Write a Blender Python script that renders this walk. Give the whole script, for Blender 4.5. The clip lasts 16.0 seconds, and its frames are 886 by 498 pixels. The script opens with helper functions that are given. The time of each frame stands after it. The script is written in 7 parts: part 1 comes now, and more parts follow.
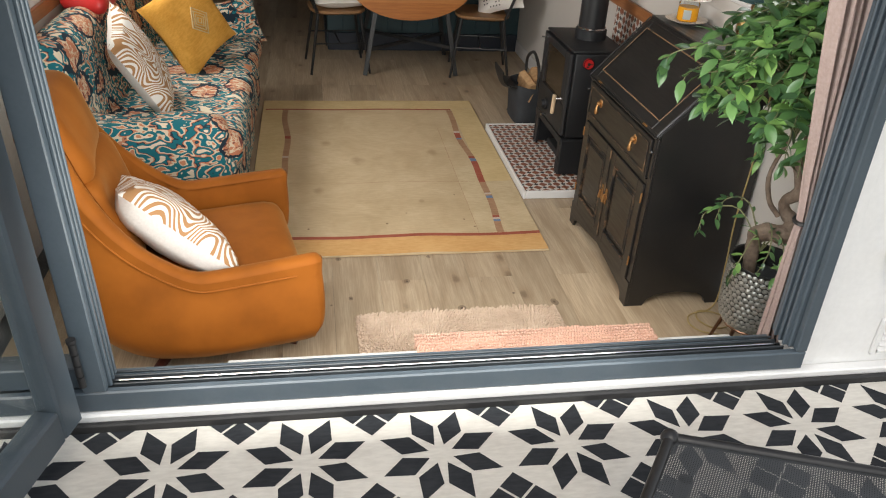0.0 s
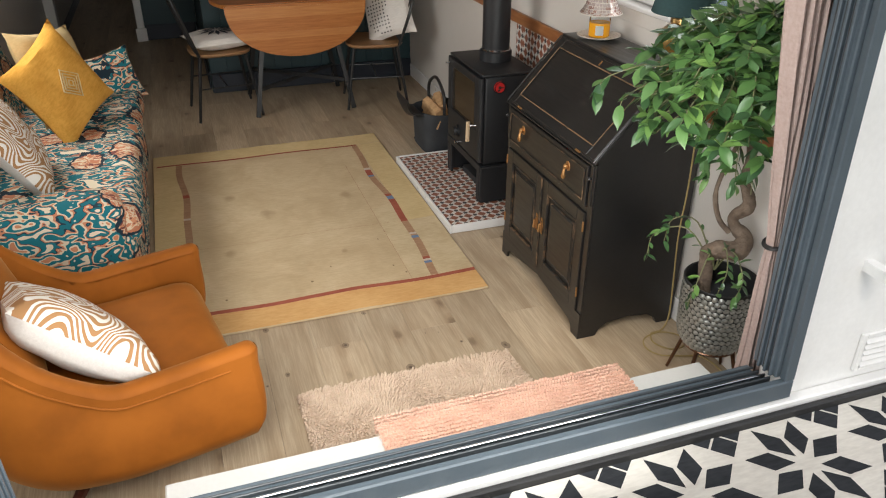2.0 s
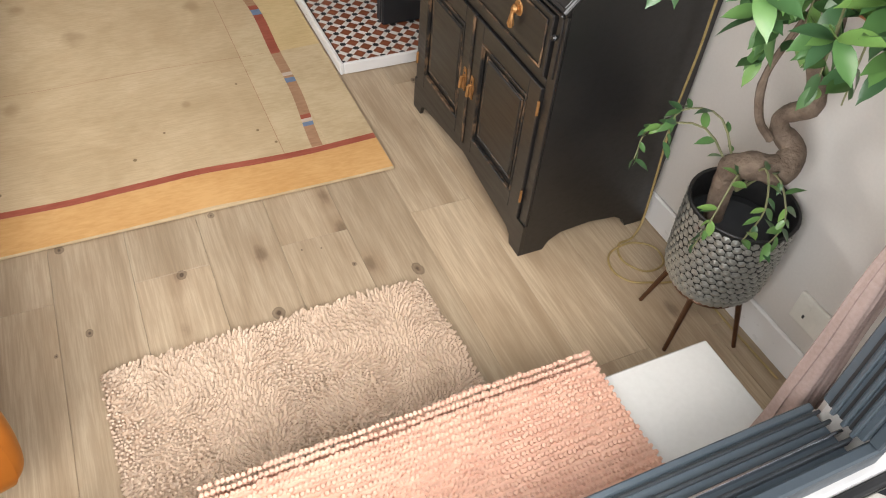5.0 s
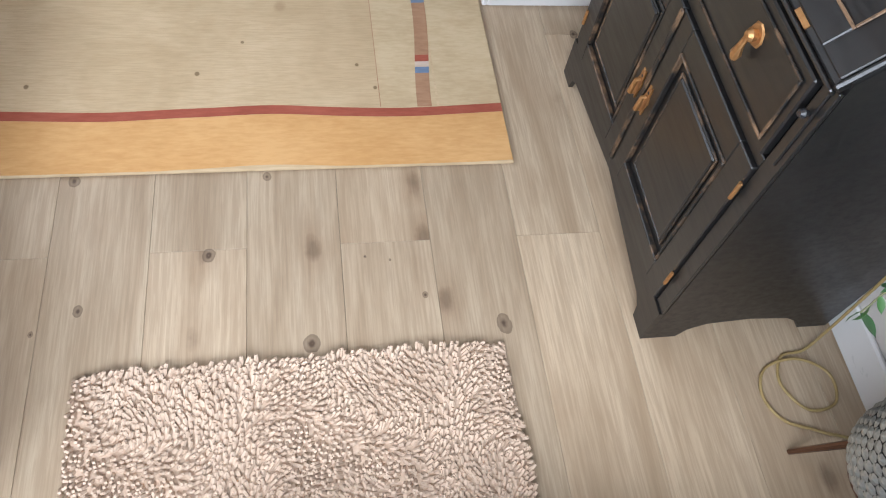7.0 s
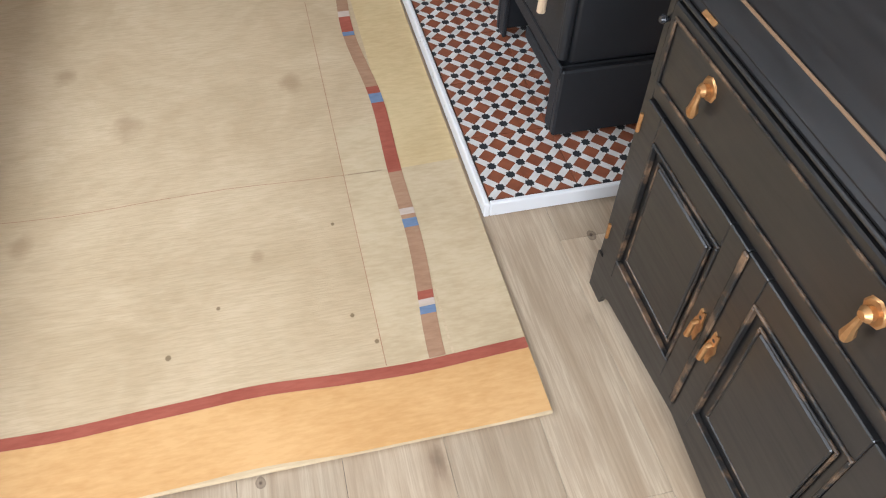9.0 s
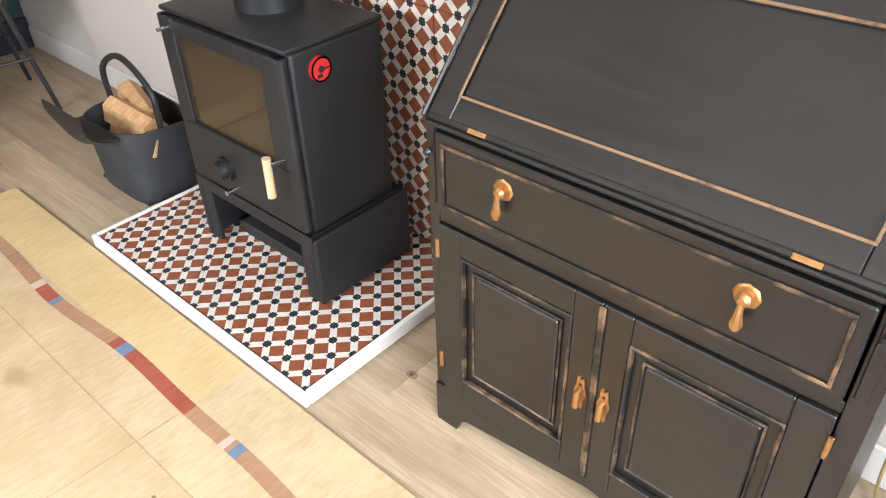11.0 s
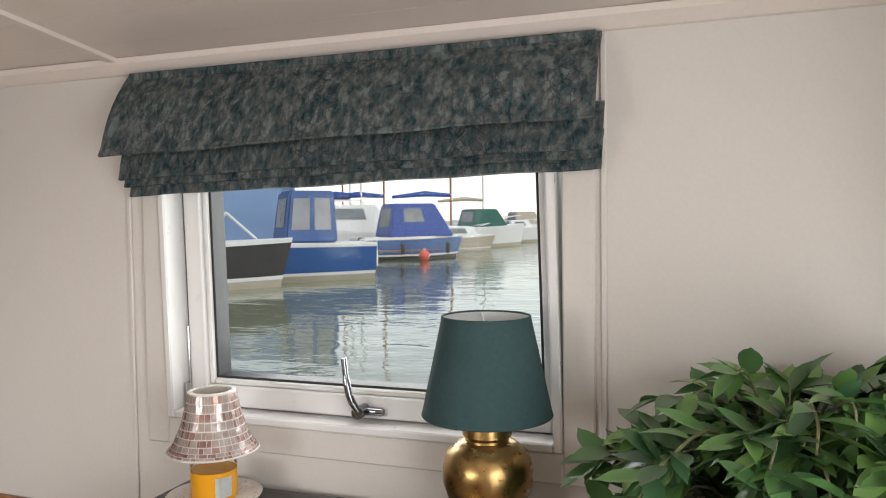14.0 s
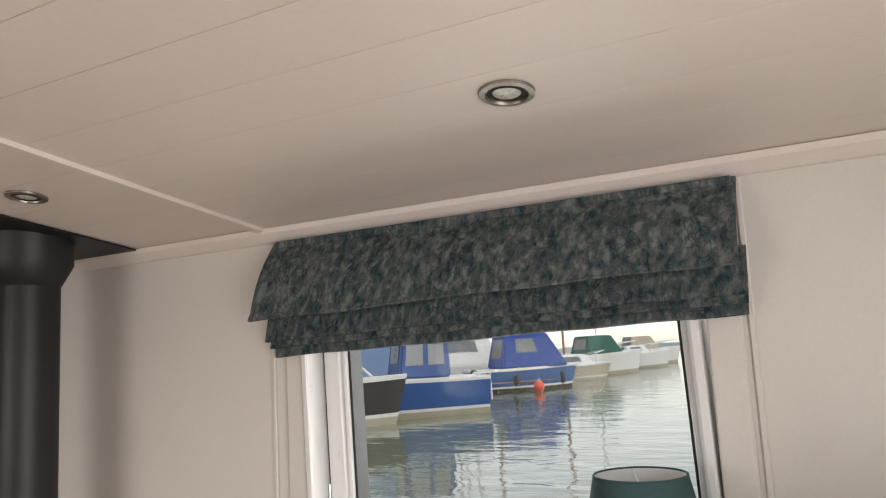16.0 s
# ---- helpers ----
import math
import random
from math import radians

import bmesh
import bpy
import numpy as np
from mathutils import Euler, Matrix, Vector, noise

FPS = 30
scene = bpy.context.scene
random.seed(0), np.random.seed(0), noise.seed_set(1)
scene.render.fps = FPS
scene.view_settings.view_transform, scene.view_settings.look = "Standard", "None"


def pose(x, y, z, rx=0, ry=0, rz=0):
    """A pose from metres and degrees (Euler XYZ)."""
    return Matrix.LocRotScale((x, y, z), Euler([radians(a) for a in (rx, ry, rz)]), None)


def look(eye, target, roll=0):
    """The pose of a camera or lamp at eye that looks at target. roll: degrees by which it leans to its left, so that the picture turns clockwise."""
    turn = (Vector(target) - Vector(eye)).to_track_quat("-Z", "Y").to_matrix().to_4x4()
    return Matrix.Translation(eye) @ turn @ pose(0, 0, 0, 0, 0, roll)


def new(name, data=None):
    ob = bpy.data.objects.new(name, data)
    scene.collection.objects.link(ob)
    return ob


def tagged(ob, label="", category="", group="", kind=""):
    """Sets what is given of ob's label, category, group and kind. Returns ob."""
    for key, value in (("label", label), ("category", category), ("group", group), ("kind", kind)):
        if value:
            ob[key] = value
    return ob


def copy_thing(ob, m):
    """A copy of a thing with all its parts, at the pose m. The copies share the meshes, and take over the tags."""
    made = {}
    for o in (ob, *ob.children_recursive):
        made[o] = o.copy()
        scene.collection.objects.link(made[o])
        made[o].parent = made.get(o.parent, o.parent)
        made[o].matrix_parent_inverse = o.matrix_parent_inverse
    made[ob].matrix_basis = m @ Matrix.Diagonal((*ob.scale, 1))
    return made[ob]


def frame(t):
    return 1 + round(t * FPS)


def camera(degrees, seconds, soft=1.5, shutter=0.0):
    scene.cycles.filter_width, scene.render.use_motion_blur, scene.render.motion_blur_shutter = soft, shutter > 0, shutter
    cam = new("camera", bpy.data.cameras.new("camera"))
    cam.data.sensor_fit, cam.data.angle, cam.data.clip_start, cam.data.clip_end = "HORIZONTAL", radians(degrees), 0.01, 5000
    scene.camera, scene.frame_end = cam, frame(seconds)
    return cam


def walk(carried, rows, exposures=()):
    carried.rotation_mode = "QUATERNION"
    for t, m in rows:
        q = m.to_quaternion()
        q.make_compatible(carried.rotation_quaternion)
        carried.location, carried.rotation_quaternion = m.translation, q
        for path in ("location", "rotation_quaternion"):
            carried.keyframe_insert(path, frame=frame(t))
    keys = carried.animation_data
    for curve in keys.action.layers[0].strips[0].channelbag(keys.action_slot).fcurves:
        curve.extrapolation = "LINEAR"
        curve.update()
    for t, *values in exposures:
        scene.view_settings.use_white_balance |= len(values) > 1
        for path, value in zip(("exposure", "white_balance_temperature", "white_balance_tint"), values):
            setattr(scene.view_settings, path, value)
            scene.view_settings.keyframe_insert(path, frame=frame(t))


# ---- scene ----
cam = camera(60.6, 16.0, soft=1.1)
PATH = [
    (0, (-1.671, -1.452, 1.727), (-1.351, 0.248, 0.723), 3.6),
    (0.5, (-1.666, -1.443, 1.713), (-1.345, 0.214, 0.64), 3.2),
    (1, (-1.667, -1.383, 1.714), (-1.316, 0.263, 0.633), 2.3),
    (1.5, (-1.705, -1.255, 1.721), (-1.271, 0.396, 0.678), 0.7),
    (2, (-1.738, -1.165, 1.743), (-1.167, 0.491, 0.777), 0.2),
    (2.5, (-1.735, -1.11, 1.749), (-1.058, 0.534, 0.833), 1.0),
    (3, (-1.663, -0.98, 1.745), (-0.979, 0.662, 0.832), 1.4),
    (3.5, (-1.568, -0.834, 1.737), (-0.883, 0.775, 0.768), 1.9),
    (4, (-1.534, -0.634, 1.669), (-0.828, 0.842, 0.52), 2.5),
    (4.2, (-1.506, -0.538, 1.649), (-0.797, 0.875, 0.424), 2.3),
    (6.3, (-1.076, 0.162, 1.362), (-0.533, 1.165, -0.281), 14.7),
    (6.5, (-1.067, 0.226, 1.377), (-0.566, 1.214, -0.288), 15.4),
    (7, (-1.104, 0.384, 1.377), (-0.767, 1.391, -0.318), 13.0),
    (7.5, (-1.051, 0.555, 1.391), (-0.831, 1.605, -0.297), 10.9),
    (8, (-1.016, 0.611, 1.415), (-0.831, 1.705, -0.25), 9.0),
    (8.2, (-1.008, 0.627, 1.393), (-0.811, 1.76, -0.243), 7.5),
    (10.3, (-1.204, 1.02, 1.3), (-0.391, 2.288, -0.016), 0.1),
    (10.5, (-1.228, 0.998, 1.303), (-0.317, 2.239, 0.026), 0.0),
    (11, (-1.261, 0.922, 1.296), (-0.084, 2.023, 0.111), -1.9),
    (11.5, (-1.287, 0.845, 1.312), (0.114, 1.758, 0.214), -2.8),
    (12, (-1.317, 0.786, 1.361), (0.303, 1.542, 0.464), -2.0),
    (12.3, (-1.33, 0.772, 1.398), (0.396, 1.44, 0.64), -0.5),
    (12.5, (-1.326, 0.761, 1.41), (0.464, 1.379, 0.769), 0.2),
    (13, (-1.315, 0.743, 1.482), (0.545, 1.335, 1.045), 0.1),
    (13.5, (-1.292, 0.705, 1.511), (0.589, 1.352, 1.302), -0.6),
    (14, (-1.299, 0.702, 1.532), (0.581, 1.379, 1.452), -0.7),
    (14.5, (-1.306, 0.711, 1.545), (0.564, 1.422, 1.547), -0.9),
    (15, (-1.308, 0.719, 1.555), (0.54, 1.476, 1.653), -1.7),
    (15.5, (-1.321, 0.732, 1.569), (0.489, 1.563, 1.754), -2.7),
    (16, (-1.331, 0.743, 1.577), (0.425, 1.663, 1.847), -3.1),
]
EXPOSURE = [(0, 0.56, 7100, 10), (3.0, 0.62, 7050, 10), (4.2, 0.82, 7050, 11), (6.3, 0.88, 6550, 14), (7.2, 0.97, 5850, 10), (8.2, 1.03, 5750, 10), (10.3, 1.82, 6450, 10), (11, 2.0, 6500, 10), (12, 1.88, 6450, 9), (12.5, 1.6, 6400, 9), (13.2, 1.08, 6650, 10), (14, 0.66, 7000, 13), (16, 0.5, 7200, 15)]
walk(cam, [(t, look(eye, target, roll)) for t, eye, target, roll in PATH], EXPOSURE)

# ---------------------------------------------------------------- world, sun, lights
world = bpy.data.worlds.new("sky")
scene.world = world
world.use_nodes = True
wn = world.node_tree.nodes
sky = wn.new("ShaderNodeTexSky")
sky.sky_type = "NISHITA"
sky.sun_disc = False
sky.sun_elevation = radians(52)
sky.sun_rotation = radians(200)
sky.air_density, sky.dust_density, sky.ozone_density = 1.0, 0.5, 1.0
wn["Background"].inputs["Strength"].default_value = 0.15
veil = wn.new("ShaderNodeHueSaturation")        # thin cloud takes most of the blue out of the sky
veil.inputs["Saturation"].default_value = 0.42
world.node_tree.links.new(sky.outputs[0], veil.inputs["Color"])
world.node_tree.links.new(veil.outputs[0], wn["Background"].inputs["Color"])
sun = new("sun", bpy.data.lights.new("sun", "SUN"))
sun.data.energy, sun.data.angle, sun.data.color = 0.8, radians(25), (1.0, 0.96, 0.9)
sun.matrix_world = look((-2, -6, 7), (0, 0, 0))


def window_light(name, m, w, h, power, col=(0.93, 0.97, 1.0)):
    """Daylight that stands in an opening of the walls."""
    ob = new(name, bpy.data.lights.new(name, "AREA"))
    ob.data.shape, ob.data.size, ob.data.size_y, ob.data.energy, ob.data.color = "RECTANGLE", w, h, power, col
    ob.matrix_world = m
    return ob


window_light("door_daylight", look((-1.44, -0.06, 1.22), (-1.40, 3, 0.9)), 1.25, 1.2, 22)
window_light("window_daylight", look((0.22, 1.36, 1.46), (-2, 1.36, 1.1)), 0.7, 0.5, 4)
# added fill through an unseen window over the sofa, aimed at the rug
side_lamp = window_light("side_window_daylight", look((-2.97, 2.55, 1.48), (-1.3, 2.35, 0.0)), 1.15, 0.55, 15)
side_lamp.data.spread = radians(130)

# ---------------------------------------------------------------- node material helpers


class Mat:
    """A principled material with a few node shorthands."""

    def __init__(self, name, rough=0.6, metal=0.0, spec=0.5):
        self.m = bpy.data.materials.new(name)
        self.m.use_nodes = True
        self.t = self.m.node_tree
        self.b = self.t.nodes["Principled BSDF"]
        self.b.inputs["Roughness"].default_value = rough
        self.b.inputs["Metallic"].default_value = metal
        self.b.inputs["Specular IOR Level"].default_value = spec
        self.tc = self.t.nodes.new("ShaderNodeTexCoord")

    def n(self, kind, **inputs):
        node = self.t.nodes.new(kind)
        for k, v in inputs.items():
            self.put(node.inputs[k.replace("_", " ")], v)
        return node

    def put(self, socket, v):
        if hasattr(v, "is_output"):
            self.t.links.new(v, socket)
        elif isinstance(v, (tuple, list)) and len(v) == 3 and socket.type == "RGBA":
            socket.default_value = (*v, 1)
        else:
            socket.default_value = v

    def math(self, op, a, b=0.0, c=0.0):
        node = self.t.nodes.new("ShaderNodeMath")
        node.operation = op
        for s, v in zip(node.inputs, (a, b, c)):
            self.put(s, v)
        return node.outputs[0]

    def coords(self, scale=(1, 1, 1), loc=(0, 0, 0), rot=(0, 0, 0), src=None, jitter=False):
        node = self.t.nodes.new("ShaderNodeMapping")
        self.t.links.new(src or self.tc.outputs["Object"], node.inputs["Vector"])
        node.inputs["Scale"].default_value = scale
        node.inputs["Rotation"].default_value = rot
        node.inputs["Location"].default_value = loc
        if jitter:
            info = self.t.nodes.new("ShaderNodeObjectInfo")
            mul = self.t.nodes.new("ShaderNodeVectorMath")
            mul.operation = "SCALE"
            mul.inputs[0].default_value = (17.3, 31.7, 5.1)
            self.t.links.new(info.outputs["Random"], mul.inputs["Scale"])
            self.t.links.new(mul.outputs[0], node.inputs["Location"])
        return node.outputs[0]

    def noise(self, scale, vec=None, detail=4.0, rough=0.55, dist=0.0):
        node = self.n("ShaderNodeTexNoise", Scale=scale, Detail=detail, Roughness=rough, Distortion=dist)
        self.t.links.new(vec or self.tc.outputs["Object"], node.inputs["Vector"])
        return node.outputs["Fac"]

    def ramp(self, fac, stops, constant=False):
        node = self.t.nodes.new("ShaderNodeValToRGB")
        node.color_ramp.interpolation = "CONSTANT" if constant else "LINEAR"
        el = node.color_ramp.elements
        while len(el) < len(stops):
            el.new(0.5)
        for e, (p, c) in zip(el, stops):
            e.position, e.color = p, (*c, 1) if len(c) == 3 else c
        self.t.links.new(fac, node.inputs[0])
        return node.outputs[0]

    def mix(self, fac, a, b, kind="MIX"):
        node = self.t.nodes.new("ShaderNodeMix")
        node.data_type, node.blend_type = "RGBA", kind
        self.put(node.inputs[0], fac)
        self.put(node.inputs[6], a)
        self.put(node.inputs[7], b)
        return node.outputs[2]

    def color(self, c):
        self.put(self.b.inputs["Base Color"], c)
        return self

    def rough(self, r):
        self.put(self.b.inputs["Roughness"], r)
        return self

    def bump(self, height, strength=0.3, dist=0.01):
        node = self.n("ShaderNodeBump", Strength=strength, Distance=dist)
        self.t.links.new(height, node.inputs["Height"])
        self.t.links.new(node.outputs[0], self.b.inputs["Normal"])
        return self


def blotchy(name, c1, c2, big=3.0, fine=60.0, rough=0.6, metal=0.0, bump=0.15, spec=0.5, dist=0.002, lo=0.35, hi=0.65):
    """Two close colours mixed at a large scale, with fine grain in relief and gloss."""
    m = Mat(name, rough, metal, spec)
    b = m.noise(big, detail=5)
    f = m.noise(fine, detail=3)
    both = m.math("ADD", m.math("MULTIPLY", b, 0.7), m.math("MULTIPLY", f, 0.3))
    m.color(m.ramp(both, [(lo, c1), (hi, c2)]))
    m.rough(m.math("ADD", m.math("MULTIPLY", m.math("SUBTRACT", f, 0.5), 0.25), rough))
    m.bump(f, bump, dist)
    return m.m


def floor_wood():
    m = Mat("oak_laminate", 0.42)
    v = m.coords(jitter=True)
    st = m.t.nodes.new("ShaderNodeMapping")
    m.t.links.new(v, st.inputs["Vector"])
    st.inputs["Scale"].default_value = (9, 0.9, 1)
    broad = m.noise(1.5, st.outputs[0], 4, 0.6, 0.6)
    st2 = m.t.nodes.new("ShaderNodeMapping")
    m.t.links.new(v, st2.inputs["Vector"])
    st2.inputs["Scale"].default_value = (60, 2.2, 1)
    grain = m.noise(3.0, st2.outputs[0], 5, 0.65, 0.3)
    info = m.t.nodes.new("ShaderNodeObjectInfo")
    base = m.ramp(broad, [(0.3, (0.335, 0.25, 0.165)), (0.5, (0.44, 0.345, 0.24)), (0.72, (0.515, 0.418, 0.30))])
    base = m.mix(m.math("MULTIPLY", m.ramp(grain, [(0.42, (1, 1, 1)), (0.6, (0, 0, 0))]), 0.4), base, (0.24, 0.17, 0.11))
    tone = m.math("ADD", m.math("MULTIPLY", info.outputs["Random"], 0.26), 0.86)
    hsv = m.n("ShaderNodeHueSaturation", Value=tone, Color=base)
    # knots: sparse dark spots, drawn out along the board
    st3 = m.t.nodes.new("ShaderNodeMapping")
    m.t.links.new(v, st3.inputs["Vector"])
    st3.inputs["Scale"].default_value = (5.6, 2.9, 1)
    vor = m.n("ShaderNodeTexVoronoi", Scale=1.15, Randomness=1.0)
    m.t.links.new(st3.outputs[0], vor.inputs["Vector"])
    wob = m.math("ADD", vor.outputs["Distance"], m.math("MULTIPLY", m.math("SUBTRACT", m.noise(30, v), 0.5), 0.1))
    halo = m.ramp(wob, [(0.08, (1, 1, 1)), (0.32, (0, 0, 0))])
    core = m.ramp(wob, [(0.05, (1, 1, 1)), (0.13, (0, 0, 0))])
    col = m.mix(m.math("MULTIPLY", halo, 0.32), hsv.outputs[0], (0.2, 0.12, 0.065))
    col = m.mix(m.math("MULTIPLY", core, 0.5), col, (0.07, 0.042, 0.025))
    # the large knots near the bureau and the mat: ringed, with a pale halo
    kd = spots(m, ((-1.315, 1.214, 0.013), (-1.114, 1.003, 0.016), (-0.728, 1.019, 0.017), (-1.554, 1.103, 0.010), (-0.393, 1.85, 0.012), (-1.594, 1.413, 0.012), (-1.197, 1.409, 0.010), (-0.881, 1.094, 0.006), (-1.633, 1.06, 0.005), (-0.998, 1.193, 0.003), (-0.946, 1.182, 0.003)), 1.35)
    col = m.mix(m.math("MULTIPLY", m.ramp(kd, [(1.5, (0, 0, 0)), (2.2, (1, 1, 1)), (5.0, (0, 0, 0))]), 0.25), col, (0.52, 0.43, 0.32))
    ring = m.math("MULTIPLY", m.math("ADD", m.math("SINE", m.math("MULTIPLY", kd, 8.0)), 1.0), 0.2)
    inside = m.ramp(kd, [(0.25, (1, 1, 1)), (1.0, (0.55, 0.55, 0.55)), (1.9, (0, 0, 0))])
    col = m.mix(m.math("MULTIPLY", inside, m.math("ADD", ring, 0.62)), col, (0.075, 0.047, 0.03))
    m.color(col)
    m.rough(m.math("ADD", m.math("MULTIPLY", grain, 0.2), 0.36))
    m.bump(grain, 0.12, 0.001)
    return m.m


def spots(m, places, lobe=1.0):
    """Mask of single marks (x, y, radius) that lie in fixed places on the floor."""
    geo = m.t.nodes.new("ShaderNodeNewGeometry")
    warp = m.n("ShaderNodeTexNoise", Scale=26.0, Detail=3.0)
    m.t.links.new(geo.outputs["Position"], warp.inputs["Vector"])
    near = None
    for x, y, r in places:
        mp = m.t.nodes.new("ShaderNodeMapping")
        mp.vector_type = "TEXTURE"
        mp.inputs["Location"].default_value = (x, y, 0)
        mp.inputs["Scale"].default_value = (r, r * lobe, 10.0)
        m.t.links.new(geo.outputs["Position"], mp.inputs["Vector"])
        ln = m.t.nodes.new("ShaderNodeVectorMath")
        ln.operation = "LENGTH"
        m.t.links.new(mp.outputs[0], ln.inputs[0])
        near = ln.outputs["Value"] if near is None else m.math("MINIMUM", near, ln.outputs["Value"])
    return m.math("ADD", near, m.math("MULTIPLY", m.math("SUBTRACT", warp.outputs["Fac"], 0.5), 1.1))


def rug_wool():
    m = Mat("faded_sand_wool", 0.9, spec=0.15)
    big = m.noise(3, None, 4, 0.65, 0.8)
    rib = m.noise(1.0, m.coords((22, 210, 30)), 3, 0.6)
    col = m.ramp(big, [(0.3, (0.455, 0.34, 0.205)), (0.7, (0.57, 0.445, 0.29))])
    col = m.mix(m.math("MULTIPLY", m.ramp(rib, [(0.35, (1, 1, 1)), (0.6, (0, 0, 0))]), 0.32), col, (0.33, 0.25, 0.14))
    wide = spots(m, ((-1.67, 2.075, 0.035), (-1.159, 1.937, 0.016), (-1.45, 2.45, 0.05), (-1.02, 2.55, 0.04), (-1.62, 2.7, 0.035)), 1.3)
    col = m.mix(m.math("MULTIPLY", m.ramp(wide, [(0.3, (1, 1, 1)), (1.8, (0, 0, 0))]), 0.45), col, (0.26, 0.17, 0.09))
    dots = spots(m, ((-0.938, 1.657, 0.006), (-0.977, 1.732, 0.005), (-1.721, 1.672, 0.007), (-1.353, 1.707, 0.006), (-0.98, 2.0, 0.005), (-1.25, 1.81, 0.006)), 1.2)
    col = m.mix(m.math("MULTIPLY", m.ramp(dots, [(0.6, (1, 1, 1)), (1.2, (0, 0, 0))]), 0.75), col, (0.12, 0.075, 0.035))
    m.color(col)
    m.bump(rib, 0.35, 0.002)
    return m.m


def stripes_zebra():
    m = Mat("zebra_print_cotton", 0.85, spec=0.2)
    sep = m.t.nodes.new("ShaderNodeSeparateXYZ")
    m.t.links.new(m.tc.outputs["Object"], sep.inputs[0])
    flow = m.noise(5.0, m.coords((1, 0.3, 1)), 1.0, 0.35, 0.4)
    w = m.math("SINE", m.math("ADD", m.math("MULTIPLY", flow, 165.0), m.math("MULTIPLY", sep.outputs[0], 110.0)))
    m.color(m.ramp(m.math("ADD", m.math("MULTIPLY", w, 0.5), 0.5), [(0.0, (0.36, 0.19, 0.085)), (0.52, (0.72, 0.69, 0.64))], True))
    m.bump(m.noise(400), 0.2, 0.001)
    return m.m


def ikat():
    """Teal cotton throw printed with cream, coral and dark stretched motifs."""
    m = Mat("ikat_print_cotton", 0.85, spec=0.2)
    v = m.coords((1, 1, 1))
    w1 = m.noise(21, m.coords((0.6, 1, 1)), 1.6, 0.5, 0.3)
    w2 = m.noise(27, m.coords((0.6, 1, 1), (3, 7, 1)), 2.5, 0.55, 1.0)
    teal = m.ramp(w1, [(0.0, (0.52, 0.22, 0.12)), (0.33, (0.64, 0.56, 0.42)), (0.365, (0.010, 0.14, 0.175)), (0.46, (0.60, 0.52, 0.38)), (0.50, (0.50, 0.21, 0.12)), (0.525, (0.02, 0.045, 0.065)), (0.545, (0.010, 0.14, 0.175)), (0.62, (0.66, 0.58, 0.44))], True)
    coral = m.ramp(w2, [(0.0, (0.46, 0.18, 0.10)), (0.46, (0.60, 0.50, 0.36)), (0.53, (0.52, 0.23, 0.13)), (0.60, (0.17, 0.055, 0.05))], True)
    vor = m.n("ShaderNodeTexVoronoi", Scale=4.6, Randomness=0.5)
    wob = m.t.nodes.new("ShaderNodeVectorMath")
    wob.operation = "ADD"
    nz = m.n("ShaderNodeTexNoise", Scale=14.0, Detail=2.0)
    m.t.links.new(v, nz.inputs["Vector"])
    sc = m.t.nodes.new("ShaderNodeVectorMath")
    sc.operation = "SCALE"
    sc.inputs["Scale"].default_value = 0.09
    m.t.links.new(nz.outputs["Color"], sc.inputs[0])
    m.t.links.new(m.coords((1.1, 0.75, 1.1)), wob.inputs[0])
    m.t.links.new(sc.outputs[0], wob.inputs[1])
    m.t.links.new(wob.outputs[0], vor.inputs["Vector"])
    d = vor.outputs["Distance"]
    med = m.ramp(d, [(0.0, (1, 1, 1)), (0.33, (0, 0, 0))], True)
    ring = m.ramp(d, [(0.0, (0, 0, 0)), (0.33, (1, 1, 1)), (0.40, (0, 0, 0))], True)
    col = m.mix(med, teal, coral)
    col = m.mix(ring, col, (0.015, 0.03, 0.045))
    m.color(col)
    m.bump(m.noise(300), 0.25, 0.001)
    return m.m


def tile_pattern():
    """Encaustic floor pattern: brown diamonds, off-white bars and small black stars."""
    m = Mat("patterned_cement_tile", 0.42)
    v = m.coords()
    sep = m.t.nodes.new("ShaderNodeSeparateXYZ")
    m.t.links.new(v, sep.inputs[0])
    p = 0.2236 / 3
    u, w = sep.outputs[0], sep.outputs[1]
    a = m.math("FRACT", m.math("MULTIPLY", m.math("ADD", u, w), 1 / p))
    b = m.math("FRACT", m.math("MULTIPLY", m.math("SUBTRACT", u, w), 1 / p))
    da = m.math("ABSOLUTE", m.math("SUBTRACT", a, 0.5))
    db = m.math("ABSOLUTE", m.math("SUBTRACT", b, 0.5))
    far = m.math("MAXIMUM", da, db)
    brown = m.math("LESS_THAN", far, 0.33)
    ea, eb = m.math("SUBTRACT", 0.5, da), m.math("SUBTRACT", 0.5, db)
    # eight-pointed star: a square and the same square turned by 45 degrees
    sq = m.math("LESS_THAN", m.math("MAXIMUM", ea, eb), 0.175)
    dia = m.math("LESS_THAN", m.math("ADD", ea, eb), 0.25)
    star = m.math("MAXIMUM", sq, dia)
    blot = m.noise(25, detail=4)
    col = m.mix(brown, m.ramp(blot, [(0.35, (0.56, 0.55, 0.52)), (0.65, (0.66, 0.65, 0.62))]), m.ramp(blot, [(0.35, (0.20, 0.062, 0.03)), (0.65, (0.27, 0.085, 0.04))]))
    col = m.mix(star, col, (0.025, 0.027, 0.03))
    m.color(col)
    m.bump(blot, 0.08, 0.001)
    return m.m


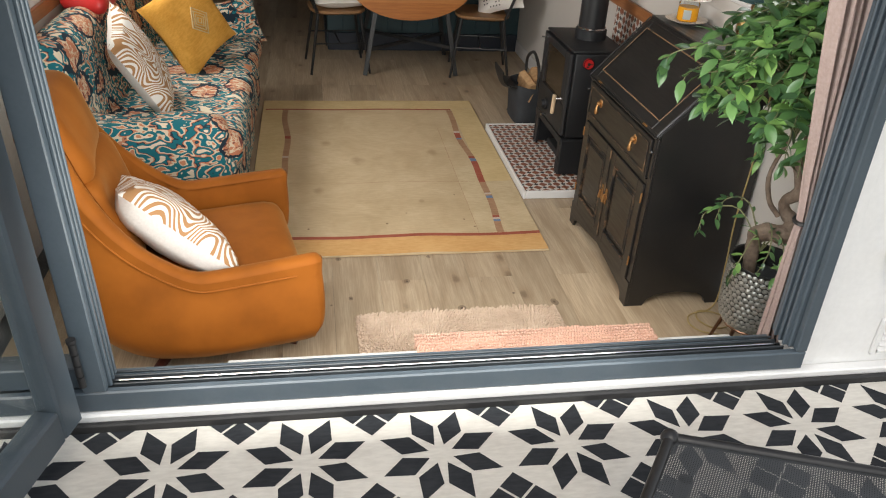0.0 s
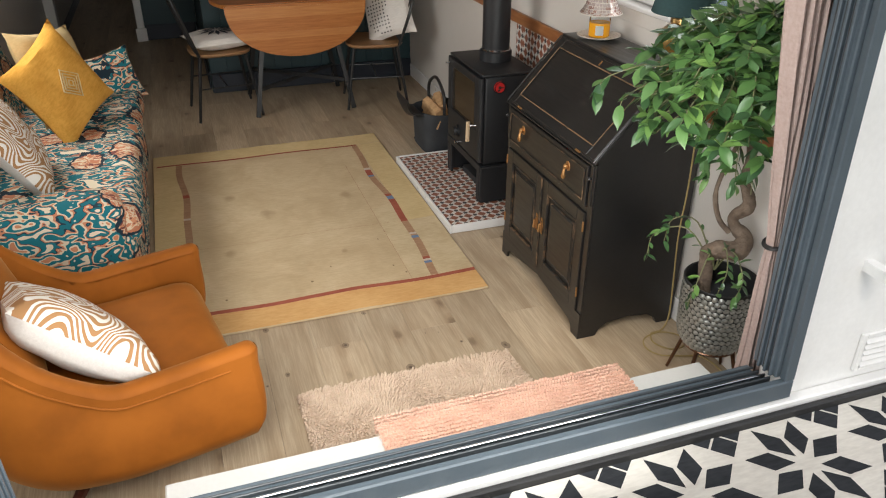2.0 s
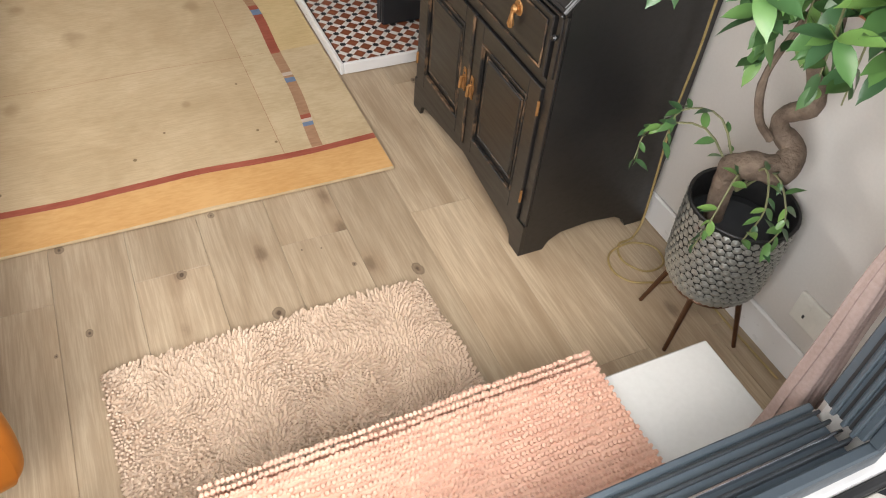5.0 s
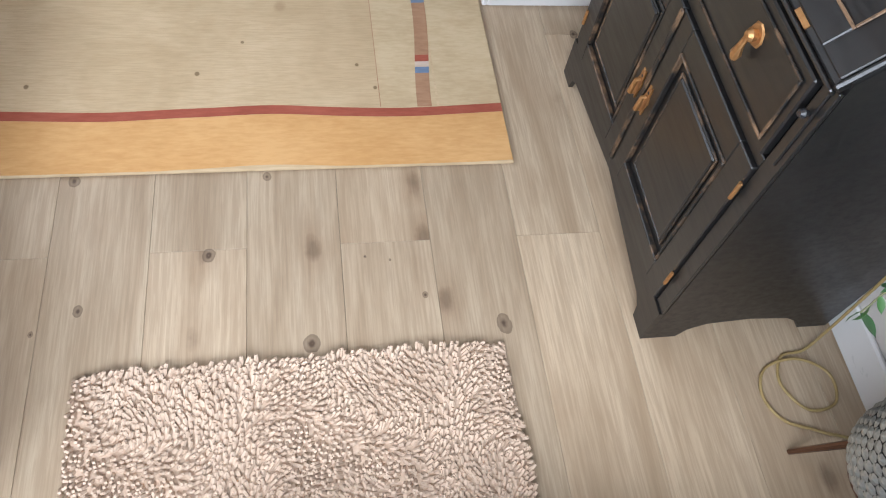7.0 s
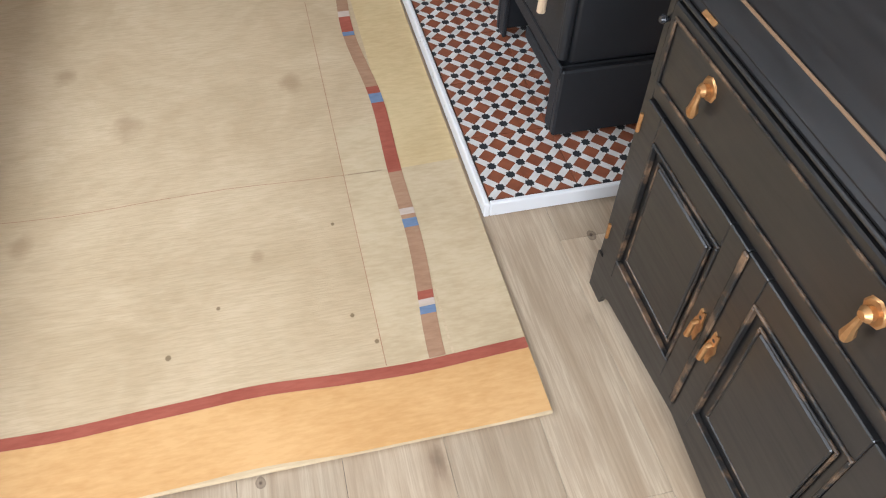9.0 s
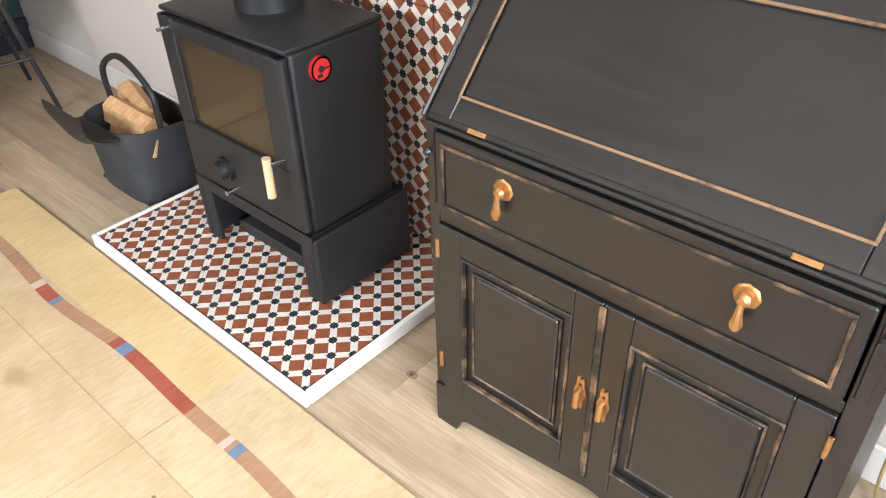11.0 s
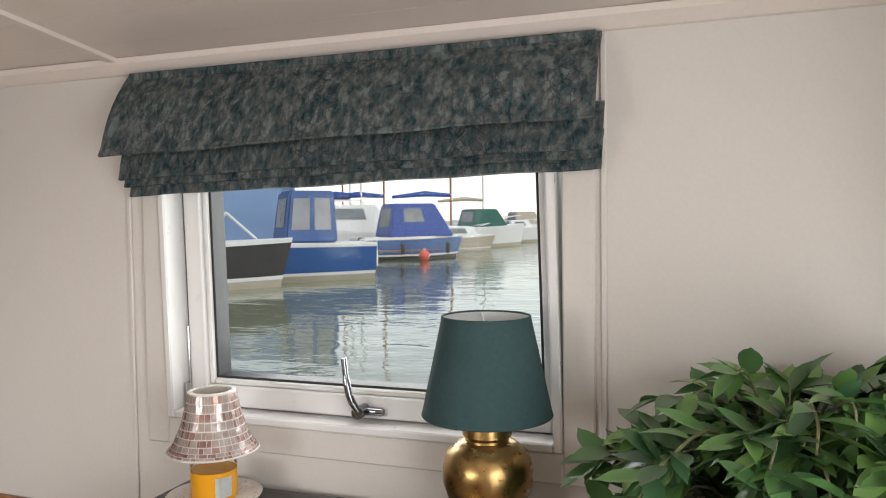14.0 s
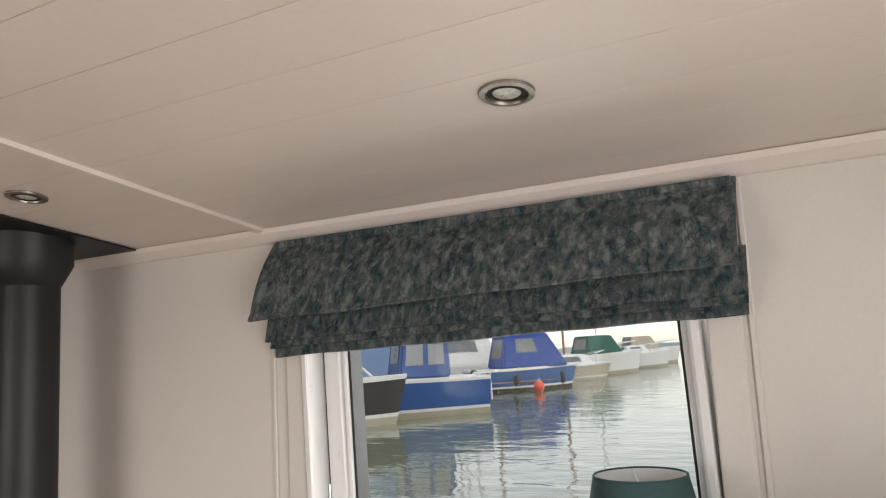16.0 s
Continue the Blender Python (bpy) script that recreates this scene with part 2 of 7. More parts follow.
def wood(name, dark, light, scale=(3, 40, 40), rough=0.45):
    m = Mat(name, rough)
    g = m.noise(2.0, m.coords(scale), 5, 0.6, 0.4)
    m.color(m.ramp(g, [(0.3, dark), (0.7, light)]))
    m.bump(g, 0.1, 0.001)
    return m.m


def worn_edge(lo=0.48, hi=0.68):
    """Black paint rubbed through to bare wood along the mouldings."""
    m = Mat("worn_black_moulding", 0.5)
    f = m.noise(14, detail=6, rough=0.7)
    m.color(m.ramp(f, [(lo, (0.012, 0.011, 0.010)), (hi, (0.22, 0.13, 0.07))]))
    m.bump(f, 0.2, 0.001)
    return m.m


def black_paint():
    m = Mat("black_furniture_paint", 0.38, spec=0.64)
    g = m.noise(2.0, m.coords((30, 3, 40)), 5, 0.65, 0.3)
    m.color(m.ramp(m.noise(5), [(0.35, (0.006, 0.006, 0.0065)), (0.7, (0.012, 0.011, 0.0105))]))
    m.rough(m.ramp(g, [(0.3, (0.28, 0.28, 0.28)), (0.7, (0.50, 0.50, 0.50))]))
    m.bump(g, 0.08, 0.001)
    m.b.inputs["Coat Weight"].default_value = 0.22
    m.b.inputs["Coat Roughness"].default_value = 0.3
    return m.m


def blind_cloth():
    m = Mat("crackle_print_velvet", 0.7, spec=0.25)
    v = m.coords((1, 1, 1))
    vor = m.n("ShaderNodeTexVoronoi", Scale=66.0, Randomness=1.0)
    edge = m.n("ShaderNodeTexVoronoi", Scale=66.0, Randomness=1.0)
    edge.feature = "DISTANCE_TO_EDGE"
    for x in (vor, edge):
        m.t.links.new(m.coords((0.6, 1, 0.9)), x.inputs["Vector"])
    streak = m.noise(30, m.coords((2.2, 2.0, 0.9)), 4, 0.65, 0.25)
    base = m.ramp(streak, [(0.36, (0.006, 0.018, 0.024)), (0.45, (0.035, 0.072, 0.082)), (0.53, (0.098, 0.098, 0.094)), (0.62, (0.15, 0.19, 0.195))])
    sepc = m.t.nodes.new("ShaderNodeSeparateColor")
    m.t.links.new(vor.outputs["Color"], sepc.inputs[0])
    base = m.mix(m.math("MULTIPLY", sepc.outputs[0], 0.4), base, (0.07, 0.078, 0.08))
    line = m.ramp(edge.outputs["Distance"], [(0.02, (1, 1, 1)), (0.05, (0, 0, 0))])
    m.color(m.mix(m.math("MULTIPLY", line, m.ramp(m.noise(9), [(0.46, (0, 0, 0)), (0.58, (0.6, 0.6, 0.6))])), base, (0.008, 0.011, 0.014)))
    m.bump(m.noise(250), 0.3, 0.001)
    return m.m


def velvet(name, c1, c2):
    m = Mat(name, 0.75, spec=0.2)
    b = m.noise(5, detail=4)
    m.color(m.ramp(b, [(0.35, c1), (0.65, c2)]))
    m.b.inputs["Sheen Weight"].default_value = 0.22
    m.b.inputs["Sheen Roughness"].default_value = 0.35
    m.b.inputs["Sheen Tint"].default_value = (1.0, 0.62, 0.25, 1)
    m.bump(m.noise(220), 0.15, 0.001)
    return m.m


def woven(name, c1, c2, scale=500.0, big=2.5):
    m = Mat(name, 0.9, spec=0.15)
    b = m.noise(big, detail=6, rough=0.65)
    f = m.noise(120, m.coords((0.25, 1, 1)), 2)
    m.color(m.ramp(m.math("ADD", m.math("MULTIPLY", b, 0.6), m.math("MULTIPLY", f, 0.4)), [(0.38, c1), (0.6, c2)]))
    m.bump(f, 0.25, 0.0015)
    return m.m


def leaf_mat():
    m = Mat("ficus_leaf", 0.31, spec=0.6)
    info = m.t.nodes.new("ShaderNodeObjectInfo")
    isl = m.t.nodes.new("ShaderNodeNewGeometry")
    r = m.math("FRACT", m.math("ADD", info.outputs["Random"], isl.outputs["Random Per Island"]))
    col = m.ramp(r, [(0.0, (0.036, 0.09, 0.042)), (0.45, (0.07, 0.165, 0.055)), (0.8, (0.12, 0.25, 0.07)), (1.0, (0.21, 0.37, 0.095))])
    vein = m.noise(60, detail=2)
    m.color(m.mix(m.math("MULTIPLY", vein, 0.3), col, (0.06, 0.14, 0.05)))
    m.b.inputs["Transmission Weight"].default_value = 0.0
    m.bump(vein, 0.15, 0.001)
    return m.m


def water_mat():
    m = Mat("harbour_water", 0.04, spec=0.6)
    v = m.coords((1, 0.55, 1))
    h = m.math("ADD", m.noise(1.1, v, 3, 0.5), m.math("MULTIPLY", m.noise(5.0, v, 3, 0.5), 0.25))
    m.color(m.ramp(m.noise(0.15), [(0.3, (0.17, 0.19, 0.12)), (0.7, (0.22, 0.24, 0.16))]))
    m.bump(h, 0.10, 0.25)
    return m.m


def glass_mat():
    m = bpy.data.materials.new("window_glass")
    m.use_nodes = True
    t = m.node_tree
    t.nodes.remove(t.nodes["Principled BSDF"])
    clear, shine, mixn = t.nodes.new("ShaderNodeBsdfTransparent"), t.nodes.new("ShaderNodeBsdfGlossy"), t.nodes.new("ShaderNodeMixShader")
    clear.inputs[0].default_value = (0.95, 0.97, 0.97, 1)
    shine.inputs["Roughness"].default_value = 0.02
    fr = t.nodes.new("ShaderNodeFresnel")
    fr.inputs[0].default_value = 1.12
    t.links.new(fr.outputs[0], mixn.inputs[0])
    t.links.new(clear.outputs[0], mixn.inputs[1])
    t.links.new(shine.outputs[0], mixn.inputs[2])
    t.links.new(mixn.outputs[0], t.nodes["Material Output"].inputs[0])
    return m


def glossy_dark(name, c, rough=0.1):
    return Mat(name, rough).color(c).m


WALL = blotchy("white_wall_paint", (0.60, 0.565, 0.53), (0.66, 0.625, 0.59), 1.2, 140, 0.55, bump=0.05)
CEIL = blotchy("white_ceiling_board", (0.69, 0.615, 0.57), (0.76, 0.685, 0.64), 0.9, 120, 0.5, bump=0.04)
GLOSSW = blotchy("white_gloss_paint", (0.72, 0.715, 0.71), (0.75, 0.745, 0.74), 2, 30, 0.32, bump=0.02)
OUTW = blotchy("white_hull_paint", (0.72, 0.72, 0.71), (0.82, 0.82, 0.81), 3, 60, 0.45, bump=0.1)
TEAL = blotchy("dark_teal_paint", (0.008, 0.032, 0.039), (0.012, 0.043, 0.052), 2, 80, 0.5, bump=0.08)
TEALK = blotchy("blue_black_paint", (0.008, 0.012, 0.022), (0.012, 0.018, 0.03), 2, 80, 0.5, bump=0.08)
RAILW = wood("varnished_hardwood_rail", (0.24, 0.085, 0.03), (0.36, 0.145, 0.055), (30, 2, 30), 0.35)
FLOORW = floor_wood()
ALU = blotchy("grey_blue_powder_coat", (0.058, 0.078, 0.095), (0.075, 0.098, 0.118), 4, 120, 0.38, bump=0.06)
ALUD = blotchy("dark_aluminium_track", (0.03, 0.036, 0.042), (0.06, 0.068, 0.075), 8, 120, 0.35, 0.3, bump=0.1)
RUBBER = blotchy("black_rubber_seal", (0.012, 0.012, 0.013), (0.025, 0.025, 0.026), 6, 90, 0.6)
DARKK = blotchy("dark_turned_knob", (0.012, 0.012, 0.014), (0.03, 0.032, 0.036), 20, 90, 0.25)
CHROME = blotchy("dark_chrome", (0.2, 0.2, 0.215), (0.28, 0.28, 0.3), 6, 80, 0.09, 1.0, 0.02)
NICKEL = blotchy("satin_nickel", (0.26, 0.235, 0.20), (0.36, 0.325, 0.28), 30, 120, 0.38, 0.9, 0.05)
STEELC = blotchy("bright_steel", (0.55, 0.55, 0.56), (0.68, 0.68, 0.7), 6, 80, 0.18, 1.0, 0.03)
BRASS = blotchy("old_brass", (0.36, 0.22, 0.08), (0.48, 0.32, 0.135), 12, 60, 0.3, 1.0, 0.25, dist=0.004)
COPPERB = blotchy("antique_brass_fitting", (0.40, 0.20, 0.075), (0.56, 0.31, 0.13), 30, 120, 0.4, 0.8, 0.3)
BLACKP = black_paint()
WORN = worn_edge()
BAREWOOD = worn_edge(0.33, 0.46)
TILE = tile_pattern()
GROUT = blotchy("brown_grout", (0.26, 0.11, 0.07), (0.34, 0.16, 0.1), 10, 80, 0.8)
STOVEB = blotchy("matt_black_stove_paint", (0.013, 0.014, 0.016), (0.019, 0.020, 0.023), 4, 260, 0.48, 0.2, 0.12)
FIREG = Mat("smoked_stove_glass", 0.06).color((0.035, 0.024, 0.014)).m
ASHW = wood("pale_ash_wood", (0.5, 0.36, 0.22), (0.66, 0.5, 0.34), (40, 40, 3))
RED = blotchy("red_dial_enamel", (0.5, 0.02, 0.02), (0.6, 0.03, 0.03), 20, 60, 0.35)
MUSTARD = velvet("mustard_velvet", (0.215, 0.062, 0.006), (0.30, 0.090, 0.010))
ZEBRA = stripes_zebra()
WHITECOT = woven("white_cotton", (0.68, 0.64, 0.60), (0.78, 0.74, 0.70))
IKAT = ikat()
OCHRE = woven("ochre_chenille", (0.50, 0.24, 0.04), (0.64, 0.33, 0.07), big=9)
PINK = woven("blush_linen", (0.27, 0.20, 0.18), (0.35, 0.27, 0.245))
RUGA = rug_wool()
RUGB = woven("faded_gold_wool", (0.50, 0.37, 0.19), (0.59, 0.45, 0.245), big=3)
RUGO = woven("orange_wool", (0.51, 0.285, 0.11), (0.60, 0.36, 0.155), big=4)
RUGT = woven("tan_wool", (0.45, 0.345, 0.21), (0.54, 0.43, 0.275), big=6)
RUGR = woven("brick_red_wool", (0.27, 0.07, 0.045), (0.34, 0.1, 0.065), big=6)
RUGBR = woven("brown_wool", (0.30, 0.17, 0.10), (0.38, 0.23, 0.14), big=6)
RUGPALE = woven("pale_wool", (0.46, 0.37, 0.30), (0.56, 0.46, 0.38), big=6)
STEPW = blotchy("pale_grey_gloss_paint", (0.56, 0.57, 0.56), (0.63, 0.64, 0.63), 2, 90, 0.35, bump=0.05)
RUGBL = woven("blue_wool", (0.12, 0.17, 0.26), (0.17, 0.23, 0.34), big=6)
MATT = woven("beige_cotton_chenille", (0.50, 0.385, 0.295), (0.62, 0.49, 0.385), big=12)
MATP = woven("coral_cotton_chenille", (0.56, 0.34, 0.26), (0.66, 0.43, 0.335), big=12)
LEAF = leaf_mat()
BARK = blotchy("ficus_bark", (0.085, 0.058, 0.042), (0.21, 0.155, 0.115), 26, 70, 0.8, bump=0.8, dist=0.008)
TWIG = blotchy("green_twig", (0.12, 0.13, 0.06), (0.2, 0.2, 0.1), 14, 60, 0.7)
POTM = blotchy("hammered_pewter", (0.26, 0.27, 0.25), (0.44, 0.445, 0.42), 30, 90, 0.3, 0.7, 0.2)
POTD = blotchy("dark_pot_joint", (0.014, 0.014, 0.015), (0.03, 0.03, 0.03), 10, 60, 0.5, 0.4)
COPPER = blotchy("bronze_pot_leg", (0.13, 0.070, 0.045), (0.20, 0.11, 0.07), 10, 60, 0.35, 0.9)
FLEX = blotchy("gold_fabric_flex", (0.28, 0.2, 0.075), (0.38, 0.28, 0.12), 60, 300, 0.6)
PLASTW = blotchy("white_plastic", (0.66, 0.64, 0.58), (0.74, 0.72, 0.66), 8, 90, 0.4, bump=0.03)
SHADE = woven("deep_teal_shade_cloth", (0.034, 0.068, 0.072), (0.042, 0.082, 0.086), big=3)
SHADEIN = Mat("white_shade_lining", 0.7).color((0.7, 0.72, 0.73)).m
WAX = Mat("amber_candle_wax", 0.25).color((0.75, 0.33, 0.015)).m
LABELW = blotchy("candle_label_paper", (0.62, 0.68, 0.7), (0.72, 0.76, 0.77), 30, 90, 0.6)
CHINA = blotchy("cream_china", (0.62, 0.58, 0.53), (0.72, 0.68, 0.63), 30, 120, 0.3)
GLASS = glass_mat()
MARBLE = blotchy("pale_stone_coaster", (0.6, 0.59, 0.57), (0.72, 0.71, 0.69), 14, 90, 0.4)
YELLOW = Mat("yellow_tag", 0.5).color((0.75, 0.5, 0.03)).m
CHAIRW = wood("brown_elm_seat", (0.22, 0.11, 0.045), (0.34, 0.18, 0.08), (4, 40, 40))
TABLEW = wood("orange_teak_veneer", (0.36, 0.115, 0.025), (0.50, 0.185, 0.048), (3, 40, 40), 0.38)
TABLEL = wood("light_teak_veneer", (0.45, 0.17, 0.045), (0.56, 0.235, 0.07), (3, 40, 40), 0.38)
SATINB = blotchy("satin_black_metal", (0.010, 0.010, 0.011), (0.02, 0.02, 0.021), 6, 90, 0.4)
MAHOG = wood("dark_mahogany", (0.05, 0.012, 0.008), (0.10, 0.028, 0.018), (30, 30, 4), 0.35)
LEATHER = blotchy("dark_grey_felt", (0.022, 0.025, 0.03), (0.04, 0.044, 0.05), 8, 260, 0.8)
LEATHERB = blotchy("black_leather", (0.010, 0.010, 0.011), (0.018, 0.018, 0.019), 12, 200, 0.45)
LOG = wood("split_log_wood", (0.40, 0.22, 0.10), (0.60, 0.38, 0.2), (3, 30, 30), 0.8)
BLIND = blind_cloth()
RUGCREAM = woven("cream_outdoor_weave", (0.58, 0.55, 0.50), (0.70, 0.67, 0.61), big=4)
RUGBLK = woven("charcoal_outdoor_weave", (0.022, 0.024, 0.028), (0.036, 0.039, 0.044), big=6)
DECKM = wood("grey_decking", (0.16, 0.15, 0.14), (0.26, 0.25, 0.23), (30, 2, 30), 0.8)
WATER = water_mat()
MESHF = blotchy("black_mesh_fabric", (0.045, 0.05, 0.055), (0.07, 0.077, 0.084), 8, 300, 0.6)

# ---------------------------------------------------------------- mesh helpers


def root(name, loc, label, category, group=""):
    ob = new(name)
    ob.location = loc
    ob.empty_display_size = 0.05
    return tagged(ob, label, category, group)


def origin(ob):
    p = Vector((0, 0, 0))
    while ob is not None:
        p += ob.location
        ob = ob.parent
    return p


def mesh_of(name, bm, mats, smooth=False):
    me = bpy.data.meshes.new(name)
    bmesh.ops.recalc_face_normals(bm, faces=bm.faces)
    bm.to_mesh(me)
    bm.free()
    for m in mats if isinstance(mats, (list, tuple)) else [mats]:
        me.materials.append(m)
    if smooth:
        me.polygons.foreach_set("use_smooth", [True] * len(me.polygons))
        me.set_sharp_from_angle(angle=radians(40))
    return me


def part(name, bm, mats, parent=None, label="", smooth=False, kind=""):
    """One bmesh, given in world metres, as one mesh object under its thing or part."""
    if parent is not None:
        bmesh.ops.translate(bm, verts=bm.verts, vec=-origin(parent))
    ob = new(name, mesh_of(name, bm, mats, smooth))
    ob.parent = parent
    return tagged(ob, label, kind=kind)


def B():
    return bmesh.new()


def box(bm, x0, x1, y0, y1, z0, z1, bevel=0.0, mat=0, seg=1):
    r = bmesh.ops.create_cube(bm, size=1)
    c = Vector(((x0 + x1) / 2, (y0 + y1) / 2, (z0 + z1) / 2))
    for v in r["verts"]:
        v.co = Vector((v.co.x * (x1 - x0), v.co.y * (y1 - y0), v.co.z * (z1 - z0))) + c
    faces = list({f for v in r["verts"] for f in v.link_faces})
    for f in faces:
        f.material_index = mat
    if bevel:
        e = list({e for v in r["verts"] for e in v.link_edges})
        out = bmesh.ops.bevel(bm, geom=e, offset=bevel, segments=seg, affect="EDGES", profile=0.5)
        for f in out["faces"]:
            f.material_index = mat
    return bm


def ring(bm, c, axis_u, axis_v, r, seg):
    return [bm.verts.new(c + axis_u * (r * math.cos(2 * math.pi * i / seg)) + axis_v * (r * math.sin(2 * math.pi * i / seg))) for i in range(seg)]


def skin(bm, rings, close=True, caps=True, mat=0):
    for a, b in zip(rings, rings[1:]):
        n = len(a)
        for i in range(n if close else n - 1):
            f = bm.faces.new((a[i], a[(i + 1) % n], b[(i + 1) % n], b[i]))
            f.material_index = mat
    if caps:
        for r in (rings[0], rings[-1]):
            bm.faces.new(r).material_index = mat


def tube(bm, pts, r, seg=8, mat=0, caps=True):
    """A round bar through points; r is one radius or one for each point."""
    pts = [Vector(p) for p in pts]
    rr = r if isinstance(r, (list, tuple)) else [r] * len(pts)
    rings, u = [], None
    for i, p in enumerate(pts):
        d = (pts[min(i + 1, len(pts) - 1)] - pts[max(i - 1, 0)]).normalized()
        if u is None:
            u = d.orthogonal().normalized()
        u = (u - d * u.dot(d)).normalized()
        rings.append(ring(bm, p, u, d.cross(u), rr[i], seg))
    skin(bm, rings, caps=caps, mat=mat)
    return bm


def lathe(bm, prof, c, seg=32, mat=0, caps=True):
    c = Vector(c)
    rings = [ring(bm, c + Vector((0, 0, z)), Vector((1, 0, 0)), Vector((0, 1, 0)), r, seg) for r, z in prof]
    skin(bm, rings, caps=caps, mat=mat)
    return bm


def curve_pts(pts, n=8):
    """Points along a smooth line through the given ones."""
    p = [Vector(q) for q in pts]
    p = [p[0] * 2 - p[1]] + p + [p[-1] * 2 - p[-2]]
    out = []
    for i in range(1, len(p) - 2):
        for k in range(n):
            t = k / n
            out.append(0.5 * (2 * p[i] + (p[i + 1] - p[i - 1]) * t + (2 * p[i - 1] - 5 * p[i] + 4 * p[i + 1] - p[i + 2]) * t * t + (3 * p[i] - p[i - 1] - 3 * p[i + 1] + p[i + 2]) * t ** 3))
    return out + [p[-2]]


def sheet(bm, fn, nu, nv, mat=0, thick=0.0):
    """A surface point(u, v) on a grid of 0..1, given thickness along its normals."""
    g = [[bm.verts.new(fn(i / nu, j / nv)) for j in range(nv + 1)] for i in range(nu + 1)]
    faces = []
    for i in range(nu):
        for j in range(nv):
            f = bm.faces.new((g[i][j], g[i + 1][j], g[i + 1][j + 1], g[i][j + 1]))
            f.material_index = mat
            faces.append(f)
    if thick:
        bmesh.ops.recalc_face_normals(bm, faces=faces)
        bmesh.ops.solidify(bm, geom=faces, thickness=thick)
    return g


def prism(bm, outline, axis, a, b, mat=0):
    """An outline of (p, q) pairs drawn out along an axis from a to b."""
    def at(p, q, s):
        return Vector({"x": (s, p, q), "y": (p, s, q), "z": (p, q, s)}[axis])
    lo, hi = [bm.verts.new(at(p, q, a)) for p, q in outline], [bm.verts.new(at(p, q, b)) for p, q in outline]
    skin(bm, [lo, hi], mat=mat)
    return bm


def cushion(bm, w, h, d, m, n=14, mat_back=0, mat_front=0, pinch=0.12):
    """A square cushion, w by h and d thick, standing on its edge in local x and z, with drawn-out corners."""
    def side(s):
        g = []
        for i in range(n + 1):
            row = []
            for j in range(n + 1):
                u, v = 2 * i / n - 1, 2 * j / n - 1
                bow = ((1 - u * u) * (1 - v * v)) ** 0.42
                x = u * (w / 2) * (1 - pinch * (1 - v * v) * abs(u) ** 3)
                z = v * (h / 2) * (1 - pinch * (1 - u * u) * abs(v) ** 3)
                wr = 0.012 * noise.noise(Vector((u * 2.3, v * 2.3, s * 3 + w * 9)))
                row.append(bm.verts.new(m @ Vector((x, s * (d / 2 * bow + wr * bow), z))))
            g.append(row)
        for i in range(n):
            for j in range(n):
                f = bm.faces.new((g[i][j], g[i + 1][j], g[i + 1][j + 1], g[i][j + 1]))
                f.material_index = mat_front if s > 0 else mat_back
    side(1)
    side(-1)
    bmesh.ops.remove_doubles(bm, verts=bm.verts, dist=0.0008)
    return bm


def structure(name, bm, mats, label="", smooth=False):
    return tagged(part(name, bm, mats, None, smooth=smooth), label, kind="structure")


def soft_box(bm, x0, x1, y0, y1, z0, z1, r=0.05, cuts=9, wob=0.0, mat=0, m=None, freq=4.0):
    """A box with round edges and a slightly uneven, upholstered face."""
    t = bmesh.new()
    bmesh.ops.create_cube(t, size=2)
    bmesh.ops.subdivide_edges(t, edges=t.edges, cuts=cuts, use_grid_fill=True)
    c, hs = Vector(((x0 + x1) / 2, (y0 + y1) / 2, (z0 + z1) / 2)), Vector(((x1 - x0) / 2, (y1 - y0) / 2, (z1 - z0) / 2))
    for v in t.verts:
        p = Vector((math.sin(v.co.x * math.pi / 2) * hs.x, math.sin(v.co.y * math.pi / 2) * hs.y, math.sin(v.co.z * math.pi / 2) * hs.z))
        inner = Vector([max(-h + r, min(h - r, q)) for q, h in zip(p, hs)])
        d = p - inner
        p = inner + d.normalized() * r if d.length > 1e-6 else p
        if wob:
            p += (d if d.length > 1e-6 else p).normalized() * wob * noise.noise((p + c) * freq)
        v.co = (m @ (p + c)) if m else p + c
    idx = {v: bm.verts.new(v.co) for v in t.verts}
    for f in t.faces:
        bm.faces.new([idx[v] for v in f.verts]).material_index = mat
    t.free()
    return bm


# ---------------------------------------------------------------- setting
EW, WW = 0.0, -2.85          # inner faces of the window wall and the wall behind the sofa
RIDGE = (EW + WW) / 2


def ceil_z(x):
    return 1.872 + 0.12 * min(-x, x - WW)


# window wall, with its opening
bm = B()
WY0, WY1, WZ0, WZ1 = 0.950, 1.783, 1.123, 1.79
for y0, y1, z0, z1 in ((0.092, WY0, -0.3, 2.0), (WY1, 9.4, -0.3, 2.0), (WY0, WY1, -0.3, WZ0), (WY0, WY1, WZ1, 2.0)):
    box(bm, 0, 0.091, y0, y1, z0, z1)
structure("wall_east", bm, WALL, "off-white painted board wall beside the stove")
bm = B()
for y0, y1, z0, z1 in ((0.092, 1.95, -0.3, 2.0), (3.55, 9.4, -0.3, 2.0), (1.95, 3.55, -0.3, 1.16), (1.95, 3.55, 1.80, 2.0)):
    box(bm, WW - 0.09, WW, y0, y1, z0, z1)
structure("wall_west", bm, WALL, "off-white painted board wall behind the sofa")
